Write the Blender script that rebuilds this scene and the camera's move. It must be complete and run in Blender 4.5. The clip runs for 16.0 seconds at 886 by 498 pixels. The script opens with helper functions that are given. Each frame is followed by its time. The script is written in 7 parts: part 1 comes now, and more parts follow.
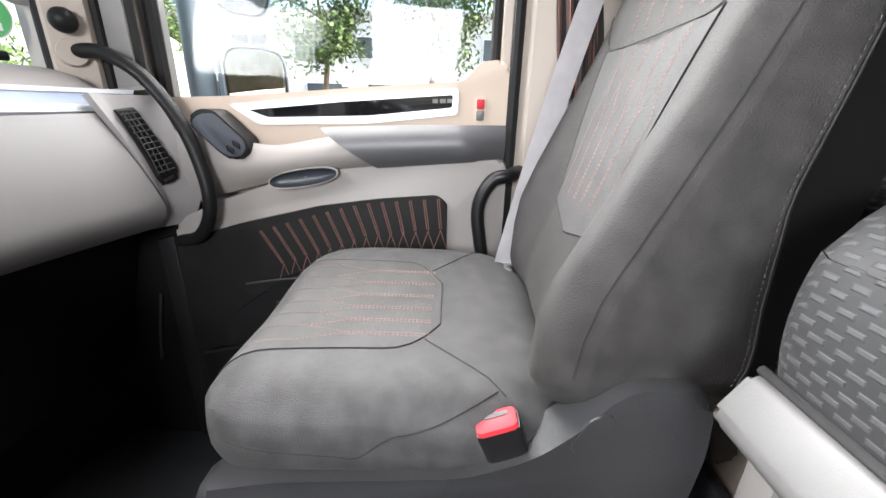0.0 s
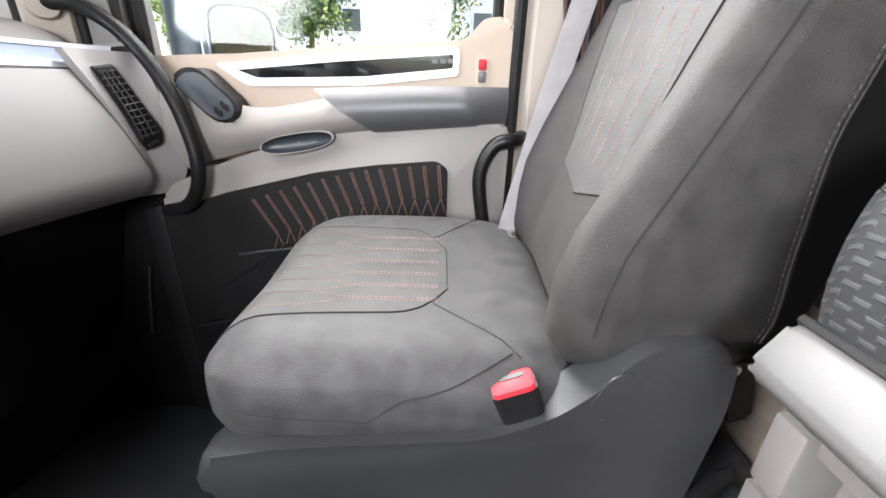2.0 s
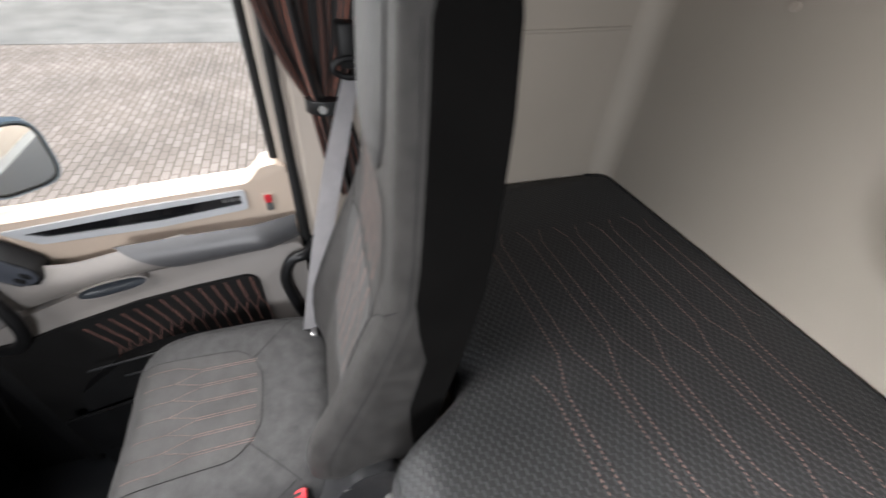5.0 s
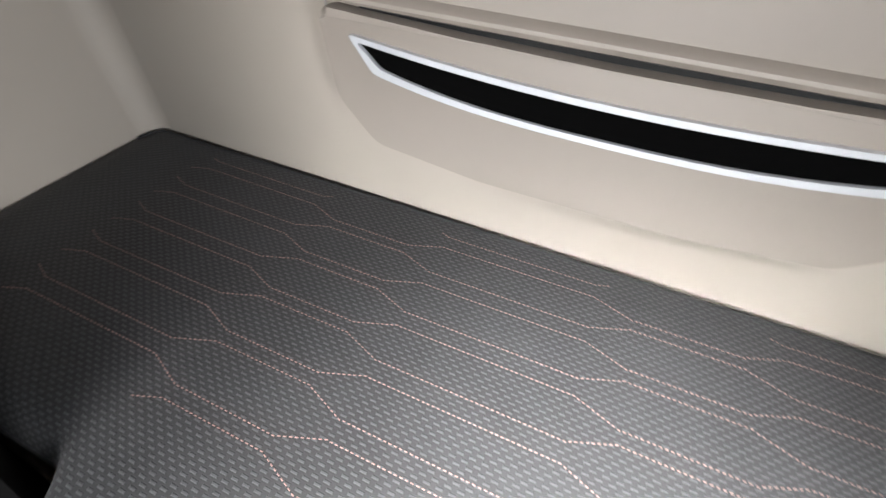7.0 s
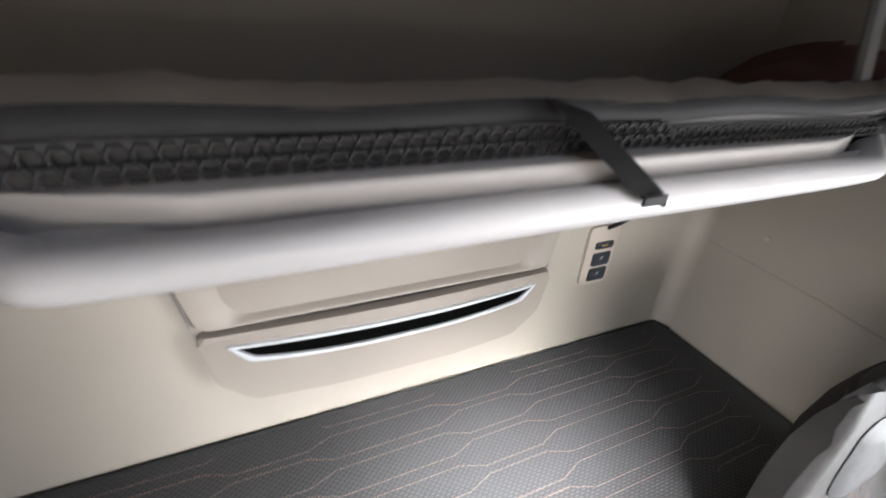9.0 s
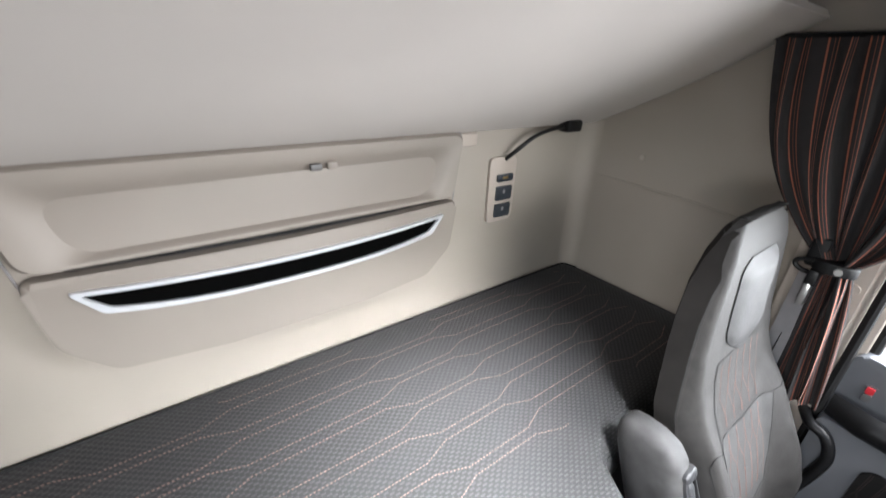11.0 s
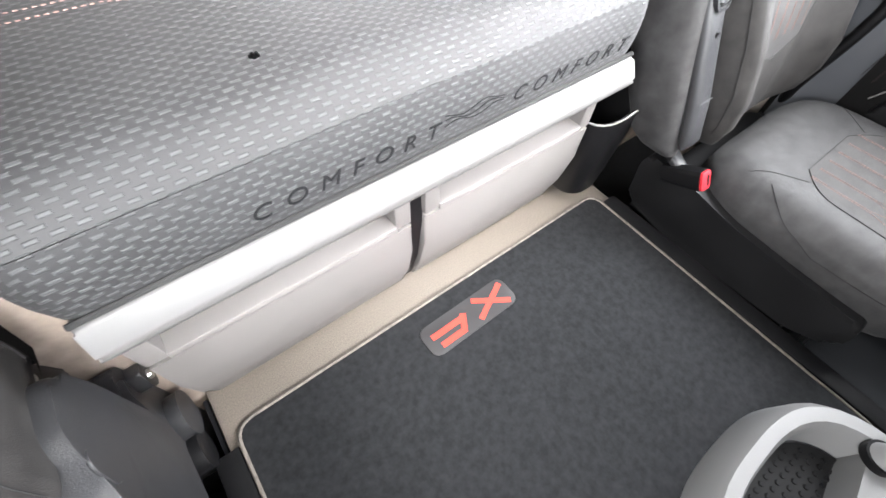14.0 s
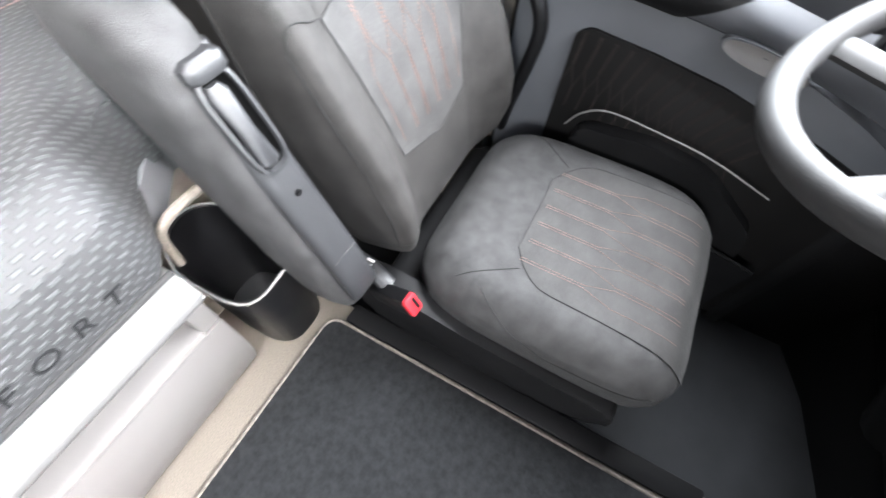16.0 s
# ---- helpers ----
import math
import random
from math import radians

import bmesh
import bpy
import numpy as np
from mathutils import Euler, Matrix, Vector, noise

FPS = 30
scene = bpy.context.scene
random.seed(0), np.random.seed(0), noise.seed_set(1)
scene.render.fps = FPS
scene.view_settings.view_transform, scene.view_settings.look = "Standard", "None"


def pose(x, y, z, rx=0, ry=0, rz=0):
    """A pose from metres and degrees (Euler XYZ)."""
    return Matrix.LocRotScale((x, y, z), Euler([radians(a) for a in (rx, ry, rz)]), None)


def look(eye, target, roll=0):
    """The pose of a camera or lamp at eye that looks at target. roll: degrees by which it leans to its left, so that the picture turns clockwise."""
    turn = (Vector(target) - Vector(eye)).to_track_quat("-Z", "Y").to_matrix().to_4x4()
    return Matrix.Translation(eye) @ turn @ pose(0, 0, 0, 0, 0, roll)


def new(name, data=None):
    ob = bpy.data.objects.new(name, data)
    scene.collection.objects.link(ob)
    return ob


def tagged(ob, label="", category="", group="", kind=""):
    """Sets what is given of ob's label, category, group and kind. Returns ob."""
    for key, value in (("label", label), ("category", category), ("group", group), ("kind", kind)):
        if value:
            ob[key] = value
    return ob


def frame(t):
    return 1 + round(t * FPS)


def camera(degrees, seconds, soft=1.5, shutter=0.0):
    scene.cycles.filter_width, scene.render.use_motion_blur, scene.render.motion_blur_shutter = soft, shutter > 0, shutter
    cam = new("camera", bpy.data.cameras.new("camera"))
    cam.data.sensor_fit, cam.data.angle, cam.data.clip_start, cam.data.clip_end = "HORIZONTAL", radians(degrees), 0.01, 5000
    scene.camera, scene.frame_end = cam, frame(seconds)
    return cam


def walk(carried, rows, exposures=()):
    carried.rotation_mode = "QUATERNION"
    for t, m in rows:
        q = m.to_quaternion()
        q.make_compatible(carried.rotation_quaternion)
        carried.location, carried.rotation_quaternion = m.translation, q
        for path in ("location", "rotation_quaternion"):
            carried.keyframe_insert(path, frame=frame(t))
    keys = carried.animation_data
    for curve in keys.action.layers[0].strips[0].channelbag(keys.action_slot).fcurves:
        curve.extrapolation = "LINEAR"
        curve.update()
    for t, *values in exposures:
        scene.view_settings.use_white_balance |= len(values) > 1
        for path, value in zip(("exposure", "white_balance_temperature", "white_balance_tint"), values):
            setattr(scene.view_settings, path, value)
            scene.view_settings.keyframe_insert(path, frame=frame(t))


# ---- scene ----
cam = camera(95.9, 16.0, 1.5, 0.4)
PATH = [
    (0, (0.216, 0.986, 0.587), (2.098, 1.01, -0.089), 1.5),
    (0.5, (0.212, 1.0, 0.573), (2.099, 1.015, -0.091), 1.7),
    (1, (0.217, 0.985, 0.585), (2.1, 0.992, -0.091), 1.6),
    (1.5, (0.226, 0.973, 0.588), (2.095, 0.968, -0.124), 1.7),
    (2, (0.228, 1.007, 0.559), (2.073, 0.977, -0.212), 1.8),
    (2.5, (0.177, 1.051, 0.751), (1.97, 0.981, -0.133), 2.0),
    (3, (0.132, 1.113, 0.89), (1.874, 0.966, -0.081), 2.8),
    (3.2, (0.113, 1.122, 0.934), (1.833, 0.971, -0.075), 2.3),
    (5.3, (0.208, 0.695, 1.098), (1.545, 0.038, -0.237), 4.3),
    (5.4, (0.201, 0.655, 1.097), (1.49, -0.038, -0.265), 4.2),
    (5.5, (0.185, 0.627, 1.089), (1.446, -0.115, -0.274), 4.3),
    (6, (0.092, 0.518, 1.094), (1.138, -0.427, -0.325), 4.4),
    (6.5, (0.043, 0.537, 1.121), (0.83, -0.599, -0.325), 3.8),
    (7, (0.027, 0.597, 1.108), (0.519, -0.7, -0.332), 3.4),
    (7.5, (0.04, 0.64, 1.12), (0.208, -0.773, -0.285), 4.5),
    (8, (0.114, 0.713, 1.245), (0.004, -0.757, -0.106), 4.4),
    (8.5, (0.226, 0.79, 1.431), (-0.204, -0.783, 0.272), 4.2),
    (9, (0.252, 0.808, 1.533), (-0.462, -0.773, 0.537), 3.8),
    (9.2, (0.258, 0.816, 1.554), (-0.553, -0.757, 0.624), 3.5),
    (11.3, (0.244, 0.91, 1.165), (-0.866, -0.522, 0.318), 2.3),
    (11.4, (0.233, 0.917, 1.125), (-0.865, -0.505, 0.245), 2.1),
    (11.5, (0.231, 0.919, 1.09), (-0.86, -0.482, 0.17), 2.2),
    (12, (0.251, 0.942, 0.935), (-0.774, -0.347, -0.2), 2.5),
    (12.5, (0.266, 0.988, 0.841), (-0.669, -0.178, -0.488), 2.6),
    (13, (0.294, 1.026, 0.795), (-0.543, -0.014, -0.694), 3.0),
    (13.5, (0.313, 1.054, 0.767), (-0.453, 0.118, -0.825), 3.5),
    (14, (0.274, 1.069, 0.761), (-0.445, 0.216, -0.899), 3.9),
    (14.5, (0.19, 1.069, 0.797), (-0.515, 0.277, -0.899), 3.9),
    (15, (0.019, 1.056, 0.875), (-0.716, 0.337, -0.841), 4.2),
    (15.3, (-0.092, 1.076, 0.85), (-0.899, 0.357, -0.832), 3.4),
    (15.5, (-0.184, 1.044, 0.815), (-1.024, 0.447, -0.899), 5.6),
    (16, (-0.28, 1.096, 0.795), (-1.227, 0.662, -0.912), 4.1),
]
EXPOSURES = ((0.0, 2.6, 6550, 10), (1.2, 2.7, 6550, 10), (2.0, 2.7, 6550, 10), (3.2, 2.6, 6700, 10), (5.4, 1.75, 6550, 10), (6.5, 2.15, 6500, 10), (8.0, 2.65, 6450, 10), (9.2, 2.7, 6450, 10), (11.4, 2.45, 6350, 9), (12.5, 2.85, 6350, 9), (13.5, 3.0, 6450, 10), (14.0, 2.95, 6500, 10), (14.7, 2.8, 6550, 10), (16.0, 3.0, 6350, 9))
walk(cam, [(t, look(eye, target, roll)) for t, eye, target, roll in PATH], EXPOSURES)

# ---- world, sun, exposure ----
SUN_ELEVATION, SUN_TURN = radians(48), radians(188)
world = bpy.data.worlds.new("sky")
scene.world = world
world.use_nodes = True
wn = world.node_tree.nodes
sky = wn.new("ShaderNodeTexSky")
sky.sky_type, sky.sun_disc = "NISHITA", False
sky.sun_elevation, sky.sun_rotation = SUN_ELEVATION, SUN_TURN
sky.air_density, sky.dust_density = 1.2, 3.0
wn["Background"].inputs["Strength"].default_value = 0.10
world.node_tree.links.new(sky.outputs[0], wn["Background"].inputs["Color"])
sun = new("sun", bpy.data.lights.new("sun", "SUN"))
sun.data.energy, sun.data.angle, sun.data.color = 2.1, radians(0.6), (1.0, 0.95, 0.88)
sun_way = Vector((math.sin(SUN_TURN) * math.cos(SUN_ELEVATION), math.cos(SUN_TURN) * math.cos(SUN_ELEVATION), math.sin(SUN_ELEVATION)))
sun.matrix_world = look(tuple(sun_way * 30), (0, 0, 0))


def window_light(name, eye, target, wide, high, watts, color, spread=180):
    """The sky's light in a window's opening; also makes the added roof lamp."""
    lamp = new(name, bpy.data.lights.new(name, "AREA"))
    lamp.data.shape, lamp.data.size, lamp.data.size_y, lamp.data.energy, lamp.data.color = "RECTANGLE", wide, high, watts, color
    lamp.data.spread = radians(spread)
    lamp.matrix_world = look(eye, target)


window_light("windscreen_daylight", (-0.10, 1.98, 1.24), (0.02, 0.45, 0.30), 1.50, 0.50, 4.2, (1.0, 0.97, 0.97), 76)
window_light("driver_window_daylight", (-1.125, 1.25, 0.98), (0.10, 0.95, 0.25), 0.62, 0.50, 7.6, (0.95, 0.965, 1.0), 150)
window_light("passenger_window_daylight", (1.125, 1.25, 0.98), (0.50, 1.02, 0.25), 0.62, 0.50, 3.4, (0.98, 0.968, 0.97), 120)
# Added narrow lamp in an unseen roof opening, for the pool on the bunk.
window_light("added_roof_lamp", (0.0, 1.35, 2.06), (-0.14, 0.46, 0.55), 0.50, 0.46, 2.4, (0.985, 0.975, 0.985), 28)


# ---- materials ----
def surface(name, color, rough=0.6, metal=0.0, vary=0.12, vary_scale=6.0, grain=0.0, grain_scale=400.0, spec=0.5, sheen=0.0, coat=0.0, rough_vary=0.1, tint=None):
    """A plain material with stains at one scale and a fine grain at another."""
    m = bpy.data.materials.new(name)
    m.use_nodes = True
    n, l = m.node_tree.nodes, m.node_tree.links
    b = n["Principled BSDF"]
    b.inputs["Metallic"].default_value, b.inputs["Specular IOR Level"].default_value = metal, spec
    b.inputs["Sheen Roughness"].default_value = 0.35
    b.inputs["Sheen Weight"].default_value, b.inputs["Coat Weight"].default_value = sheen, coat
    co = n.new("ShaderNodeTexCoord")
    big, fine = n.new("ShaderNodeTexNoise"), n.new("ShaderNodeTexNoise")
    big.inputs["Scale"].default_value, big.inputs["Detail"].default_value = vary_scale, 6
    fine.inputs["Scale"].default_value, fine.inputs["Detail"].default_value = grain_scale, 3
    for t in (big, fine):
        l.new(co.outputs["Object"], t.inputs["Vector"])
    mix = n.new("ShaderNodeMix")
    mix.data_type = "RGBA"
    dark = tuple(c * (1 - vary) for c in color)
    light = tuple(min(1, c * (1 + vary)) for c in (tint or color))
    mix.inputs["A"].default_value, mix.inputs["B"].default_value = (*dark, 1), (*light, 1)
    spread = n.new("ShaderNodeMapRange")
    spread.inputs["From Min"].default_value, spread.inputs["From Max"].default_value = 0.3, 0.7
    l.new(big.outputs["Fac"], spread.inputs["Value"])
    l.new(spread.outputs["Result"], mix.inputs["Factor"])
    l.new(mix.outputs["Result"], b.inputs["Base Color"])
    r = n.new("ShaderNodeMapRange")
    r.inputs["To Min"].default_value, r.inputs["To Max"].default_value = max(0.02, rough - rough_vary), min(1, rough + rough_vary)
    l.new(big.outputs["Fac"], r.inputs["Value"])
    l.new(r.outputs["Result"], b.inputs["Roughness"])
    if grain:
        bump = n.new("ShaderNodeBump")
        bump.inputs["Strength"].default_value, bump.inputs["Distance"].default_value = grain, 0.001
        l.new(fine.outputs["Fac"], bump.inputs["Height"])
        l.new(bump.outputs["Normal"], b.inputs["Normal"])
    return m


def woven(name, color, dash, wide, high, gap, bump=0.6, rough=0.8, sheen=0.2, vary=0.15, flat=True, stretch=1.0):
    """Cloth woven in short dashes, offset row by row; a negative bump sinks them."""
    m = surface(name, color, rough, 0, vary, 7.0, sheen=sheen, spec=0.32)
    n, l = m.node_tree.nodes, m.node_tree.links
    b = n["Principled BSDF"]
    base = b.inputs["Base Color"].links[0].from_socket
    co = n.new("ShaderNodeTexCoord")
    brick = n.new("ShaderNodeTexBrick")
    brick.inputs["Scale"].default_value = 1.0
    brick.inputs["Brick Width"].default_value, brick.inputs["Row Height"].default_value = wide, high
    brick.inputs["Mortar Size"].default_value, brick.inputs["Mortar Smooth"].default_value = gap, 0.4
    brick.inputs["Color1"].default_value, brick.inputs["Color2"].default_value = (1, 1, 1, 1), (0.8, 0.8, 0.8, 1)
    brick.inputs["Mortar"].default_value = (0, 0, 0, 1)
    way = n.new("ShaderNodeMapping")
    way.inputs["Scale"].default_value = (stretch, 1, 1)
    l.new(co.outputs["UV" if not flat else "Object"], way.inputs["Vector"])
    l.new(way.outputs["Vector"], brick.inputs["Vector"])
    mix = n.new("ShaderNodeMix")
    mix.data_type = "RGBA"
    mix.inputs["B"].default_value = (*dash, 1)
    l.new(brick.outputs["Color"], mix.inputs["Factor"])
    l.new(base, mix.inputs["A"])
    l.new(mix.outputs["Result"], b.inputs["Base Color"])
    bp = n.new("ShaderNodeBump")
    bp.inputs["Strength"].default_value, bp.inputs["Distance"].default_value, bp.invert = abs(bump), 0.0012, bump < 0
    l.new(brick.outputs["Color"], bp.inputs["Height"])
    l.new(bp.outputs["Normal"], b.inputs["Normal"])
    return m


def ribbed(m):
    """Fine ribs across a cloth, in its bump and a little in its tone."""
    n, l = m.node_tree.nodes, m.node_tree.links
    b = n["Principled BSDF"]
    base = b.inputs["Base Color"].links[0].from_socket
    co, way, rib = n.new("ShaderNodeTexCoord"), n.new("ShaderNodeMapping"), n.new("ShaderNodeTexNoise")
    way.inputs["Scale"].default_value = (60, 1100, 1100)
    rib.inputs["Scale"].default_value, rib.inputs["Detail"].default_value = 1.0, 2
    l.new(co.outputs["Object"], way.inputs["Vector"])
    l.new(way.outputs["Vector"], rib.inputs["Vector"])
    mix, tone = n.new("ShaderNodeMix"), n.new("ShaderNodeMapRange")
    mix.data_type, mix.blend_type = "RGBA", "MULTIPLY"
    mix.inputs["Factor"].default_value = 1.0
    tone.inputs["From Min"].default_value, tone.inputs["From Max"].default_value = 0.35, 0.65
    tone.inputs["To Min"].default_value, tone.inputs["To Max"].default_value = 0.85, 1.15
    l.new(rib.outputs["Fac"], tone.inputs["Value"])
    l.new(base, mix.inputs["A"])
    l.new(tone.outputs["Result"], mix.inputs["B"])
    l.new(mix.outputs["Result"], b.inputs["Base Color"])
    bp = n.new("ShaderNodeBump")
    bp.inputs["Strength"].default_value, bp.inputs["Distance"].default_value = 0.6, 0.001
    l.new(rib.outputs["Fac"], bp.inputs["Height"])
    l.new(bp.outputs["Normal"], b.inputs["Normal"])
    return m


def glass(name, color=(1, 1, 1), rough=0.0):
    m = bpy.data.materials.new(name)
    m.use_nodes = True
    n, l = m.node_tree.nodes, m.node_tree.links
    n.remove(n["Principled BSDF"])
    clear, gloss, mix, fr = n.new("ShaderNodeBsdfTransparent"), n.new("ShaderNodeBsdfGlossy"), n.new("ShaderNodeMixShader"), n.new("ShaderNodeFresnel")
    clear.inputs["Color"].default_value = (*color, 1)
    gloss.inputs["Roughness"].default_value = rough
    fr.inputs["IOR"].default_value = 1.25
    l.new(fr.outputs[0], mix.inputs[0])
    l.new(clear.outputs[0], mix.inputs[1])
    l.new(gloss.outputs[0], mix.inputs[2])
    l.new(mix.outputs[0], n["Material Output"].inputs["Surface"])
    return m


BEIGE = surface("beige_plastic", (0.3451, 0.2995, 0.2588), 0.55, vary=0.05, vary_scale=3, grain=0.25, grain_scale=900)
# Beige plastic again, darkened for the upper bunk's shade on the lid.
LID = surface("shaded_lid_plastic", (0.200, 0.175, 0.152), 0.55, vary=0.06, vary_scale=3, grain=0.25, grain_scale=900)
WALL = surface("cream_wall_lining", (0.2750, 0.2450, 0.2110), 0.7, vary=0.06, vary_scale=2.5, grain=0.3, grain_scale=700)
FELT = surface("beige_felt", (0.27, 0.225, 0.19), 0.95, vary=0.22, vary_scale=30, grain=0.8, grain_scale=1200, spec=0.2)
VINYL = surface("grained_beige_vinyl", (0.1240, 0.1060, 0.0880), 0.75, vary=0.28, vary_scale=420, grain=0.7, grain_scale=500)
DOOR_GREY = surface("warm_grey_door_plastic", (0.1900, 0.1750, 0.1640), 0.5, vary=0.06, vary_scale=4, grain=0.25, grain_scale=1100)
GREIGE = surface("warm_grey_plastic", (0.2000, 0.1890, 0.1880), 0.5, vary=0.05, vary_scale=4, grain=0.25, grain_scale=1100)
DASH_TOP = surface("taupe_grained_dash_top", (0.150, 0.138, 0.134), 0.6, vary=0.06, vary_scale=5, grain=0.35, grain_scale=1000)
CONSOLE = surface("pale_warm_grey_plastic", (0.2500, 0.2395, 0.2375), 0.5, vary=0.05, vary_scale=4, grain=0.25, grain_scale=1100)
TAN = surface("tan_door_trim", (0.4500, 0.3640, 0.2950), 0.5, vary=0.04, vary_scale=4, grain=0.25, grain_scale=1100)
GREY = surface("mid_grey_plastic", (0.17, 0.165, 0.16), 0.5, vary=0.06, vary_scale=5, grain=0.3, grain_scale=1000)
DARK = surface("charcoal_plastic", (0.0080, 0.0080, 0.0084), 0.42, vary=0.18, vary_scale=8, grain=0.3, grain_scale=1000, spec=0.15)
# Door plastic of the driver's side, its shade put into the colour.
DOOR_SHADED = surface("shaded_door_plastic", (0.0950, 0.0990, 0.1080), 0.5, vary=0.1, vary_scale=6, grain=0.3, grain_scale=1000, spec=0.3)
# Colour of the painted shade over the lid's grip panel.
RECESS_SHADE = surface("brown_recess_shade", (0.1600, 0.1400, 0.1200), 0.8, vary=0.2, vary_scale=12, grain=0.2, spec=0.1)
SIDE_THREAD = surface("grey_brown_thread", (0.0340, 0.0300, 0.0280), 0.8, vary=0.2, vary_scale=60)
FOOTWELL = surface("blue_black_rubber_floor", (0.0170, 0.0183, 0.0205), 0.7, vary=0.25, vary_scale=14, grain=0.5, grain_scale=300, spec=0.3)
# Near-black colour that stands for the darkness inside hollows and holes.
VOID = surface("hollow_darkness", (0.0012, 0.0012, 0.0012), 0.9, vary=0.1, spec=0.02)
ARM_BAND = surface("grey_padded_vinyl", (0.0700, 0.0700, 0.0735), 0.40, vary=0.10, vary_scale=7, grain=0.3, grain_scale=1000, spec=0.5)
ARM_PLASTIC = surface("charcoal_satin_plastic", (0.0220, 0.0224, 0.0238), 0.34, vary=0.15, vary_scale=9, grain=0.5, grain_scale=700, spec=0.4)
BLACK = surface("black_plastic", (0.0050, 0.0050, 0.0055), 0.4, vary=0.2, vary_scale=10, grain=0.15, grain_scale=900, spec=0.3)
RUBBER = surface("black_rubber_seal", (0.0100, 0.0100, 0.0100), 0.7, vary=0.2, vary_scale=12, spec=0.2)
PIANO = surface("gloss_black_inlay", (0.006, 0.006, 0.007), 0.08, vary=0.2, rough_vary=0.03, coat=0.6)
SILVER = surface("satin_silver_trim", (0.5270, 0.5440, 0.5695), 0.42, metal=0.45, vary=0.05, rough_vary=0.06)
STRIP = surface("silver_dash_strip", (0.30, 0.315, 0.34), 0.45, metal=0.0, vary=0.05, rough_vary=0.06, spec=0.3)
BUNK_SHELL = surface("pale_bunk_shell_plastic", (0.4930, 0.4640, 0.4350), 0.5, vary=0.05, vary_scale=3, grain=0.2, grain_scale=900)
OFFWHITE = surface("off_white_plastic", (0.0780, 0.0765, 0.0750), 0.45, vary=0.04, vary_scale=3, grain=0.15, grain_scale=900)
DRAWER = surface("pale_grey_drawer_plastic", (0.1280, 0.1205, 0.1160), 0.5, vary=0.05, vary_scale=4, grain=0.25, grain_scale=900)
STEEL = surface("brushed_steel", (0.55, 0.55, 0.54), 0.3, metal=1.0, vary=0.1)
WHITE_TUBE = surface("white_painted_tube", (0.5000, 0.4880, 0.4820), 0.35, vary=0.03)
LEATHER = surface("dark_grey_seat_cloth", (0.0320, 0.0316, 0.0318), 0.58, vary=0.36, vary_scale=40, grain=0.9, grain_scale=850, sheen=0.03, spec=0.26)
SIDE = surface("grey_seat_bolster_cloth", (0.0265, 0.0252, 0.0242), 0.60, vary=0.28, vary_scale=36, grain=0.9, grain_scale=850, sheen=0.02, spec=0.19)
INSERT = ribbed(surface("ribbed_seat_insert_cloth", (0.0400, 0.0391, 0.0385), 0.60, vary=0.25, vary_scale=26, spec=0.16, sheen=0.03))
BACK_CLOTH = surface("charcoal_seat_back_cloth", (0.0040, 0.0038, 0.0037), 0.85, vary=0.2, vary_scale=9, grain=0.4, grain_scale=1400, spec=0.04)
BACK_TAUPE = surface("dark_taupe_seat_back_cloth", (0.0190, 0.0175, 0.0165), 0.8, vary=0.2, vary_scale=14, grain=0.6, grain_scale=700, spec=0.1)
QUILT = surface("black_quilted_leather", (0.0060, 0.0057, 0.0057), 0.55, vary=0.2, vary_scale=10, grain=0.3, grain_scale=900, spec=0.2)
PIPING = surface("dark_seam_piping", (0.0220, 0.0220, 0.0220), 0.8, vary=0.2, spec=0.1)
THREAD = surface("rust_orange_thread", (0.2000, 0.0950, 0.0720), 0.7, vary=0.2, vary_scale=60)
# Rust thread again, darkened for the shade on the driver's door.
THREAD_SHADED = surface("shaded_rust_thread", (0.0220, 0.0130, 0.0110), 0.8, vary=0.2, vary_scale=60)
THREAD_PINK = surface("dusty_pink_thread", (0.2100, 0.1230, 0.1060), 0.7, vary=0.25, vary_scale=60)
MATTRESS = woven("charcoal_mattress_weave", (0.0215, 0.0219, 0.0226), (0.0450, 0.0457, 0.0472), 0.0086, 0.0070, 0.0024, 0.75, 0.66, 0.04, flat=False, stretch=0.5)
MATTRESS_EDGE = woven("grey_mattress_border", (0.06, 0.06, 0.063), (0.085, 0.085, 0.09), 0.006, 0.003, 0.001, 0.5, 0.75, 0.05)
PRINT = surface("dark_grey_print", (0.0100, 0.0100, 0.0108), 0.85, vary=0.2, spec=0.05)
CARPET = surface("charcoal_carpet", (0.0175, 0.0180, 0.0190), 0.95, vary=0.25, vary_scale=80, grain=1.0, grain_scale=140, sheen=0.04, spec=0.05)
PATCH = surface("grey_rubber_badge", (0.019, 0.0185, 0.019), 0.6, vary=0.1)
ORANGE = surface("orange_red_print", (0.42, 0.032, 0.018), 0.6, vary=0.06)
RED = surface("red_button_plastic", (0.40, 0.020, 0.028), 0.5, vary=0.04, rough_vary=0.04, spec=0.2)
BELT = surface("grey_seat_belt_webbing", (0.4200, 0.4100, 0.4200), 0.6, vary=0.08, vary_scale=30, grain=0.5, grain_scale=1600, sheen=0.05)
MESH = surface("dark_grey_mesh_cloth", (0.021, 0.020, 0.020), 0.85, vary=0.2, vary_scale=20, grain=0.4)
SHEET = surface("beige_mattress_cover", (0.2600, 0.2250, 0.1900), 0.85, vary=0.12, vary_scale=8, grain=0.4)
SLATE = surface("slate_switch_panel", (0.045, 0.05, 0.062), 0.35, vary=0.1)
PALE = surface("pale_grey_tray_plastic", (0.1900, 0.1900, 0.1880), 0.45, vary=0.06, grain=0.2)
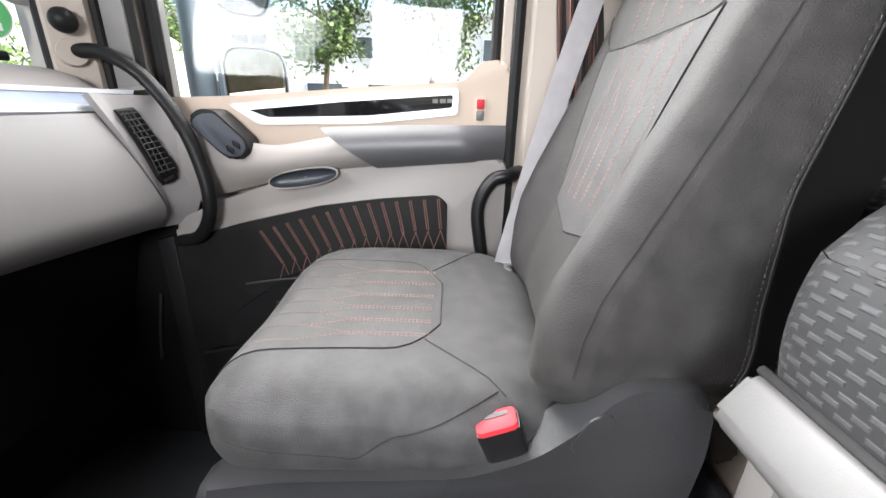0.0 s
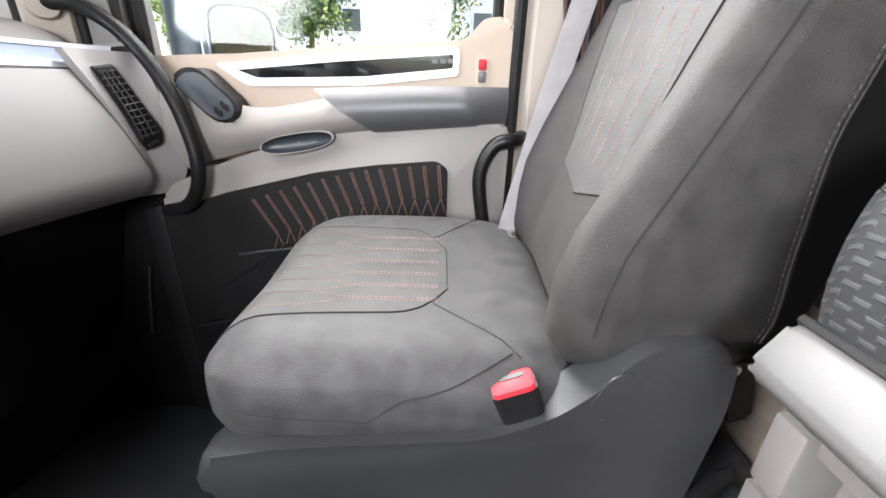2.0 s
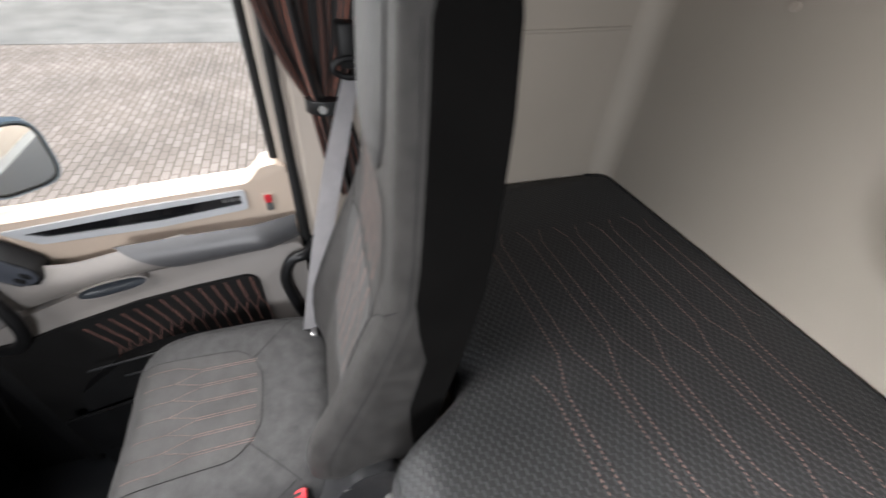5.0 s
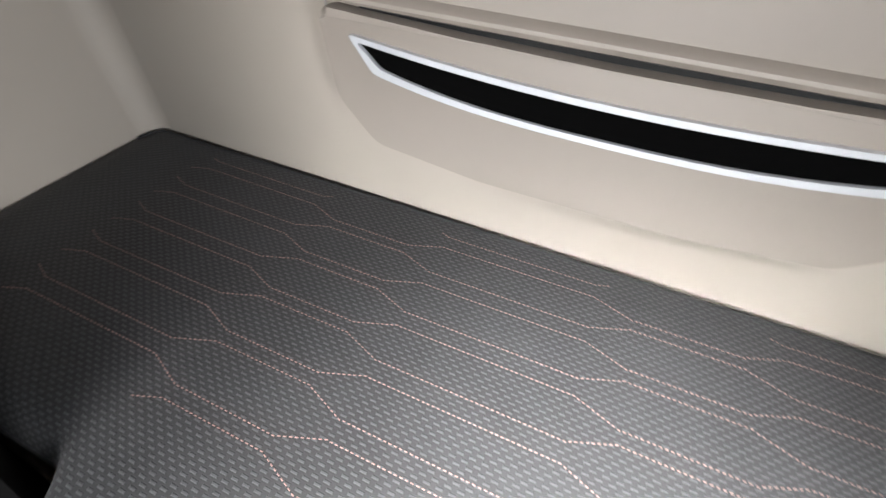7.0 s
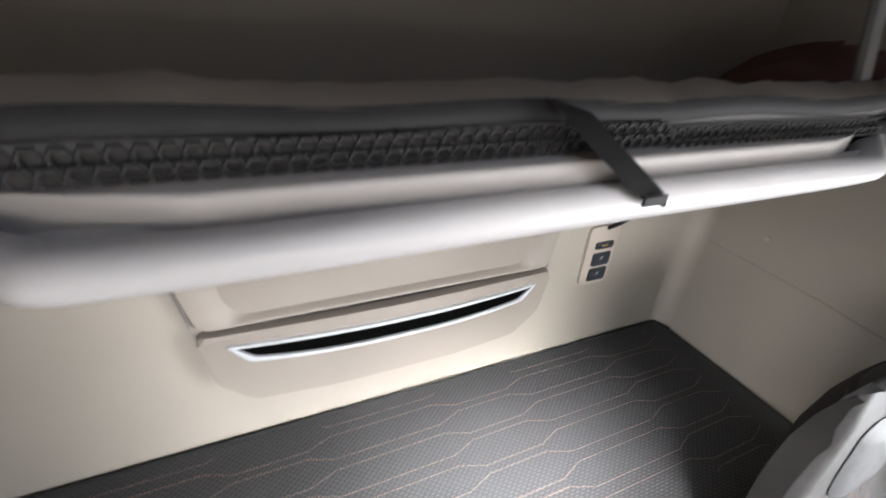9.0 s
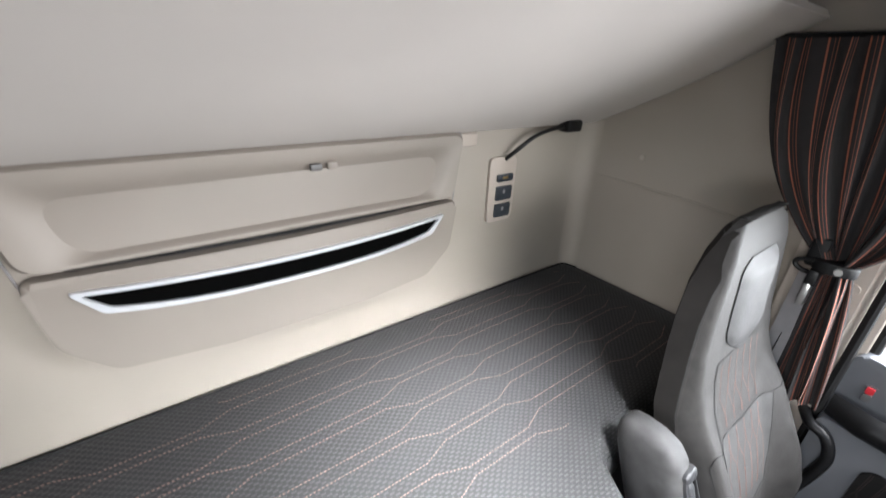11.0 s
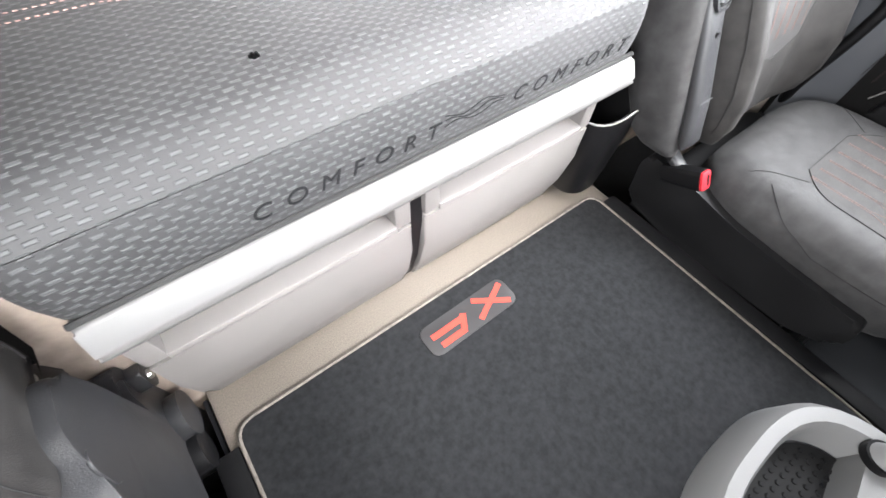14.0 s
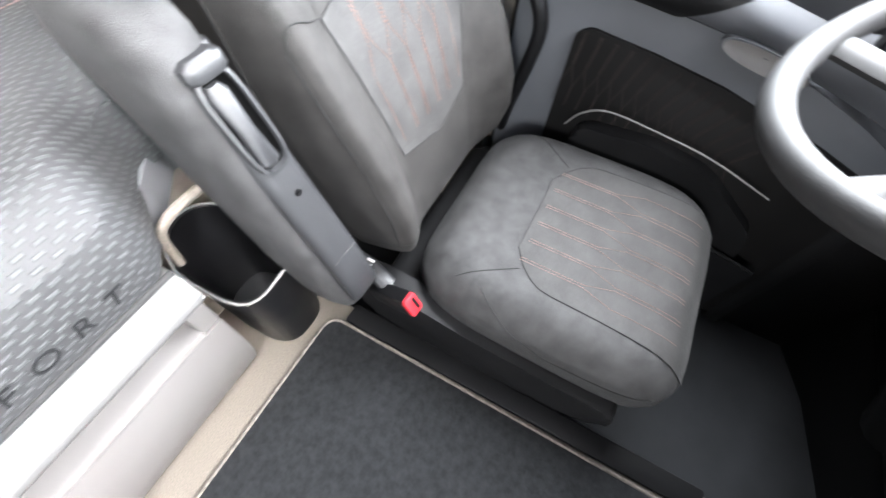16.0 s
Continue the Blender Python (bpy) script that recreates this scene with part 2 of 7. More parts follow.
SOCKET = surface("dark_socket_plastic", (0.02, 0.025, 0.032), 0.4, vary=0.1)
WARM = surface("brass_contact", (0.8, 0.6, 0.3), 0.3, metal=1.0, vary=0.1)
MAROON = surface("dark_maroon_cloth", (0.07, 0.025, 0.02), 0.9, vary=0.3, vary_scale=12)
WHEEL = surface("grey_steering_leather", (0.0300, 0.0300, 0.0305), 0.6, vary=0.08, grain=0.3, grain_scale=800, spec=0.25)
PANE = glass("clear_glass", (0.96, 0.98, 0.97))
MIRROR = surface("mirror_glass", (0.85, 0.87, 0.88), 0.03, metal=1.0, vary=0.01, rough_vary=0.01)
MIRROR_SHELL = surface("blue_grey_mirror_shell", (0.17, 0.21, 0.25), 0.4, vary=0.06)
ASPHALT = surface("light_worn_asphalt", (0.2000, 0.1930, 0.1860), 0.9, vary=0.2, vary_scale=1.5, grain=0.6, grain_scale=60)
GRASS = surface("dry_grass", (0.1500, 0.1250, 0.0400), 0.95, vary=0.5, vary_scale=3, grain=0.8, grain_scale=40)
BARK = surface("grey_brown_bark", (0.16, 0.12, 0.08), 0.9, vary=0.35, vary_scale=12, grain=0.8, grain_scale=40)
LEAF = surface("green_leaves", (0.075, 0.12, 0.025), 0.6, vary=0.5, vary_scale=2.0)
PLASTER = surface("white_plaster", (0.6290, 0.6205, 0.6035), 0.85, vary=0.06, vary_scale=0.8, grain=0.4, grain_scale=60)
FAR_GLASS = surface("dark_window_glass", (0.06, 0.07, 0.08), 0.1, vary=0.3, vary_scale=0.6)
FENCE = surface("white_fence_paint", (0.75, 0.74, 0.72), 0.6, vary=0.06)
TRAILER = surface("white_trailer_panel", (0.74, 0.75, 0.76), 0.35, vary=0.04, vary_scale=1.0)
GREEN = surface("green_sticker_print", (0.10, 0.42, 0.15), 0.5, vary=0.08)
CAR_PAINT = surface("white_car_paint", (0.62, 0.63, 0.64), 0.25, vary=0.03, coat=0.5)
AMBER = surface("amber_reflector", (0.8, 0.38, 0.04), 0.4, vary=0.06)


def striped(name):
    """Curtain cloth: black with rust and grey stripes that follow its folds."""
    m = surface(name, (0.016, 0.014, 0.014), 0.9, vary=0.3, vary_scale=20, grain=0.4, sheen=0.04)
    n, l = m.node_tree.nodes, m.node_tree.links
    b = n["Principled BSDF"]
    base = b.inputs["Base Color"].links[0].from_socket
    co, sep, ramp, mix = n.new("ShaderNodeUVMap"), n.new("ShaderNodeSeparateXYZ"), n.new("ShaderNodeValToRGB"), n.new("ShaderNodeMix")
    l.new(co.outputs[0], sep.inputs[0])
    frac = n.new("ShaderNodeMath")
    frac.operation = "FRACT"
    l.new(sep.outputs[0], frac.inputs[0])
    l.new(frac.outputs[0], ramp.inputs[0])
    ramp.color_ramp.interpolation = "CONSTANT"
    el = ramp.color_ramp.elements
    el[0].position, el[0].color = 0.0, (0.0, 0, 0, 1)
    el[1].position, el[1].color = 0.44, (1, 1, 1, 1)
    for p, c in ((0.51, 0.0), (0.66, 0.5), (0.69, 0.0), (0.80, 0.7), (0.84, 0.0)):
        el.new(p).color = (c, c, c, 1)
    mix.data_type = "RGBA"
    mix.inputs["B"].default_value = (0.27, 0.085, 0.05, 1)
    l.new(ramp.outputs[0], mix.inputs["Factor"])
    l.new(base, mix.inputs["A"])
    l.new(mix.outputs["Result"], b.inputs["Base Color"])
    return m


CURTAIN = striped("striped_curtain_cloth")


# ---- building helpers ----
def thing(name, label, category, group="", kind="", at=(0, 0, 0)):
    ob = new(name)
    ob.empty_display_size = 0.05
    ob.location = at
    return tagged(ob, label, category, group, kind)


def mesh_of(name, bm, material, angle=38):
    bmesh.ops.recalc_face_normals(bm, faces=bm.faces)
    me = bpy.data.meshes.new(name)
    bm.to_mesh(me)
    bm.free()
    for p in me.polygons:
        p.use_smooth = True
    me.set_sharp_from_angle(angle=radians(angle))
    me.materials.append(material)
    return me


def part(name, bm, material, parent, label="", angle=38):
    """Links bm, given in world coordinates, as one mesh under a thing or a part."""
    base = Vector((0, 0, 0))
    up = parent
    while up:
        base += up.location
        up = up.parent
    bmesh.ops.translate(bm, verts=bm.verts, vec=-base)
    ob = new(name, mesh_of(name, bm, material, angle))
    ob.parent = parent
    return tagged(ob, label)


def single(name, bm, material, label, category="", group="", kind="", angle=38):
    """A top-level thing of one mesh."""
    return tagged(new(name, mesh_of(name, bm, material, angle)), label, category, group, kind)


def B():
    return bmesh.new()


def box(bm, x0, x1, y0, y1, z0, z1, r=0.0, seg=2):
    vs = [bm.verts.new((x, y, z)) for x in (x0, x1) for y in (y0, y1) for z in (z0, z1)]
    fs = [bm.faces.new([vs[i] for i in f]) for f in ((0, 1, 3, 2), (4, 6, 7, 5), (0, 4, 5, 1), (2, 3, 7, 6), (0, 2, 6, 4), (1, 5, 7, 3))]
    if r:
        es = list({e for f in fs for e in f.edges})
        bmesh.ops.bevel(bm, geom=es, offset=r, segments=seg, profile=0.5, affect="EDGES")
    return bm


AX = {"x": (1, 2, 0), "y": (0, 2, 1), "z": (0, 1, 2)}


def prism(bm, pts, axis, a, b, r=0.0, seg=2):
    """A flat outline, drawn in the two other axes, drawn out along an axis from a to b."""
    i, j, k = AX[axis]

    def at(p, d):
        v = [0, 0, 0]
        v[i], v[j], v[k] = p[0], p[1], d
        return bm.verts.new(v)

    low, top = [at(p, a) for p in pts], [at(p, b) for p in pts]
    n = len(pts)
    fs = [bm.faces.new(low), bm.faces.new(top)]
    fs += [bm.faces.new((low[q], low[(q + 1) % n], top[(q + 1) % n], top[q])) for q in range(n)]
    if r:
        es = list({e for f in fs[:2] for e in f.edges})
        bmesh.ops.bevel(bm, geom=es, offset=r, segments=seg, profile=0.5, affect="EDGES")
    return bm


def spline(pts, n=8):
    """A smooth line through points."""
    p = [Vector(q) for q in pts]
    p = [2 * p[0] - p[1]] + p + [2 * p[-1] - p[-2]]
    out = []
    for k in range(1, len(p) - 2):
        for s in range(n):
            t = s / n
            out.append(0.5 * (2 * p[k] + (p[k + 1] - p[k - 1]) * t + (2 * p[k - 1] - 5 * p[k] + 4 * p[k + 1] - p[k + 2]) * t * t + (3 * p[k] - p[k - 1] - 3 * p[k + 1] + p[k + 2]) * t ** 3))
    out.append(p[-2])
    return out


def tube(bm, pts, r, seg=10, closed=False, flat=1.0, up=(0, 0, 1)):
    """A round (or flattened) bar along a line of points."""
    pts = [Vector(p) for p in pts]
    n, rings = len(pts), []
    side = None
    for k, p in enumerate(pts):
        ahead = (pts[(k + 1) % n] - pts[k - 1]) if closed else (pts[min(k + 1, n - 1)] - pts[max(k - 1, 0)])
        ahead.normalize()
        ref = Vector(up) if side is None else side
        a = ref - ref.dot(ahead) * ahead
        if a.length < 1e-4:
            a = Vector((1, 0, 0)) - ahead.x * ahead
        a.normalize()
        side = a
        c = ahead.cross(a)
        rings.append([bm.verts.new(p + r * (math.cos(2 * math.pi * s / seg) * a * flat + math.sin(2 * math.pi * s / seg) * c)) for s in range(seg)])
    for k in range(n if closed else n - 1):
        u, v = rings[k], rings[(k + 1) % n]
        for s in range(seg):
            bm.faces.new((u[s], u[(s + 1) % seg], v[(s + 1) % seg], v[s]))
    if not closed:
        bm.faces.new(rings[0])
        bm.faces.new(rings[-1])
    return bm


def loft(bm, rings, caps=True):
    rows = [[bm.verts.new(p) for p in ring] for ring in rings]
    n = len(rows[0])
    for u, v in zip(rows, rows[1:]):
        for s in range(n):
            bm.faces.new((u[s], u[(s + 1) % n], v[(s + 1) % n], v[s]))
    if caps:
        bm.faces.new(rows[0])
        bm.faces.new(rows[-1])
    return bm


def sheet(bm, fn, nu, nv, thick=None, uv=None):
    """A grid of points fn(u, v), u and v from 0 to 1."""
    rows = [[bm.verts.new(fn(i / nu, j / nv)) for j in range(nv + 1)] for i in range(nu + 1)]
    layer = bm.loops.layers.uv.new("UVMap") if uv else None
    for i in range(nu):
        for j in range(nv):
            f = bm.faces.new((rows[i][j], rows[i + 1][j], rows[i + 1][j + 1], rows[i][j + 1]))
            if uv:
                for lp, (a, b) in zip(f.loops, ((i, j), (i + 1, j), (i + 1, j + 1), (i, j + 1))):
                    lp[layer].uv = uv(a / nu, b / nv)
    if thick:
        bmesh.ops.recalc_face_normals(bm, faces=bm.faces)
        bmesh.ops.solidify(bm, geom=bm.faces[:], thickness=thick)
    return bm


def disc(bm, p0, p1, r, seg=20, r1=None):
    """A round pin from p0 to p1."""
    p0, p1 = Vector(p0), Vector(p1)
    ahead = (p1 - p0).normalized()
    a = ahead.orthogonal().normalized()
    c = ahead.cross(a)
    ring = lambda p, q: [p + q * (math.cos(2 * math.pi * s / seg) * a + math.sin(2 * math.pi * s / seg) * c) for s in range(seg)]
    return loft(bm, [ring(p0, r), ring(p1, r if r1 is None else r1)])


def oval(cx, cy, a, b, n=4.0, seg=48):
    """A rounded-square outline."""
    out = []
    for s in range(seg):
        t = 2 * math.pi * s / seg
        c, d = math.cos(t), math.sin(t)
        k = (abs(c) ** n + abs(d) ** n) ** (-1 / n)
        out.append((cx + a * c * k, cy + b * d * k))
    return out


def rounded(pts, r, n=5):
    """An outline with its corners rounded."""
    out, m = [], len(pts)
    for k in range(m):
        p, a, b = Vector(pts[k]), Vector(pts[k - 1]), Vector(pts[(k + 1) % m])
        ra = min(r, 0.45 * (a - p).length, 0.45 * (b - p).length)
        u, v = p + (a - p).normalized() * ra, p + (b - p).normalized() * ra
        for s in range(n + 1):
            t = s / n
            q = u * (1 - t) ** 2 + p * 2 * t * (1 - t) + v * t * t
            out.append((q.x, q.y))
    return out


def frame_of(bm, outer, inner, axis, a, b):
    """A flat frame between two outlines of as many points."""
    i, j, k = AX[axis]

    def at(p, d):
        v = [0, 0, 0]
        v[i], v[j], v[k] = p[0], p[1], d
        return bm.verts.new(v)

    rows = [[at(p, d) for p in pts] for pts, d in ((outer, a), (outer, b), (inner, b), (inner, a))]
    n = len(outer)
    for q in range(4):
        u, v = rows[q], rows[(q + 1) % 4]
        for s in range(n):
            bm.faces.new((u[s], u[(s + 1) % n], v[(s + 1) % n], v[s]))
    return bm


def scaled(pts, k, l=None):
    cx, cy = sum(p[0] for p in pts) / len(pts), sum(p[1] for p in pts) / len(pts)
    return [(cx + (p[0] - cx) * k, cy + (p[1] - cy) * (l or k)) for p in pts]


def dashes(bm, pts, normal, long=0.004, gap=0.0026, wide=0.0011, high=0.0009, pair=0.0):
    """A row of stitches along a line; with pair, two rows that far apart."""
    pts = [Vector(p) for p in pts]
    nor = Vector(normal).normalized()
    far = 0.0
    nxt = 0.0
    for a, b in zip(pts, pts[1:]):
        d = b - a
        ln = d.length
        if ln < 1e-6:
            continue
        d /= ln
        side = nor.cross(d).normalized()
        while nxt + long <= far + ln:
            p = a + d * (nxt - far)
            for off in ((-pair / 2, pair / 2) if pair else (0.0,)):
                q = p + side * off
                lo = [q - side * wide, q + d * long - side * wide, q + d * long + side * wide, q + side * wide]
                mid = [w + nor * high for w in (q + d * long * 0.2 - side * wide * 0.5, q + d * long * 0.8 - side * wide * 0.5, q + d * long * 0.8 + side * wide * 0.5, q + d * long * 0.2 + side * wide * 0.5)]
                v = [bm.verts.new(w) for w in lo + mid]
                bm.faces.new(v[4:])
                for s in range(4):
                    bm.faces.new((v[s], v[(s + 1) % 4], v[4 + (s + 1) % 4], v[4 + s]))
            nxt += long + gap
        far += ln
    return bm


def words(text, size, m, material, depth=0.0006, shear=0.0, spacing=1.0, name="lettering"):
    """Raised lettering as a mesh in the built-in font; m places its baseline's middle, x along the text and z out of the surface."""
    cu = bpy.data.curves.new(name, "FONT")
    cu.body, cu.size, cu.extrude, cu.align_x, cu.shear, cu.space_character = text, size, depth, "CENTER", shear, spacing
    tmp = bpy.data.objects.new(name, cu)
    scene.collection.objects.link(tmp)
    me = bpy.data.meshes.new_from_object(tmp.evaluated_get(bpy.context.evaluated_depsgraph_get()))
    bpy.data.objects.remove(tmp)
    me.name = name
    me.transform(m)
    me.materials.clear()
    me.materials.append(material)
    ob = new(name, me)
    return ob


# ---- the cab's shell ----
HALF = 1.078          # inner half width at the sleeper walls
FLOOR_LOW = -0.24     # footwell floors
ROOF = 2.02


def setting(name, bm, material, label, category):
    return single(name, bm, material, label, category, kind="structure")


def build_shell():
    tunnel = box(B(), -0.503, 0.486, 0.30, 1.75, -0.30, 0.0, 0.012)
    floor = setting("floor", tunnel, VINYL, "beige grained vinyl floor over the engine tunnel", "floor")
    low = B()
    for s in (-1, 1):
        x0, x1 = sorted((s * 0.47, s * 1.16))
        box(low, x0, x1, 0.30, 2.10, FLOOR_LOW - 0.06, FLOOR_LOW)
    part("footwell", low, FOOTWELL, floor, "black rubber footwell floor")
    back = box(B(), -1.20, 1.20, -0.07, 0.0, -0.32, ROOF + 0.04)
    setting("wall_rear", back, WALL, "cream lined rear wall of the sleeper", "wall")
    for s, nm in ((-1, "wall_driver_side"), (1, "wall_passenger_side")):
        bm = B()
        x0, x1 = sorted((s * HALF, s * 1.16))
        box(bm, x0, x1, 0.0, 0.76, -0.32, ROOF + 0.04)
        w = setting(nm, bm, WALL, "cream lined side wall of the sleeper", "wall")
        cove = B()
        pts = [(s * (HALF + 0.01), -0.01)] + [(s * (HALF - 0.055 + 0.055 * math.sin(q * math.pi / 12)), 0.055 - 0.055 * math.cos(q * math.pi / 12)) for q in range(7)]
        prism(cove, pts, "z", 0.44, 1.30)
        part("corner_cove", cove, WALL, w, "rounded cream corner strip")
        ledge = B()
        tube(ledge, [(s * (HALF - 0.002), 0.06, 0.93), (s * (HALF - 0.002), 0.40, 0.92), (s * (HALF - 0.002), 0.62, 0.90)], 0.003, 8, flat=1.4)
        part("crease", ledge, WALL, w)
    # Opening left for the added roof lamp; no hatch is known here.
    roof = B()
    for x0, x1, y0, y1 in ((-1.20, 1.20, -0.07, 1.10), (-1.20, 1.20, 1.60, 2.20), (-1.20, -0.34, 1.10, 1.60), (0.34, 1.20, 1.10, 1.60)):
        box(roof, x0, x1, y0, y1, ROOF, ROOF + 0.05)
    setting("ceiling", roof, WALL, "cream fabric headlining with an opening added for the roof lamp", "ceiling")
    # front of the cab below and above the windscreen
    low_front = B()
    pts = [(-1.12, 1.745), (-0.9, 1.84), (-0.5, 1.92), (0, 1.94), (0.5, 1.92), (0.9, 1.84), (1.12, 1.745), (1.12, 2.0), (0.5, 2.12), (-0.5, 2.12), (-1.12, 2.0)]
    prism(low_front, pts, "z", -0.34, 0.545)
    setting("wall_front", low_front, DARK, "front bulkhead below the windscreen", "wall")
    head = B()
    prism(head, pts, "z", 1.46, ROOF + 0.04)
    setting("wall_front_header", head, WALL, "cream panel above the windscreen", "wall")
    # windscreen
    win = thing("window_1", "large curved clear windscreen with black edge", "windscreen", kind="structure")
    def screen(u, v):
        x = -1.0 + 2.0 * u
        return (x, 1.93 - 0.21 * abs(x) ** 2.6, 0.53 + 0.96 * v)
    pane = part("pane", sheet(B(), screen, 24, 6), PANE, win)
    pane.visible_shadow = False
    seal = B()
    for s in (-1, 1):
        tube(seal, [(s * 1.0, 1.716, 0.55 + 0.02 * k) for k in range(47)], 0.010, 8)
    tube(seal, [Vector(screen(k / 40, 0.03)) for k in range(41)], 0.012, 8)
    part("window_frame", seal, RUBBER, win)
    for s in (-1, 1):
        x0, x1 = sorted((s * 1.035, s * 1.16))
        kick = box(B(), x0, x1, 1.575, 2.05, -0.34, 0.56)
        setting("wall_kick_panel", kick, BLACK, "black kick panel beside the footwell", "wall")
    rod = tube(B(), [(1.030, 1.640, 0.165), (1.030, 1.660, 0.08), (1.030, 1.676, -0.012)], 0.0035, 8)
    setting("trim", rod, ARM_PLASTIC, "thin grey edge strip on the kick panel", "trim")
    # bunk base: felt panels behind the seats and across under the mattress
    base = B()
    box(base, -HALF, HALF, 0.02, 0.565, -0.25, 0.40)
    box(base, 0.455, HALF, 0.56, 0.668, -0.25, 0.385, 0.01, 2)
    setting("bunk_base", base, FELT, "beige felt-covered base under the lower bunk", "bunk base")


def build_door(s):
    side = "passenger" if s > 0 else "driver"
    n = "door_1" if s > 0 else "door_2"
    X = lambda x: s * x
    Y = lambda y: 0.981 + 0.945 * (y - 1.018)
    door = thing(n, "tan and grey cab door with a quilted black insert, closed" if s > 0 else "cab door darkened for shade, with a black insert, closed", "door", kind="structure", at=(X(1.07), 1.22, 0.1))
    # The driver's door lies in shade; its trim takes darkened copies of the colours.
    top = TAN if s > 0 else DOOR_SHADED
    def pr(pts, a, b, r=0.0, seg=2):
        return prism(B(), [(Y(y), z) for y, z in pts], "x", X(a), X(b), r, seg)
    # outer skin and frame round the window
    skin = B()
    prism(skin, [(0.83, -0.34), (1.64, -0.34), (1.64, 0.52), (0.83, 0.60)], "x", X(1.085), X(1.16))
    prism(skin, [(0.77, 1.34), (1.72, 1.34), (1.72, ROOF + 0.04), (0.77, ROOF + 0.04)], "x", X(1.085), X(1.16))
    part("door_skin", skin, GREY, door)
    # upper trim with the sill
    up = pr(rounded([(0.905, 0.44), (0.905, 0.655), (0.925, 0.672), (0.965, 0.668), (1.00, 0.632), (1.20, 0.618), (1.45, 0.597), (1.70, 0.585), (1.70, 0.40), (1.30, 0.40)], 0.012), 1.058, 1.13, 0.008, 2)
    part("upper_trim", up, top, door, "tan upper door trim" if s > 0 else "upper door trim darkened for shade")
    # silver frame with a gloss black inlay
    outer = rounded([(Y(y), z) for y, z in [(1.495, 0.578), (1.435, 0.541), (1.20, 0.549), (1.012, 0.570), (1.010, 0.619), (1.25, 0.603)]], 0.010)
    inner = rounded([(Y(y), z) for y, z in [(1.455, 0.569), (1.415, 0.556), (1.20, 0.564), (1.023, 0.583), (1.022, 0.607), (1.25, 0.589)]], 0.005)
    part("trim_frame", frame_of(B(), outer, inner, "x", X(1.062), X(1.053)), SILVER, door, "satin silver trim frame")
    ins = part("trim_inlay", prism(B(), scaled(inner, 1.01, 1.06), "x", X(1.0595), X(1.0575)), PIANO, door, "gloss black inlay")
    mark = B()
    for k, w in enumerate((0.011, 0.012, 0.011)):
        y = 1.025 - 0.0145 * k
        box(mark, *sorted((X(1.0572), X(1.0560))), y - w, y, 0.5905 + 0.0006 * k, 0.5985 + 0.0006 * k, 0.0004, 1)
    part("emblem", mark, OFFWHITE, ins, "small pale emblem bars")
    # lock button
    lk = part("lock_recess", pr(rounded([(0.952, 0.556), (0.952, 0.604), (0.976, 0.604), (0.976, 0.556)], 0.005), 1.0595, 1.0560), top, door)
    part("lock_button", pr(rounded([(0.956, 0.582), (0.956, 0.600), (0.972, 0.600), (0.972, 0.582)], 0.003), 1.058, 1.050, 0.002), RED, lk, "red lock button")
    part("lock_slider", pr(rounded([(0.956, 0.560), (0.956, 0.579), (0.972, 0.579), (0.972, 0.560)], 0.003), 1.058, 1.052, 0.002), OFFWHITE, lk, "off-white lock slider")
    # padded band, full behind and meeting the bolster ahead
    def band(u, v):
        y = 0.880 + (0.250 + 0.110 * v) * u
        z1 = 0.553 - 0.012 * u ** 2
        z0 = 0.489 - 0.022 * u
        bulge = 0.075 * math.sin(math.pi * (0.18 + v * 0.64)) ** 0.6 * (0.5 + 0.5 * min(1, 4 * u))
        return (X(1.062 - bulge), y, z0 + (z1 - z0) * v)
    part("armrest", sheet(B(), band, 30, 10), ARM_BAND if s > 0 else DARK, door, "grey padded armrest band" if s > 0 else "charcoal padded armrest band")
    # sweeping grey bolster from the mirror switch down to the pull
    def sweep(u, v):
        y = 1.110 + 0.415 * u
        z1 = 0.546 - 0.080 * u + 0.085 * max(0, (u - 0.50) / 0.50) ** 1.5
        z0 = 0.472 - 0.042 * u - 0.050 * u * u
        d = (0.066 - 0.010 * u) * math.sin(math.pi * (0.20 + 0.64 * v)) ** 0.7
        return (X(1.062 - d), y, z0 + (z1 - z0) * v)
    part("front_bolster", sheet(B(), sweep, 24, 12), DOOR_GREY if s > 0 else DOOR_SHADED, door, "warm grey front bolster" if s > 0 else "front bolster darkened for shade")
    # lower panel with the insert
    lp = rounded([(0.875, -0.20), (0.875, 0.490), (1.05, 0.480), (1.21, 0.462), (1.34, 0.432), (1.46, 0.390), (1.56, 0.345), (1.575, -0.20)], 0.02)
    part("lower_panel", prism(B(), lp, "x", X(1.012), X(1.10), 0.010), DOOR_GREY if s > 0 else DOOR_SHADED, door, "warm grey lower door panel" if s > 0 else "lower door panel darkened for shade")
    q = rounded([(0.986, -0.16), (0.990, 0.402), (1.012, 0.417), (1.13, 0.406), (1.25, 0.388), (1.43, 0.343), (1.560, 0.300), (1.574, -0.19)], 0.010)
    ins2 = part("insert", prism(B(), q, "x", X(1.0115), X(1.004), 0.004), QUILT, door, "black quilted leather insert")
    pocket = prism(B(), rounded([(1.06, -0.15), (1.05, 0.245), (1.20, 0.262), (1.32, 0.240), (1.46, 0.14), (1.50, -0.15)], 0.03), "x", X(1.008), X(0.972), 0.012)
    part("door_pocket", pocket, DARK, door, "charcoal door pocket")
    part("front_edge", prism(B(), [(1.562, -0.22), (1.562, 0.315), (1.600, 0.305), (1.600, -0.22)], "x", X(1.003), X(1.10), 0.004), DARK, door, "charcoal front edge of the door")
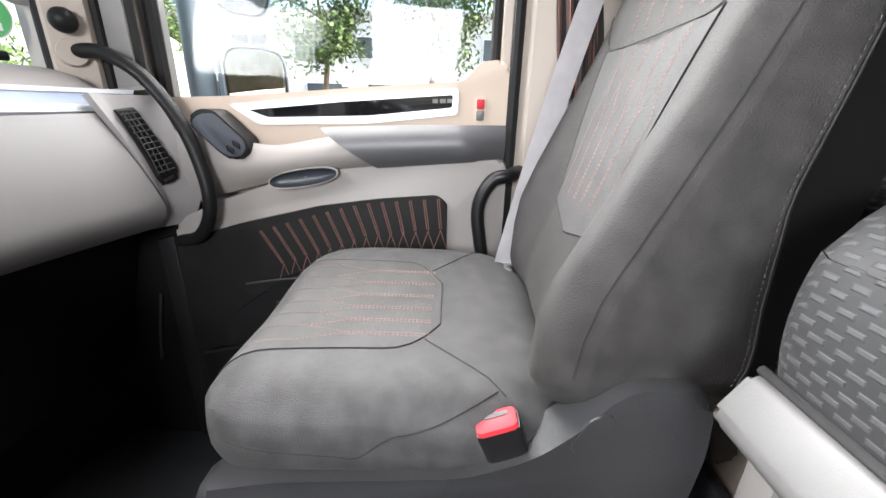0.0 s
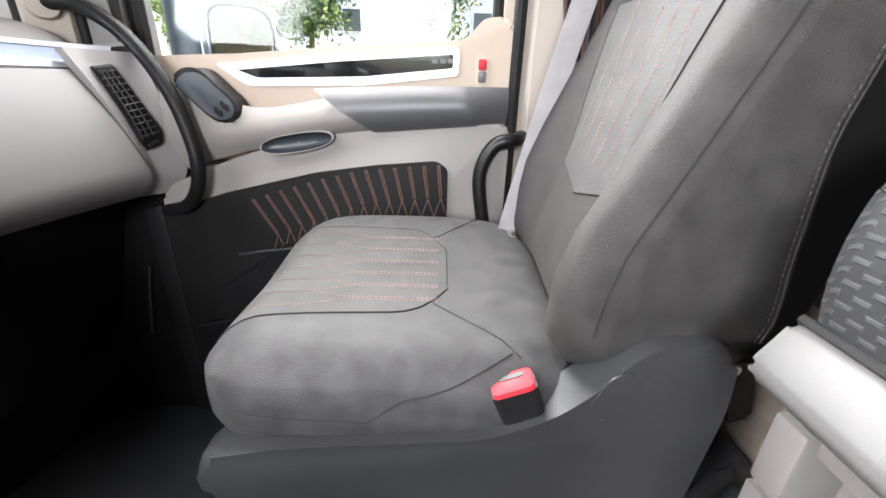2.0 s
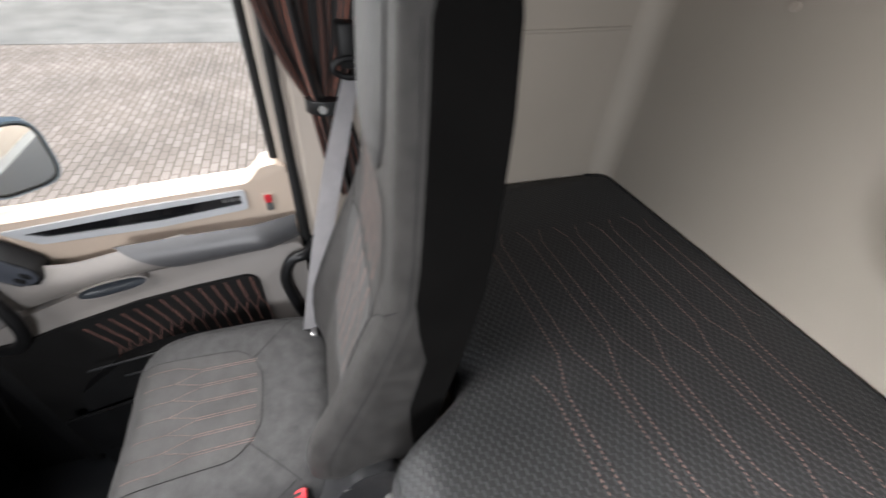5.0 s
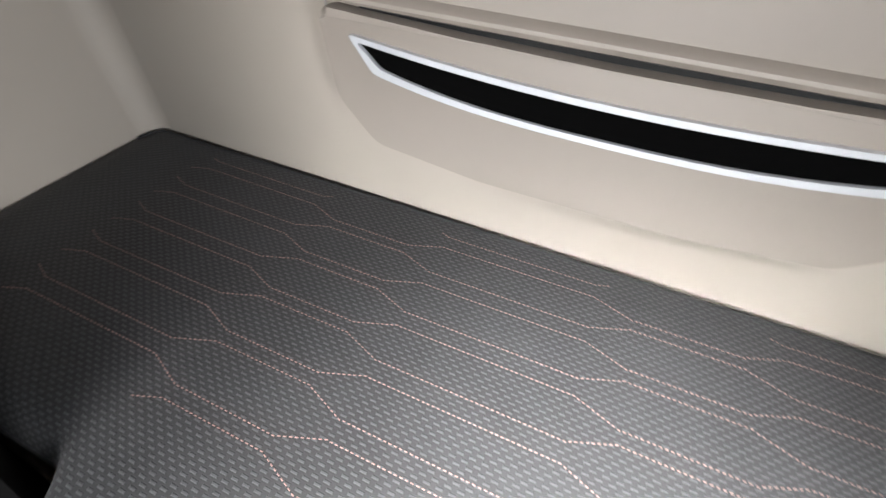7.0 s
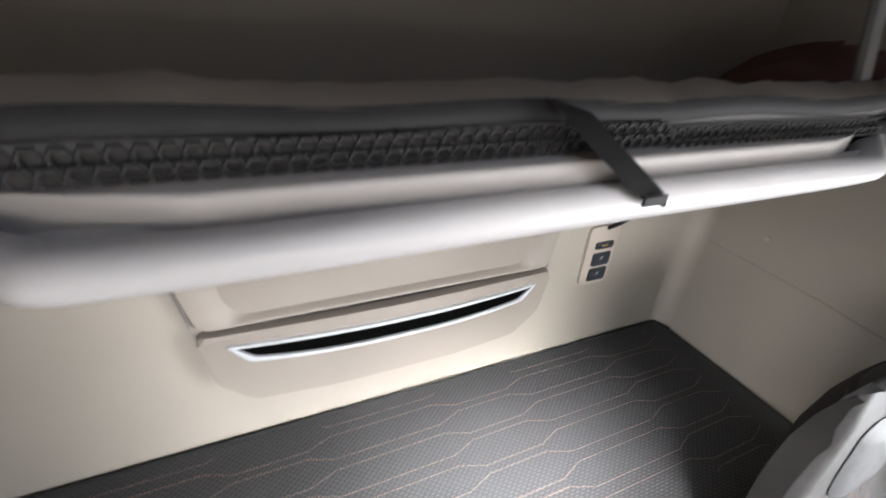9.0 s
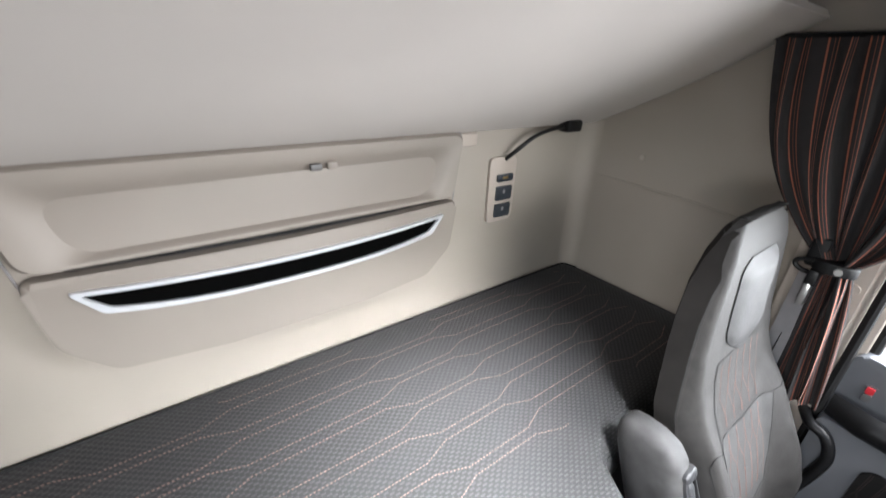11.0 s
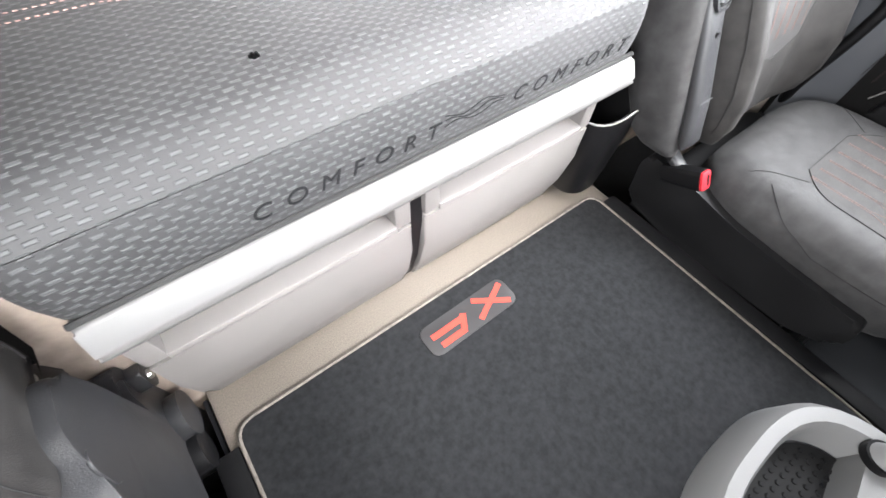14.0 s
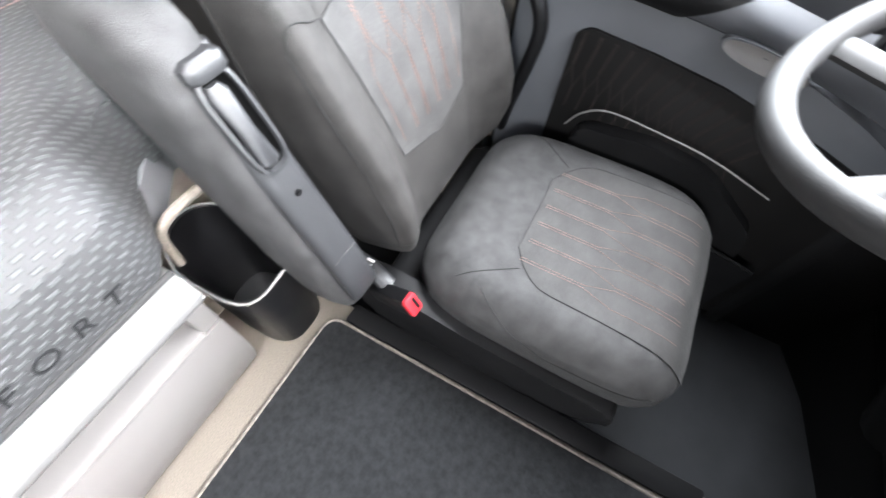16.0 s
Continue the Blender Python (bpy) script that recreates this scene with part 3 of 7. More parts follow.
    rims = ([(0.969, 1.405, 0.226), (0.966, 1.342, 0.238), (0.966, 1.247, 0.250)], [(0.970, 1.345, 0.184), (0.966, 1.25, 0.196)])
    if s < 0:
        rims = (spline([Vector(p) for p in ((0.975, 1.030, 0.240), (0.975, 1.055, 0.278), (0.975, 1.101, 0.299), (0.975, 1.189, 0.293), (0.975, 1.301, 0.277), (0.975, 1.425, 0.239))], 6),)
    for pts in rims:
        part("pocket_rim", tube(B(), [(X(x), y, z) for x, y, z in pts], 0.0028 if s > 0 else 0.0018, 8), ARM_PLASTIC if s > 0 else GREY, door)
    topz = lambda y: 0.415 - 0.095 * (y - 1.012) - 0.30 * max(0, y - 1.15) ** 1.3
    st = B()
    y = 1.008
    while y < 1.40:
        z1 = topz(y) - 0.005
        z0 = z1 - 0.066 - 0.03 * max(0, y - 1.15)
        yk = y - 0.007 - 0.095 * (y - 1.02)
        at = lambda a, c: (X(1.0037), a, c)
        dashes(st, [at(y, z1), at(yk, z0)], (-s, 0, 0), 0.0030, 0.0016, 0.0009, 0.0008, pair=0.0040)
        for d in (-0.0142, 0.0142):
            dashes(st, [at(yk, z0), at(yk + d, z0 - 0.042), at(yk + d - 0.004, z0 - 0.085)], (-s, 0, 0), 0.0030, 0.0016, 0.0008, 0.0008)
        y += 0.0284
    part("stitching", st, THREAD if s > 0 else THREAD_SHADED, ins2, "rust orange double stitching" if s > 0 else "double stitching darkened for shade")["kind"] = "stuff"
    # door pull
    scoop = B()
    o = [(y, z - 0.17 * (y - 1.275)) for y, z in oval(1.275, 0.446, 0.067, 0.016, 2.4, 40)]
    frame_of(scoop, scaled(o, 1.05, 1.14), o, "x", X(1.011), X(0.996))
    pull = part("door_pull", scoop, DOOR_GREY if s > 0 else DOOR_SHADED, door)
    bowl = B()
    loft(bowl, [[(X(0.9965 + d), y, z) for y, z in scaled(o, k)] for k, d in ((1.0, 0.0), (0.93, 0.006), (0.80, 0.0105), (0.5, 0.0135), (0.05, 0.0140))], caps=False)
    # Shade painted dark into the passenger's recess, window light painted pale into the driver's.
    part("pull_recess", bowl, CONSOLE if s < 0 else SOCKET, pull, "scooped recess with light and shade painted in")
    # mirror switch pod
    pod = rounded([(1.492, 0.548), (1.466, 0.570), (1.436, 0.570), (1.378, 0.512), (1.377, 0.486), (1.405, 0.472), (1.432, 0.486)], 0.014)
    rim = part("switch_pod", prism(B(), pod, "x", X(1.002), X(1.05), 0.008), DARK, door, "dark switch pod")
    part("pod_face", prism(B(), scaled(pod, 0.88, 0.84), "x", X(1.0025), X(0.9995), 0.0015), SLATE, rim, "slate blue switch face")
    for c, d in ((1.399, 0.507), (1.412, 0.497)):
        part("switch_button", prism(B(), rounded([(c + 0.006, d + 0.010), (c - 0.007, d + 0.001), (c - 0.006, d - 0.010), (c + 0.007, d - 0.001)], 0.002), "x", X(1.0005), X(0.9965), 0.0015), DARK, rim)
    # pocket at the foot of the door
    pk = B()
    def lip(u, v):
        y = 0.99 + 0.53 * u
        z = 0.155 - 0.10 * u ** 1.5
        return (X(0.985 - 0.01 * math.sin(math.pi * u) - 0.02 * v * v), y, z - 0.36 * (1 - v) )
    sheet(pk, lip, 20, 6, 0.006)
    part("door_pocket", pk, BLACK, door, "black door pocket")
    edge = B()
    tube(edge, [Vector(lip(k / 24, 1.0)) for k in range(25)], 0.004, 8)
    part("pocket_edge", edge, DARK, door)
    # window: glass in a black seal
    nwin = "window_2" if s > 0 else "window_3"
    win = thing(nwin, "clear side window of the cab door", "window", kind="structure")
    p = B()
    prism(p, [(0.893, 0.58), (1.583, 0.565), (1.583, 1.345), (0.915, 1.345)], "x", X(1.108), X(1.112))
    pane = part("pane", p, PANE, win)
    pane.visible_shadow = False
    fr = B()
    tube(fr, [(X(1.098), 0.902 + 0.00003 * k, 0.66 + 0.018 * k) for k in range(40)], 0.011, 8)
    tube(fr, [(X(1.098), 1.583 - 0.0002 * k, 0.585 + 0.02 * k) for k in range(40)], 0.014, 8)
    tube(fr, [(X(1.098), 0.90 + 0.017 * k, 1.345) for k in range(41)], 0.012, 8)
    part("window_seal", fr, RUBBER, win)
    # pillar behind the door: rubber seals, light strip, cream cover
    pil = thing("pillar_rear" if s > 0 else "pillar_rear_driver", "cream door pillar with black rubber door seal", "pillar", kind="structure")
    part("pillar_cover", prism(B(), [(X(1.045), 0.69), (X(1.045), 0.838), (X(1.062), 0.856), (X(1.16), 0.856), (X(1.16), 0.69)], "z", -0.3, ROOF), BEIGE, pil)
    part("round_cap", disc(B(), (X(1.046), 0.818, 0.826), (X(1.0415), 0.818, 0.826), 0.013, 20, 0.0115), BEIGE, pil)
    rs = B()
    tube(rs, [(X(1.052), 0.867, -0.25 + 0.04 * k) for k in range(40)], 0.011, 8)
    part("door_seal", rs, RUBBER, pil)
    ls = box(B(), *sorted((X(1.075), X(1.095))), 0.872, 0.893, 0.66, 1.36, 0.004, 1)
    part("frame_strip", ls, BEIGE, pil)
    # pillar in front of the door
    fp = thing("pillar_front" if s > 0 else "pillar_front_driver", "cream windscreen pillar with dark door frame edge", "pillar", kind="structure")
    part("pillar_cover", prism(B(), [(X(0.99), 1.700), (X(1.03), 1.658), (X(1.07), 1.658), (X(1.16), 1.72), (X(1.16), 1.84), (X(1.01), 1.765)], "z", 0.50, ROOF), BEIGE, fp)
    dk = B()
    prism(dk, [(X(1.045), 1.599), (X(1.052), 1.656), (X(1.16), 1.72), (X(1.16), 1.593)], "z", 0.50, ROOF)
    part("frame_edge", dk, GREY, fp, "dark grey door frame edge")
    se = B()
    tube(se, [(X(1.050), 1.654, 0.55 + 0.03 * k) for k in range(30)], 0.009, 8)
    tube(se, [(X(1.060), 1.599, 0.58 + 0.03 * k) for k in range(29)], 0.010, 8)
    part("rubber_seal", se, RUBBER, fp)


def build_grab_bars():
    bm = tube(B(), spline([(1.030, 1.700, 0.660), (1.011, 1.672, 0.664), (1.016, 1.625, 0.661), (1.010, 1.556, 0.618), (0.990, 1.490, 0.535), (0.978, 1.458, 0.44), (0.978, 1.462, 0.37), (0.992, 1.50, 0.32), (1.015, 1.56, 0.30)], 8), 0.0130, 14)
    g = thing("grab_bar", "black curved grab bar on the windscreen pillar", "grab bar", at=(1.04, 1.7, 0.66))
    part("bar", bm, DARK, g)
    part("socket", disc(B(), (1.018, 1.692, 0.660), (1.000, 1.673, 0.661), 0.027, 20, 0.022), BEIGE, g, "cream bar socket")
    k = thing("pillar_knob", "round black knob on the windscreen pillar", "knob", at=(1.05, 1.71, 0.715))
    part("collar", disc(B(), (1.016, 1.692, 0.7115), (1.001, 1.677, 0.7115), 0.020, 20, 0.016), BLACK, k)
    bm = B()
    bmesh.ops.create_uvsphere(bm, u_segments=18, v_segments=12, radius=0.021)
    bmesh.ops.translate(bm, verts=bm.verts, vec=(0.997, 1.673, 0.7115))
    part("cap", bm, DARK, k)
    for s in (1, -1):
        bm = tube(B(), spline([(s * 1.03, 0.885, 0.12), (s * 1.0, 0.895, 0.20), (s * 0.995, 0.922, 0.33), (s * 0.995, 0.928, 0.40), (s * 0.995, 0.905, 0.450), (s * 1.0, 0.87, 0.462), (s * 1.06, 0.840, 0.462)], 8), 0.0135, 12)
        h = thing("entry_handle", "black tubular entry handle beside the door", "grab bar", at=(s * 1.03, 0.88, 0.12))
        part("bar", bm, BLACK, h)
        pl = box(B(), *sorted((s * 1.035, s * 1.075)), 0.872, 0.955, 0.05, 0.47, 0.02, 3)
        part("backing", pl, BLACK, h)


def pleated(s, y_top0, y_top1, z_top, z_tie, y_tie, z_low, x_in):
    """A gathered curtain: pleats wide at the rail, drawn in at the tie, flaring below it."""
    folds = 9
    def fn(u, v):
        z = z_top + (z_low - z_top) * v
        if z > z_tie:
            k = (z_top - z) / (z_top - z_tie)
            half = (y_top1 - y_top0) / 2 * (1 - k ** 3) + 0.030 * k ** 3
            mid = (y_top0 + y_top1) / 2 * (1 - k) + y_tie * k
        else:
            k = (z_tie - z) / (z_tie - z_low)
            half, mid = 0.030 + (0.006 if s > 0 else 0.045) * k ** 0.7, y_tie + (-0.030 if s > 0 else 0.015) * k
        a = 2 * math.pi * folds * u
        amp = 0.016 * (0.6 + 0.4 * math.sin(7 * u + 3))
        y = mid + half * (2 * u - 1) + 0.006 * math.sin(a * 0.5 + 6 * v)
        x = s * (x_in + amp * math.sin(a + 0.8 * math.sin(5 * v + u * 9)) + 0.01 * math.sin(11 * u + 4 * v))
        return (x, y, z)
    return sheet(B(), fn, 110, 40, None, uv=lambda u, v: (u * 11.0, v))


def build_curtains():
    for s in (1, -1):
        c = thing("curtain", "black pleated curtain with rust stripes, tied back beside the door", "curtain", "cab curtains", at=(s * 1.04, 0.78, 1.34))
        part("cloth", pleated(s, 0.60, 0.90, 1.34, 0.81, 0.775, 0.60, 1.022) if s > 0 else pleated(s, 0.50, 0.92, 1.36, 0.88, 0.775, 0.50, 1.0), CURTAIN, c, angle=80)
        zt = 0.81 if s > 0 else 0.88
        xt = 1.022 if s > 0 else 1.0
        t = part("tie_band", prism(B(), oval(s * xt, 0.775, 0.034, 0.042, 2.5, 32), "z", zt - 0.013, zt + 0.013, 0.002), BLACK, c, "black tie band")
        part("snap", disc(B(), (s * (xt - 0.033), 0.785, zt), (s * (xt - 0.039), 0.787, zt), 0.008, 16), STEEL, t, "steel snap")
        r = tube(B(), [(s * 1.03, 0.45, 1.365), (s * 1.03, 1.70, 1.365)], 0.008, 8)
        part("rail", r, BLACK, c)


def dash_y(x):
    """Rear face of the dashboard."""
    return 1.615 - 0.045 * (x - 0.55)


def console_edge(z):
    """Right-hand edge of the centre console at a height."""
    run = ((0.60, 0.533), (0.488, 0.570), (0.41, 0.594), (0.365, 0.605), (0.345, 0.600), (0.335, 0.562), (0.328, 0.526), (0.320, 0.495), (0.300, 0.464), (0.260, 0.448), (0.20, 0.438), (0.0, 0.42))
    for (za, xa), (zb, xb) in zip(run, run[1:]):
        if z >= zb:
            break
    return xa + (xb - xa) * (za - z) / (za - zb)


def build_dashboard():
    d = thing("dashboard", "warm grey dashboard with a silver strip, beside the passenger seat", "dashboard", at=(0.7, 1.7, 0.5))
    prof = [(0.036, 0.592), (0.044, 0.605), (0.070, 0.624), (0.11, 0.634), (0.19, 0.622), (0.31, 0.56)]
    def top(u, v):
        x = 0.50 + 0.555 * u
        e = max(0.0, (u - 0.82) / 0.18)
        f = v * (len(prof) - 1)
        k = min(int(f), len(prof) - 2)
        t = f - k
        y = dash_y(x) + prof[k][0] * (1 - t) + prof[k + 1][0] * t
        z = prof[k][1] * (1 - t) + prof[k + 1][1] * t
        return (x, y + 0.03 * e * e * (1 - v), z - 0.035 * e * e)
    part("top_pad", sheet(B(), top, 28, 24), DASH_TOP, d, "taupe grained dash top")
    def strip(t0, t1, lift, x0, x1, slope=0.0):
        """A band on the slope between the glove box lid and the top pad; t runs up the slope."""
        def fn(u, v):
            t = t0 + (t1 - t0) * v
            x = x0 + (x1 - x0) * u + slope * t * u
            bend = 0.030 * max(0.0, (x - 0.92) / 0.08) ** 2
            return (x, dash_y(x) + 0.003 + 0.036 * t - bend - 0.7 * lift, 0.557 + 0.037 * t + 0.7 * lift)
        return sheet(B(), fn, 24, 4, 0.008)
    part("silver_strip", strip(0.0, 0.30, 0.0012, 0.512, 0.985, 0.03), STRIP, d, "satin silver lower strip")
    # The sky's bluish reflection is put into the inlay's base colour.
    inlay = surface("sky_tinted_inlay", (0.130, 0.160, 0.225), 0.30, metal=0.0, vary=0.35, vary_scale=7, spec=0.3)
    part("strip_inlay", strip(0.30, 0.80, -0.0006, 0.512, 0.985, 0.03), inlay, d, "inlay with the sky's blue reflection painted in")
    part("strip_slot", strip(0.36, 0.76, 0.0010, 0.942, 0.966, 0.03), BLACK, d, "small black sensor window")
    part("upper_strip", strip(0.80, 1.0, 0.0012, 0.512, 0.985, 0.03), STRIP, d, "satin silver upper strip")
    def lid(u, v):
        z = 0.556 - 0.206 * v
        x0, x1 = console_edge(z) + 0.004, 0.915 + 0.062 * v
        x = x0 + (x1 - x0) * u
        y = dash_y(x) - 0.010 * math.sin(math.pi * v) - 0.055 * v * u ** 1.5 + 0.040 * max(0, (v - 0.76) / 0.24) ** 2
        return (x, y, z)
    part("glove_box_lid", sheet(B(), lid, 24, 20, 0.012), GREIGE, d, "warm grey glove box lid")
    def end(u, v):
        """Panel beyond the lid, wrapping round towards the seat."""
        z = 0.588 - 0.243 * v
        x0, x1 = 0.909 + 0.073 * v, 1.021 + 0.010 * v
        x = x0 + (x1 - x0) * u
        y = dash_y(0.943) - 0.012 * math.sin(math.pi * v) - 0.050 * v - 0.040 * max(0, (u - 0.25) / 0.75) ** 1.2 + 0.040 * max(0, (v - 0.76) / 0.24) ** 2
        return (x, y, z)
    part("end_panel", sheet(B(), end, 14, 20, 0.012), GREIGE, d)
    def cheek(u, v):
        z = 0.588 - 0.243 * v
        x0, y0, _ = end(1.0, v)
        a = math.pi / 2 * min(1, 2 * u)
        return (x0 + 0.016 * math.sin(a), y0 + 0.016 * (1 - math.cos(a)) + 0.14 * max(0, u - 0.5) * 2, z)
    part("end_cheek", sheet(B(), cheek, 10, 20, 0.008), GREIGE, d, "rounded dash end")
    under = prism(B(), [(1.63, 0.36), (1.64, 0.53), (1.72, 0.575), (1.95, 0.53), (1.95, 0.0), (1.75, 0.0), (1.66, 0.30)], "x", 0.52, 1.03)
    part("under_dash", under, BLACK, d)
    def on_end(u, v, off):
        p = Vector(end(u, v))
        n = (Vector(end(u, v + 0.02)) - p).cross(Vector(end(u + 0.02, v)) - p).normalized()
        if n.y > 0:
            n.negate()
        return p + n * (off + 0.0125)
    out = rounded([(0.246, 0.105), (0.583, 0.085), (0.76, 0.54), (0.673, 0.62), (0.226, 0.66), (0.144, 0.60)], 0.04)
    v = part("air_vent", loft(B(), [[on_end(*p, -0.004) for p in out], [on_end(*p, 0.004) for p in out], [on_end(*p, 0.006) for p in scaled(out, 0.95)]]), BLACK, d, "black slatted air vent")
    def grid(g, f):
        """A place on the vent's face, across and down."""
        a, c_ = (0.265 - 0.075 * f, 0.13 + 0.45 * f), (0.565 + 0.135 * f, 0.115 + 0.43 * f)
        return on_end(a[0] + (c_[0] - a[0]) * g, a[1] + (c_[1] - a[1]) * g, 0.0072)
    for k in range(11):
        part("slat", tube(B(), [grid(g / 4, 0.03 + 0.094 * k) for g in range(5)], 0.0012, 6), ARM_PLASTIC, v)
    for g in (0.26, 0.5, 0.74):
        part("slat", tube(B(), [grid(g, f / 6) for f in range(7)], 0.0011, 6), ARM_PLASTIC, v)
    part("thumbwheel", tube(B(), [on_end(0.36, 0.628, 0.008), on_end(0.60, 0.598, 0.008)], 0.0045, 8), DARK, v)
    dv = thing("defroster_vent", "small grey slotted side window vent on the dash", "vent", at=(1.03, 1.62, 0.59))
    tl = Matrix.Translation((1.036, 1.605, 0.5960)) @ Matrix.Rotation(radians(-8), 4, "X") @ Matrix.Rotation(radians(16), 4, "Y")
    rim = prism(B(), oval(0, 0, 0.018, 0.050, 3), "z", -0.004, 0.004, 0.002)
    bmesh.ops.transform(rim, matrix=tl, verts=rim.verts)
    part("rim", rim, DASH_TOP, dv)
    for k in range(4):
        sl = box(B(), -0.012, 0.012, -0.033 + 0.021 * k, -0.027 + 0.021 * k, 0.004, 0.0052)
        bmesh.ops.transform(sl, matrix=tl, verts=sl.verts)
        part("slot", sl, BLACK, dv)
    # centre console
    c = thing("centre_console", "pale grey centre console with a silver-edged panel", "console", at=(0.0, 1.75, 0.3))
    def face(u, v):
        z = 0.600 - 0.585 * v
        x1 = console_edge(z)
        x0 = -0.46
        x = x1 + (x0 - x1) * u
        step = max(0.0, min(1.0, (0.348 - z) / 0.032))
        return (x, 1.600 - 0.012 * math.sin(math.pi * v) + 0.02 * max(0, 1 - 12 * u) ** 2 - 0.080 * step * step * (3 - 2 * step), z)
    part("face", sheet(B(), face, 40, 110, 0.012), CONSOLE, c, "pale grey console face")
    part("body", box(B(), -0.44, 0.50, 1.62, 1.90, 0.0, 0.57, 0.01, 1), DARK, c)
    def ctop(u, v):
        x = 0.52 - 0.98 * u
        return (x, 1.602 + 0.33 * v, 0.604 + 0.020 * math.sin(math.pi * min(1, v * 1.6)) - 0.045 * v)
    part("top", sheet(B(), ctop, 20, 14), GREIGE, c)
    ring = rounded([(0.500, 0.600), (0.545, 0.578), (0.540, 0.560), (0.440, 0.372), (0.40, 0.33), (0.02, 0.33), (0.0, 0.600)], 0.012)
    ringi = rounded([(0.490, 0.584), (0.518, 0.570), (0.514, 0.558), (0.432, 0.400), (0.39, 0.350), (0.04, 0.350), (0.02, 0.584)], 0.010)
    part("panel_trim", frame_of(B(), ring, ringi, "y", 1.580, 1.600), SILVER, c, "satin silver panel trim")
    part("panel", prism(B(), ringi, "y", 1.584, 1.600), PIANO, c, "gloss black panel")


def build_steering():
    w = thing("steering_wheel", "grey four-spoke steering wheel in front of the driver's seat", "steering wheel", at=(-0.72, 1.46, 0.55))
    tilt = Matrix.Translation((-0.735, 1.440, 0.632)) @ Matrix.Rotation(radians(25), 4, "X")
    ring = [tilt @ Vector((0.218 * math.cos(2 * math.pi * k / 64), 0.218 * math.sin(2 * math.pi * k / 64), 0)) for k in range(64)]
    rim = tube(B(), ring, 0.0165, 14, closed=True, up=tilt.to_3x3() @ Vector((0, 0, 1)))
    part("rim", rim, WHEEL, w, "grey leather rim")
    hub = B()
    loft(hub, [[tilt @ Vector((p[0], p[1], z)) for p in oval(0, -0.01, a, a * 0.85, 2.8, 32)] for a, z in ((0.055, -0.075), (0.088, -0.07), (0.092, -0.045), (0.07, -0.032))])
    part("hub", hub, WHEEL, w)
    for ang in (200, 340, 235, 305):
        a = radians(ang)
        p0, p1 = Vector((0.07 * math.cos(a), 0.07 * math.sin(a), -0.055)), Vector((0.215 * math.cos(a), 0.215 * math.sin(a), -0.004))
        sp = tube(B(), [tilt @ (p0.lerp(p1, t)) for t in (0, 0.35, 0.7, 1)], 0.019, 10, flat=0.5, up=tilt.to_3x3() @ Vector((0, 0, 1)))
        part("spoke", sp, WHEEL, w)
    col = tube(B(), [tilt @ Vector((0, 0, -0.06)), tilt @ Vector((0, 0.05, -0.30)), (-0.72, 1.75, 0.10)], 0.05, 14)
    part("column", col, DARK, w)
    dd = thing("driver_dashboard", "dark instrument dashboard behind the steering wheel", "dashboard", at=(-0.7, 1.8, 0.5))
    part("body", prism(B(), rounded([(1.66, 0.30), (1.62, 0.62), (1.70, 0.70), (1.85, 0.68), (2.0, 0.55), (2.0, 0.0), (1.80, 0.0)], 0.03), "x", -1.03, -0.45), DARK, dd)
    return w


# ---- the bunks ----
BED_Z = 0.550


def bed_front(x):
    """Front edge of the lower mattress: forward between the seats, cut back behind them."""
    a = abs(x - 0.060)
    k = min(1, max(0, (a - 0.365) / 0.11))
    k = k * k * (3 - 2 * k)
    return 0.773 - 0.132 * k


def bed_top(x, y):
    f = bed_front(x)
    e = max(0.0, (y - (f - 0.065)) / 0.065)
    back = max(0.0, 1 - y / 0.03)
    side = max(0.0, (abs(x) - 1.02) / 0.042)
    return BED_Z - 0.036 * e ** 2.6 - 0.004 * back ** 2 - 0.008 * min(1, side) ** 2 - 0.004 * math.sin(3 * x) * math.sin(9 * y)


def bed_face(x, z):
    """The mattress's upright front at a height, slightly bulged."""
    v = max(0.0, min(1.0, (BED_Z - 0.036 - z) / 0.088))
    return bed_front(x) + 0.007 * math.sin(math.pi * v) ** 0.7


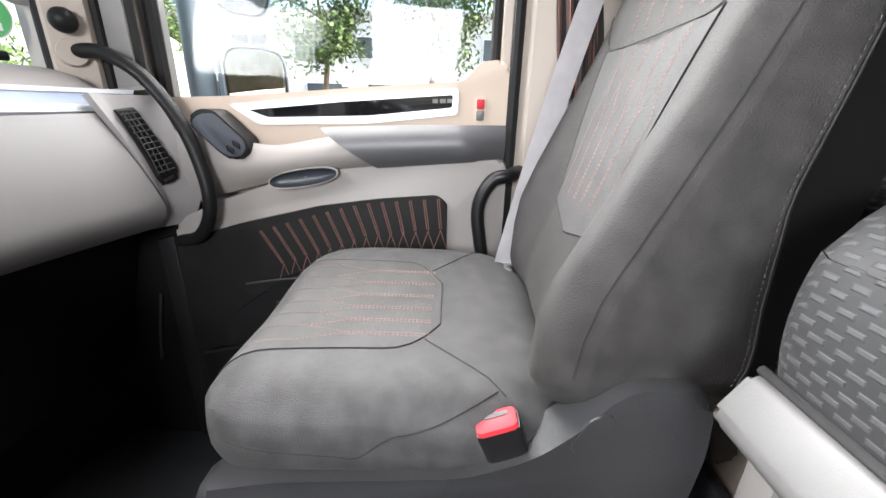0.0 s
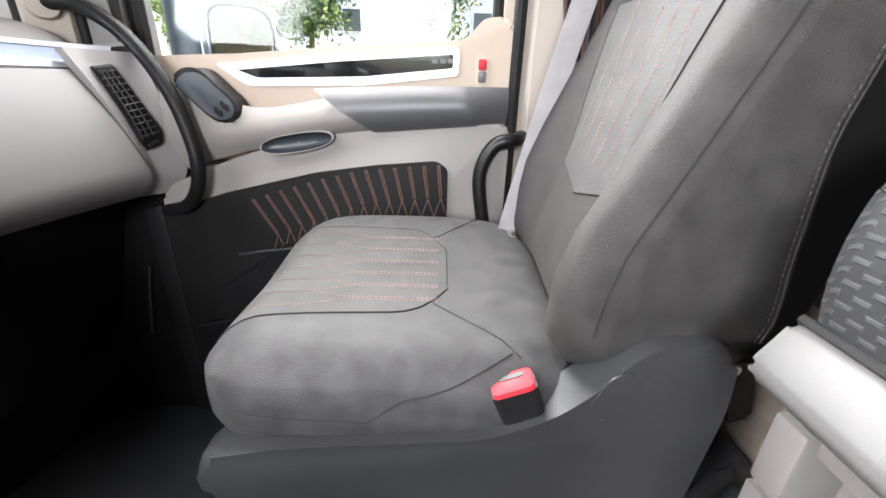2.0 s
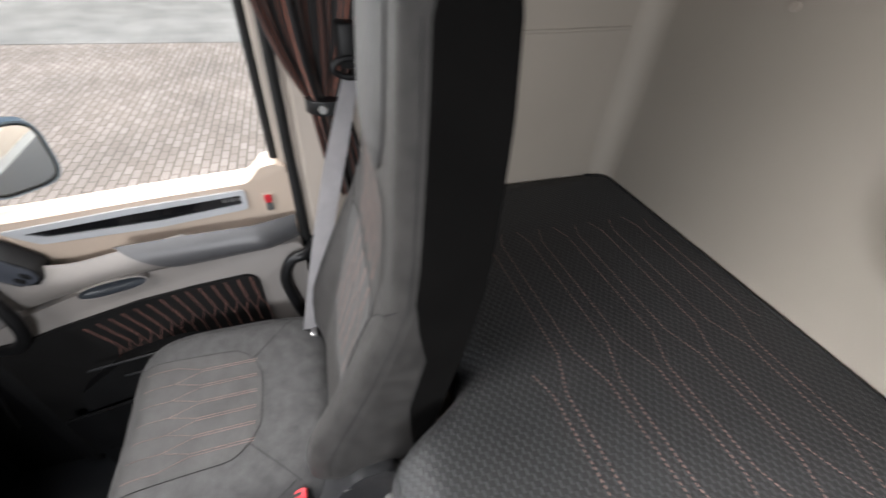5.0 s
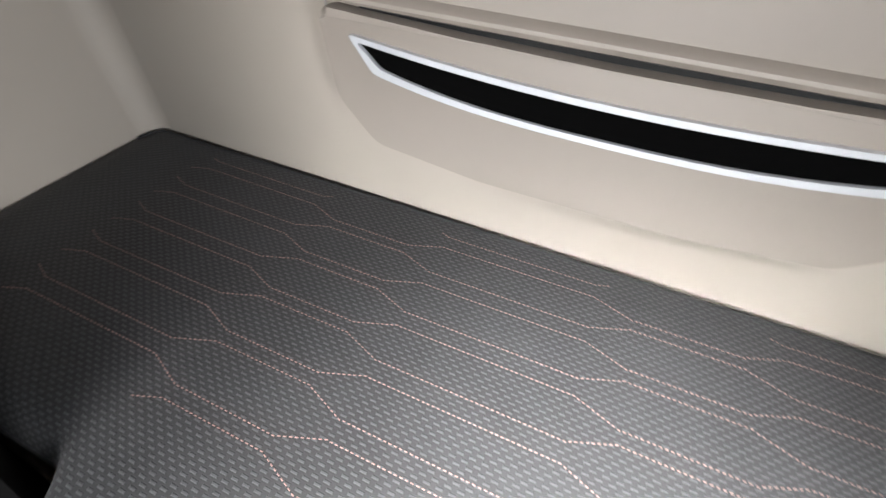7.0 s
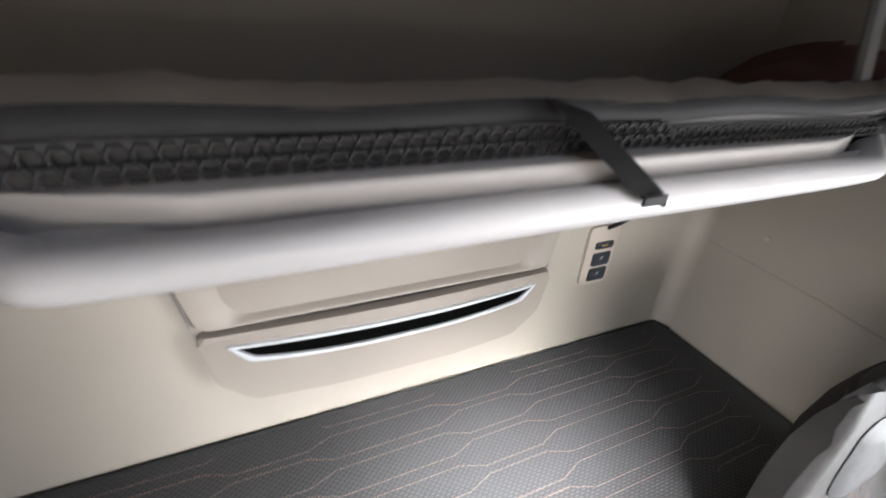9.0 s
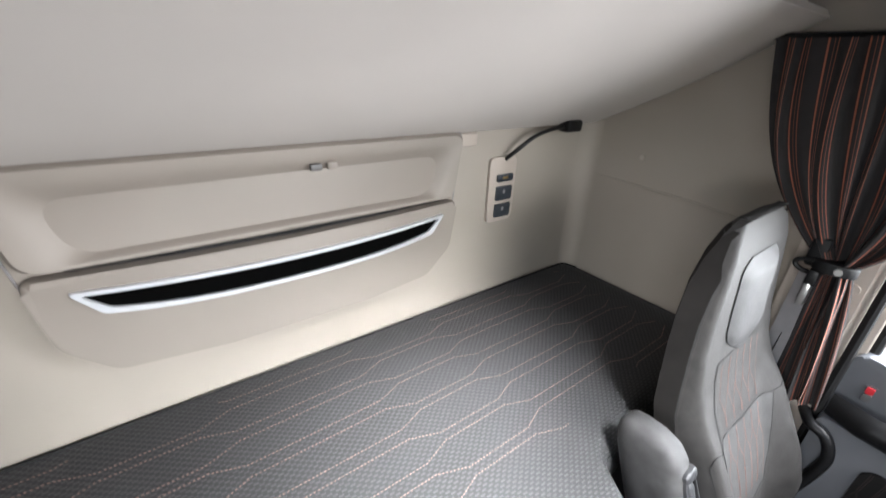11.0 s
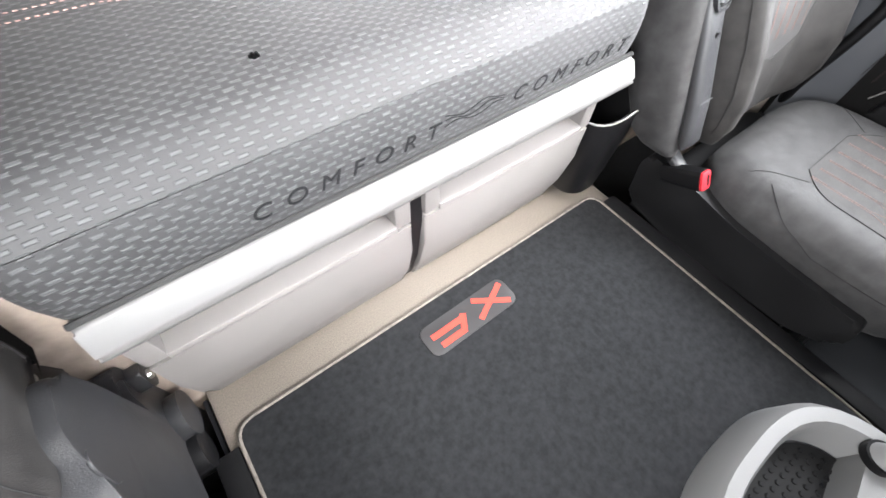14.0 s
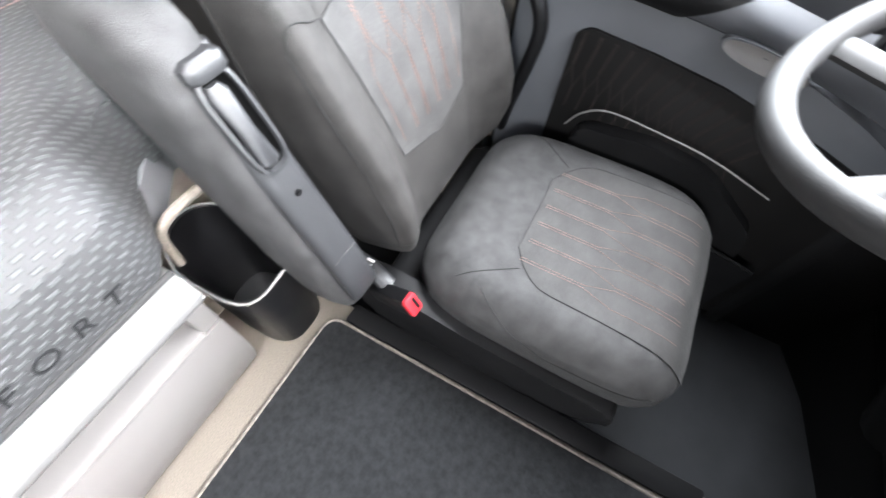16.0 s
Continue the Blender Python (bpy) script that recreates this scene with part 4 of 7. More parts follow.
def build_mattress():
    m = thing("mattress", "charcoal woven lower bunk mattress with pink stitching, slightly worn", "mattress", at=(0, 0.4, 0.42))
    def up(u, v):
        x = -1.070 + 2.140 * u
        y0, f = 0.012, bed_front(x)
        r = 0.05
        c = max(0.0, (abs(x) - (1.070 - r)) / r)
        y0 += r * (1 - math.sqrt(max(0, 1 - c * c)))
        y = y0 + (f - y0) * (1 - (1 - v) ** 1.0)
        return (x, y, bed_top(x, y))
    def along(x, y):
        """Length over the cover from the rear edge."""
        f = bed_front(x)
        bend = f - 0.065
        if y < bend:
            return y
        n, d, z0 = 8, bend, bed_top(x, bend)
        for k in range(1, n + 1):
            yk = bend + (y - bend) * k / n
            zk = bed_top(x, yk)
            d += math.hypot((y - bend) / n, zk - z0)
            z0 = zk
        return d
    def cover_uv(u, v):
        x, y, _ = up(u, v)
        return (x, along(x, y))
    part("top_cover", sheet(B(), up, 150, 60, uv=cover_uv), MATTRESS, m, "charcoal woven top cover")
    def front(u, v):
        x = -1.070 + 2.140 * u
        z = bed_top(x, bed_front(x)) - 0.088 * v
        return (x, bed_face(x, z), z)
    def front_uv(u, v):
        x = -1.070 + 2.140 * u
        return (x, along(x, bed_front(x)) + 0.090 * v)
    part("front_border", sheet(B(), front, 150, 10, uv=front_uv), MATTRESS, m, "charcoal woven front border")
    core = B()
    prism(core, [(-1.06, 0.02), (1.06, 0.02), (1.06, 0.625), (0.55, 0.625), (0.40, 0.755), (-0.29, 0.755), (-0.44, 0.625), (-1.06, 0.625)], "z", 0.385, 0.44)
    part("core", core, MATTRESS_EDGE, m)
    edge = B()
    tube(edge, [Vector(up(k / 120, 0.0)) + Vector((0, 0.002, 0)) for k in range(121)], 0.004, 8)
    part("rear_piping", edge, PIPING, m)
    # honeycomb of double stitch lines
    st = B()
    step = 0.098
    short, long, ramp = 0.170, 0.290, 0.065
    period = short + long + 2 * ramp
    def line(row, sign):
        mid = 0.3680 + step * row + sign * 0.0148
        pts = []
        x = 0.219 - period * 2.0
        while x < 1.2:
            pts += [(x - long, mid), (x, mid), (x + ramp, mid + sign * 0.0235), (x + ramp + short, mid + sign * 0.0235), (x + period - long, mid)]
            x += period
        return [p for p in pts if -0.98 < p[0] < 0.98]
    for row in range(-3, 3):
        for sign in (-1, 1):
            if row == 2 and sign > 0:
                continue
            pts = line(row, sign)
            fine = []
            for (xa, ya), (xb, yb) in zip(pts, pts[1:]):
                n = max(1, int(abs(xb - xa) / 0.02))
                fine += [(xa + (xb - xa) * q / n, ya + (yb - ya) * q / n) for q in range(n)]
            run = []
            for x, y in fine:
                if 0.05 < y < bed_front(x) - 0.10:
                    run.append((x, y, bed_top(x, y) + 0.0006))
                else:
                    if len(run) > 1:
                        dashes(st, run, (0, 0, 1), 0.0046, 0.0032, 0.0008, 0.0008)
                    run = []
            if len(run) > 1:
                dashes(st, run, (0, 0, 1), 0.0046, 0.0032, 0.0008, 0.0008)
    s = part("stitching", st, THREAD_PINK, m, "dusty pink honeycomb stitching")
    s["kind"] = "stuff"
    # worn spot
    hole = B()
    for k in range(5):
        a = k * 1.26
        disc(hole, (0.196 + 0.0032 * math.cos(a), 0.692 + 0.0028 * math.sin(a), bed_top(0.196, 0.692) - 0.001), (0.196 + 0.0038 * math.cos(a), 0.692 + 0.0032 * math.sin(a), bed_top(0.196, 0.692) + 0.0025), 0.0026, 7, 0.0014)
    part("worn_spot", hole, VOID, m, "small torn spot")
    # printed word along the front, twice
    for cx in (0.160, -0.175):
        w = words("COMFORT", 0.030, Matrix.Identity(4), PRINT, 0.0003, 0.25, 1.85)
        for v in w.data.vertices:
            x, z = cx - v.co.x, 0.449 + 0.95 * v.co.y
            v.co = Vector((x, bed_face(x, z) + 0.0012 + v.co.z, z)) - m.location
        w.parent = m
        tagged(w, "printed word COMFORT in dark letters")
    cx = -0.005
    for k in range(3):
            lg = B()
            pts = [(cx + 0.045 - 0.09 * q / 10, 0, 0.458 + 0.006 * k + 0.004 * math.sin(q * 0.9 + k)) for q in range(11)]
            pts = [(x, bed_face(x, z) + 0.0006, z) for x, _, z in pts]
            part("printed_line", tube(lg, pts, 0.0006, 5), PRINT, m)


def build_bunk_front():
    r = thing("bunk_rail", "off-white plastic rail along the front of the lower bunk", "rail", at=(0.058, 0.75, 0.40))
    pts = rounded([(0.68, 0.412), (0.770, 0.424), (0.782, 0.428), (0.801, 0.396), (0.797, 0.384), (0.766, 0.374), (0.68, 0.362)], 0.008)
    part("cover", prism(B(), pts, "x", -0.325, 0.441, 0.006), OFFWHITE, r)
    lip = tube(B(), [(-0.325, 0.777, 0.4285), (0.441, 0.777, 0.4285)], 0.0035, 8)
    part("shadow_gap", lip, PIPING, r)
    for x0, x1 in ((0.075, 0.452), (-0.325, 0.050)):
        cx = (x0 + x1) / 2
        d = thing("drawer", "pale grey under-bunk drawer with a recessed grip, closed", "drawer", "drawers under the bunk", at=(cx, 0.6, 0.05))
        # curved front: upright at the top, drawn in at the foot
        prof = [(0.742, 0.345), (0.752, 0.325), (0.758, 0.290), (0.757, 0.276), (0.754, 0.20), (0.738, 0.12), (0.715, 0.050), (0.707, 0.036), (0.60, 0.036), (0.60, 0.345)]
        low = prof[3:8] + [(0.60, 0.036), (0.60, 0.276)]
        part("front", prism(B(), low, "x", x0, x1, 0.005), DRAWER, d, "pale grey curved front")
        y0, y1 = 0.715, 0.756
        up = B()
        box(up, x0, x0 + 0.028, 0.60, y1, 0.279, 0.345, 0.004)
        box(up, x1 - 0.028, x1, 0.60, y1, 0.279, 0.345, 0.004)
        box(up, x0 + 0.026, x1 - 0.026, 0.60, y1 + 0.003, 0.275, 0.290, 0.004)
        box(up, x0 + 0.026, x1 - 0.026, 0.60, y1 - 0.010, 0.330, 0.347, 0.003)
        box(up, x0 + 0.026, x1 - 0.026, 0.60, y0, 0.285, 0.335)
        part("grip_surround", up, DRAWER, d)
        sh = B()
        box(sh, x0 + 0.030, x1 - 0.030, y0 + 0.0005, y0 + 0.003, 0.318, 0.330)
        part("grip_shadow", sh, GREY, d)
    gap = B()
    prism(gap, [(0.744, 0.335), (0.748, 0.262), (0.732, 0.14), (0.704, 0.040), (0.62, 0.040), (0.62, 0.335)], "x", 0.0505, 0.0745)
    single("drawer_divider", gap, BLACK, "dark curved gap strip between the two drawers", "divider")
    # pocket bin at the end of the bunk behind the driver's seat
    b = thing("side_bin", "black open plastic bin with a pale rim at the bunk's end", "bin", at=(-0.42, 0.70, 0.0))
    bin_ = B()
    o0, o1 = oval(-0.415, 0.690, 0.070, 0.100, 3.0, 40), oval(-0.415, 0.685, 0.058, 0.085, 3.0, 40)
    rings = [[(x, y, 0.05) for x, y in scaled(o1, 0.9)], [(x, y, 0.06) for x, y in o1], [(x, y, 0.27 + 0.02 * math.cos((x + 0.415) * 30)) for x, y in o0], [(x, y, 0.27 + 0.02 * math.cos((x + 0.415) * 30)) for x, y in scaled(o0, 0.94)], [(x, y, 0.07) for x, y in scaled(o1, 0.92)]]
    loft(bin_, rings)
    part("body", bin_, BLACK, b)
    part("rim", tube(B(), [(x, y, 0.272 + 0.02 * math.cos((x + 0.415) * 30)) for x, y in o0], 0.0022, 8, closed=True), GREY, b, "grey bin rim")
    side = B()
    pts = rounded([(0.60, 0.05), (0.60, 0.44), (0.70, 0.50), (0.755, 0.44), (0.755, 0.05)], 0.02)
    prism(side, pts, "x", -0.49, -0.47, 0.004)
    part("bracket", side, DARK, b)
    lin = tube(B(), spline([(-0.350, 0.700, 0.34), (-0.356, 0.700, 0.39), (-0.372, 0.705, 0.412), (-0.40, 0.71, 0.42), (-0.44, 0.712, 0.42)], 6), 0.006, 10)
    part("edge", lin, VINYL, b, "beige edge strip")


def build_upper_bunk():
    u = thing("upper_bunk", "pale upper bunk shell with a white tubular front rail", "bunk", at=(0, 0.3, 1.3))
    def under(a, v):
        x = -HALF + 2 * HALF * a
        return (x, 0.002 + 0.552 * v, 1.116 + 0.300 * v - 0.012 * math.sin(math.pi * v))
    part("shell", sheet(B(), under, 20, 12, 0.02), BUNK_SHELL, u, "pale shell")
    lip = tube(B(), [(-HALF, 0.010, 1.112), (HALF, 0.010, 1.112)], 0.007, 8)
    part("rear_lip", lip, GREY, u)
    bar = tube(B(), spline([(-1.08, 0.495, 1.432), (-0.62, 0.508, 1.430), (-0.52, 0.514, 1.425), (-0.43, 0.563, 1.404), (-0.37, 0.575, 1.400), (0.0, 0.575, 1.400), (0.33, 0.575, 1.400), (0.39, 0.563, 1.404), (0.48, 0.514, 1.425), (0.60, 0.508, 1.430), (1.08, 0.495, 1.432)], 8), 0.0170, 14)
    part("front_rail", bar, WHITE_TUBE, u, "white tubular front rail")
    ledge = B()
    prism(ledge, [(-0.34, 0.563), (-0.40, 0.548), (-0.52, 0.495), (-1.07, 0.478), (-1.07, 0.40), (1.07, 0.40), (1.07, 0.478), (0.50, 0.495), (0.36, 0.548), (0.30, 0.563)], "z", 1.402, 1.434, 0.004)
    part("ledge", ledge, BUNK_SHELL, u, "pale front ledge")
    m = thing("upper_mattress", "upper bunk mattress with grey mesh side and beige cover", "mattress", at=(0, 0.3, 1.47))
    def side(a, v):
        x = -1.06 + 2.12 * a
        return (x, 0.533 - 0.10 * max(0, (abs(x) - 0.45) / 0.6) + 0.006 * math.sin(math.pi * v), 1.455 + 0.021 * v + 0.002 * math.sin(x * 23))
    part("side_border", sheet(B(), side, 90, 6), MESH, m, "dark grey side border")
    def cover(a, v):
        x = -1.06 + 2.12 * a
        y = 0.535 - 0.10 * max(0, (abs(x) - 0.45) / 0.6) - 0.55 * v
        w = 0.005 * noise.noise((x * 14, y * 9, 2)) + 0.004 * noise.noise((x * 37, y * 20, 5))
        return (x, y, 1.473 + 0.015 * min(1, v * 30) ** 0.5 - 0.11 * max(0, v - 0.05) ** 0.8 + w * min(1, 0.35 + 20 * v))
    part("top_cover", sheet(B(), cover, 200, 20), SHEET, m, "crumpled beige cover", angle=80)
    net = B()
    k = 0
    x = -1.05
    while x < 1.05:
        f = -0.10 * max(0, (abs(x) - 0.45) / 0.6)
        for row in range(2):
            xx = x + (0.006 if row else 0)
            z = 1.4425 + 0.0095 * row - (0.006 if x < -0.1 else 0.0)
            ring = [(xx + 0.0064 * math.cos(q * math.pi / 3), 0.545 + f - 0.004 * row, z + 0.0054 * math.sin(q * math.pi / 3)) for q in range(6)]
            tube(net, ring, 0.0016, 5, closed=True)
        x += 0.0125
    n_ = part("mesh_band", net, MESH, m, "coarse dark mesh band")
    n_["kind"] = "stuff"
    core = box(B(), -1.05, 1.05, 0.03, 0.430, 1.33, 1.385, 0.02, 2)
    part("core", core, MESH, m)
    band = B()
    def bandf(a, v):
        x = -1.06 + 2.12 * a
        return (x, 0.539 - 0.10 * max(0, (abs(x) - 0.45) / 0.6) - 0.004, 1.432 + 0.028 * v)
    part("backing", sheet(band, bandf, 60, 2), surface("grey_mesh_backing", (0.11, 0.105, 0.10), 0.8, vary=0.1), m)
    st = thing("bunk_strap", "grey webbing strap over the upper bunk's front rail", "strap", at=(-0.03, 0.59, 1.40))
    w = 0.024
    line = spline([(0.030, 0.540, 1.474), (0.022, 0.552, 1.464), (0.0, 0.573, 1.440), (-0.024, 0.5935, 1.415), (-0.031, 0.5955, 1.405)], 6)
    bm = B()
    rows = []
    for p in line:
        k = w * (1 - 0.35 * max(0.0, (1.418 - p.z) / 0.014))
        rows.append([bm.verts.new(p + Vector((-k, 0, -0.006))), bm.verts.new(p + Vector((k, 0, 0.006)))])
    for a, b in zip(rows, rows[1:]):
        bm.faces.new((a[0], a[1], b[1], b[0]))
    bmesh.ops.solidify(bm, geom=bm.faces[:], thickness=0.003)
    part("webbing", bm, MESH, st)
    for s in (-1,):
        g = thing("bunk_support", "grey folding support strut of the upper bunk", "strut", at=(s * 0.55, 0.5, 1.47))
        part("flat_bar", tube(B(), [(s * 0.500, 0.528, 1.419), (s * 0.475, 0.475, 1.77), (s * 0.46, 0.48, 2.0)], 0.013, 8, flat=0.45), STEEL, g, "steel flat bar")
        part("dark_bar", tube(B(), [(s * 0.485, 0.508, 1.419), (s * 0.45, 0.435, 1.77), (s * 0.44, 0.44, 2.0)], 0.010, 8), GREY, g)
        part("hinge", box(B(), -0.535, -0.455, 0.493, 0.543, 1.412, 1.450, 0.006, 2), BLACK, g, "black hinge")
        part("pull_cord", tube(B(), [(-0.62, 0.25, 1.62), (-0.47, 0.30, 2.0)], 0.006, 6), GREY, g)
    bl = B()
    def heap(a, v):
        t = 2 * math.pi * a
        r = math.sin(math.pi * v / 2)
        k = 1 + 0.2 * noise.noise((math.cos(t) * 2, math.sin(t) * 2, v * 3))
        return (-0.80 + 0.24 * r * k * math.cos(t), 0.30 + 0.14 * r * k * math.sin(t), 1.44 + 0.085 * math.cos(math.pi * v / 2) * k)
    bk = single("blanket", sheet(bl, heap, 40, 12), MAROON, "dark maroon folded blanket lying on the upper bunk", "blanket", angle=80)
    end = B()
    box(end, -0.043, -0.017, 0.5950, 0.5985, 1.404, 1.413, 0.001, 1)
    part("stitched_end", end, MESH, st, "doubled stitched strap end")
    for ob in (u, m, st, g, bk):
        ob.location.z += 0.006


def build_rear_wall_fittings():
    lid = thing("storage_lid", "beige moulded storage lid on the rear wall with a silver grip", "storage lid", at=(-0.03, 0.0, 0.9))
    out = rounded([(0.494, 1.115), (0.467, 0.927), (0.449, 0.785), (0.377, 0.707), (0.177, 0.685), (-0.149, 0.685), (-0.340, 0.707), (-0.422, 0.785), (-0.447, 0.927), (-0.474, 1.115)], 0.05, 6)
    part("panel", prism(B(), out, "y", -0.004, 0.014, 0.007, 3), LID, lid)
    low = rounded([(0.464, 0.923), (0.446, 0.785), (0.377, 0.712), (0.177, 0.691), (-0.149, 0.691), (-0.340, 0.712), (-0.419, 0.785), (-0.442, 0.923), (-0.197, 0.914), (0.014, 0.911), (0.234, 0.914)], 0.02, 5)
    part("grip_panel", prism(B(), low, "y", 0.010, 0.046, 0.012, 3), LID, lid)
    def ring(off):
        """Outline of the grip: bowed above and below, pointed to the ends."""
        n, w, c = 18, 0.398 - 1.6 * off, 0.0095
        up = [(c + w * (1 - 2 * k / n), 0.872 - off + 0.022 * (1 - 2 * k / n) ** 2) for k in range(n + 1)]
        dn = [(c - w * 0.90 * (1 - 2 * k / n), 0.812 + off + 0.030 * abs(1 - 2 * k / n) ** 2.6) for k in range(n + 1)]
        return rounded(up + dn, 0.008, 2)
    ov, iv = ring(0.0), ring(0.009)
    g = part("grip_frame", frame_of(B(), ov, iv, "y", 0.042, 0.055), SILVER, lid, "silver grip frame")
    # Flat sheet; the slot's inner darkness is put into its colour.
    part("grip_slot", prism(B(), iv, "y", 0.042, 0.0485), VOID, g, "black sheet for the dark inside of the grip")
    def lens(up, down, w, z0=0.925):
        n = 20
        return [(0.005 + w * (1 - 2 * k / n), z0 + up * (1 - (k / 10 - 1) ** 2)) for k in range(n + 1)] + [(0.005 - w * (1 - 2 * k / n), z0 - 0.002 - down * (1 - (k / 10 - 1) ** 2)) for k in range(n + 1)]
    # Two flat lenses paint the soft shade above the grip panel.
    rc = part("lid_recess_shade", prism(B(), lens(0.005, 0.012, 0.445), "y", 0.010, 0.0155), RECESS_SHADE, lid, "brown shade painted above the grip panel")
    part("deep_lid_shade", prism(B(), lens(-0.003, 0.011, 0.40, 0.922), "y", 0.012, 0.0185), DARK, rc, "dark core of the painted recess shade")
    rim = [(x, 0.0145, z) for x, z in scaled(out, 1.004)]
    part("edge_gap", tube(B(), rim, 0.0022, 6, closed=True), GREIGE, lid, "thin shaded gap round the lid")
    dish = B()
    def brim(k, y):
        o, i = ((0.488, 1.108), (0.462, 0.930), (-0.442, 0.930), (-0.468, 1.108)), ((0.412, 1.048), (0.385, 0.945), (-0.365, 0.945), (-0.392, 1.048))
        return [(x, y, z) for x, z in rounded([(p[0] + (q[0] - p[0]) * k, p[1] + (q[1] - p[1]) * k) for p, q in zip(o, i)], 0.03 + 0.02 * k, 5)]
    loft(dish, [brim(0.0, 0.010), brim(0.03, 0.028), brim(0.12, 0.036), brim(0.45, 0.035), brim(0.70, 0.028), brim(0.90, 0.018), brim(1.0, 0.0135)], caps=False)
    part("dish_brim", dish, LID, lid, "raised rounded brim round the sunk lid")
    lt = B()
    box(lt, -0.060, -0.034, 0.026, 0.040, 1.051, 1.066, 0.003, 2)
    part("catch", lt, OFFWHITE, lid, "white catch")
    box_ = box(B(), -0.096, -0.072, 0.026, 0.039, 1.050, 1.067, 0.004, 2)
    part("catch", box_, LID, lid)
    s = thing("socket_panel", "beige socket panel with three dark inserts on the rear wall", "socket panel", at=(-0.65, 0.0, 0.91))
    part("plate", prism(B(), rounded([(-0.591, 1.020), (-0.704, 1.020), (-0.706, 0.810), (-0.593, 0.810)], 0.018), "y", -0.002, 0.010, 0.004), BEIGE, s)
    for z0, z1, nm in ((0.943, 0.967, "usb_socket"), (0.882, 0.928, "switch"), (0.825, 0.870, "switch")):
        p = part(nm, prism(B(), rounded([(-0.622, z0), (-0.622, z1), (-0.690, z1), (-0.690, z0)], 0.005), "y", 0.008, 0.015, 0.003), SOCKET, s, "dark blue-grey insert")
        if nm == "usb_socket":
            part("contact", box(B(), -0.667, -0.645, 0.014, 0.0165, z0 + 0.008, z1 - 0.008, 0.001, 1), WARM, p)
        else:
            part("mark", box(B(), -0.660, -0.651, 0.0148, 0.0158, z0 + 0.022, z1 - 0.012), PALE, p)
    lamp = thing("reading_lamp", "black gooseneck reading lamp beside the socket panel", "lamp", at=(-0.66, 0.0, 1.02))
    part("neck", tube(B(), spline([(-0.655, 0.008, 1.012), (-0.668, 0.040, 1.045), (-0.72, 0.055, 1.083), (-0.80, 0.050, 1.100), (-0.88, 0.040, 1.105)], 8), 0.0065, 10), BLACK, lamp)
    part("head", box(B(), -0.945, -0.872, 0.018, 0.062, 1.086, 1.124, 0.008, 2), BLACK, lamp)
    for x in (-0.494, 0.56):
        f = box(B(), x - 0.04, x + 0.04, -0.002, 0.008, 1.062, 1.100, 0.006, 2)
        single("cover_cap", f, BEIGE, "small beige cover cap on the rear wall", "cap", "cover caps")
    for x, y, z in ((0.767, 0.002, 1.02), (-1.076, 0.22, 1.02)):
        c = disc(B(), (x, y - 0.004 if x > 0 else y, z), (x, y + 0.004, z) if x > 0 else (x + 0.006, y, z), 0.008, 14)
        single("screw_cap", c, BEIGE, "small round beige screw cap on the wall", "cap", "screw caps")


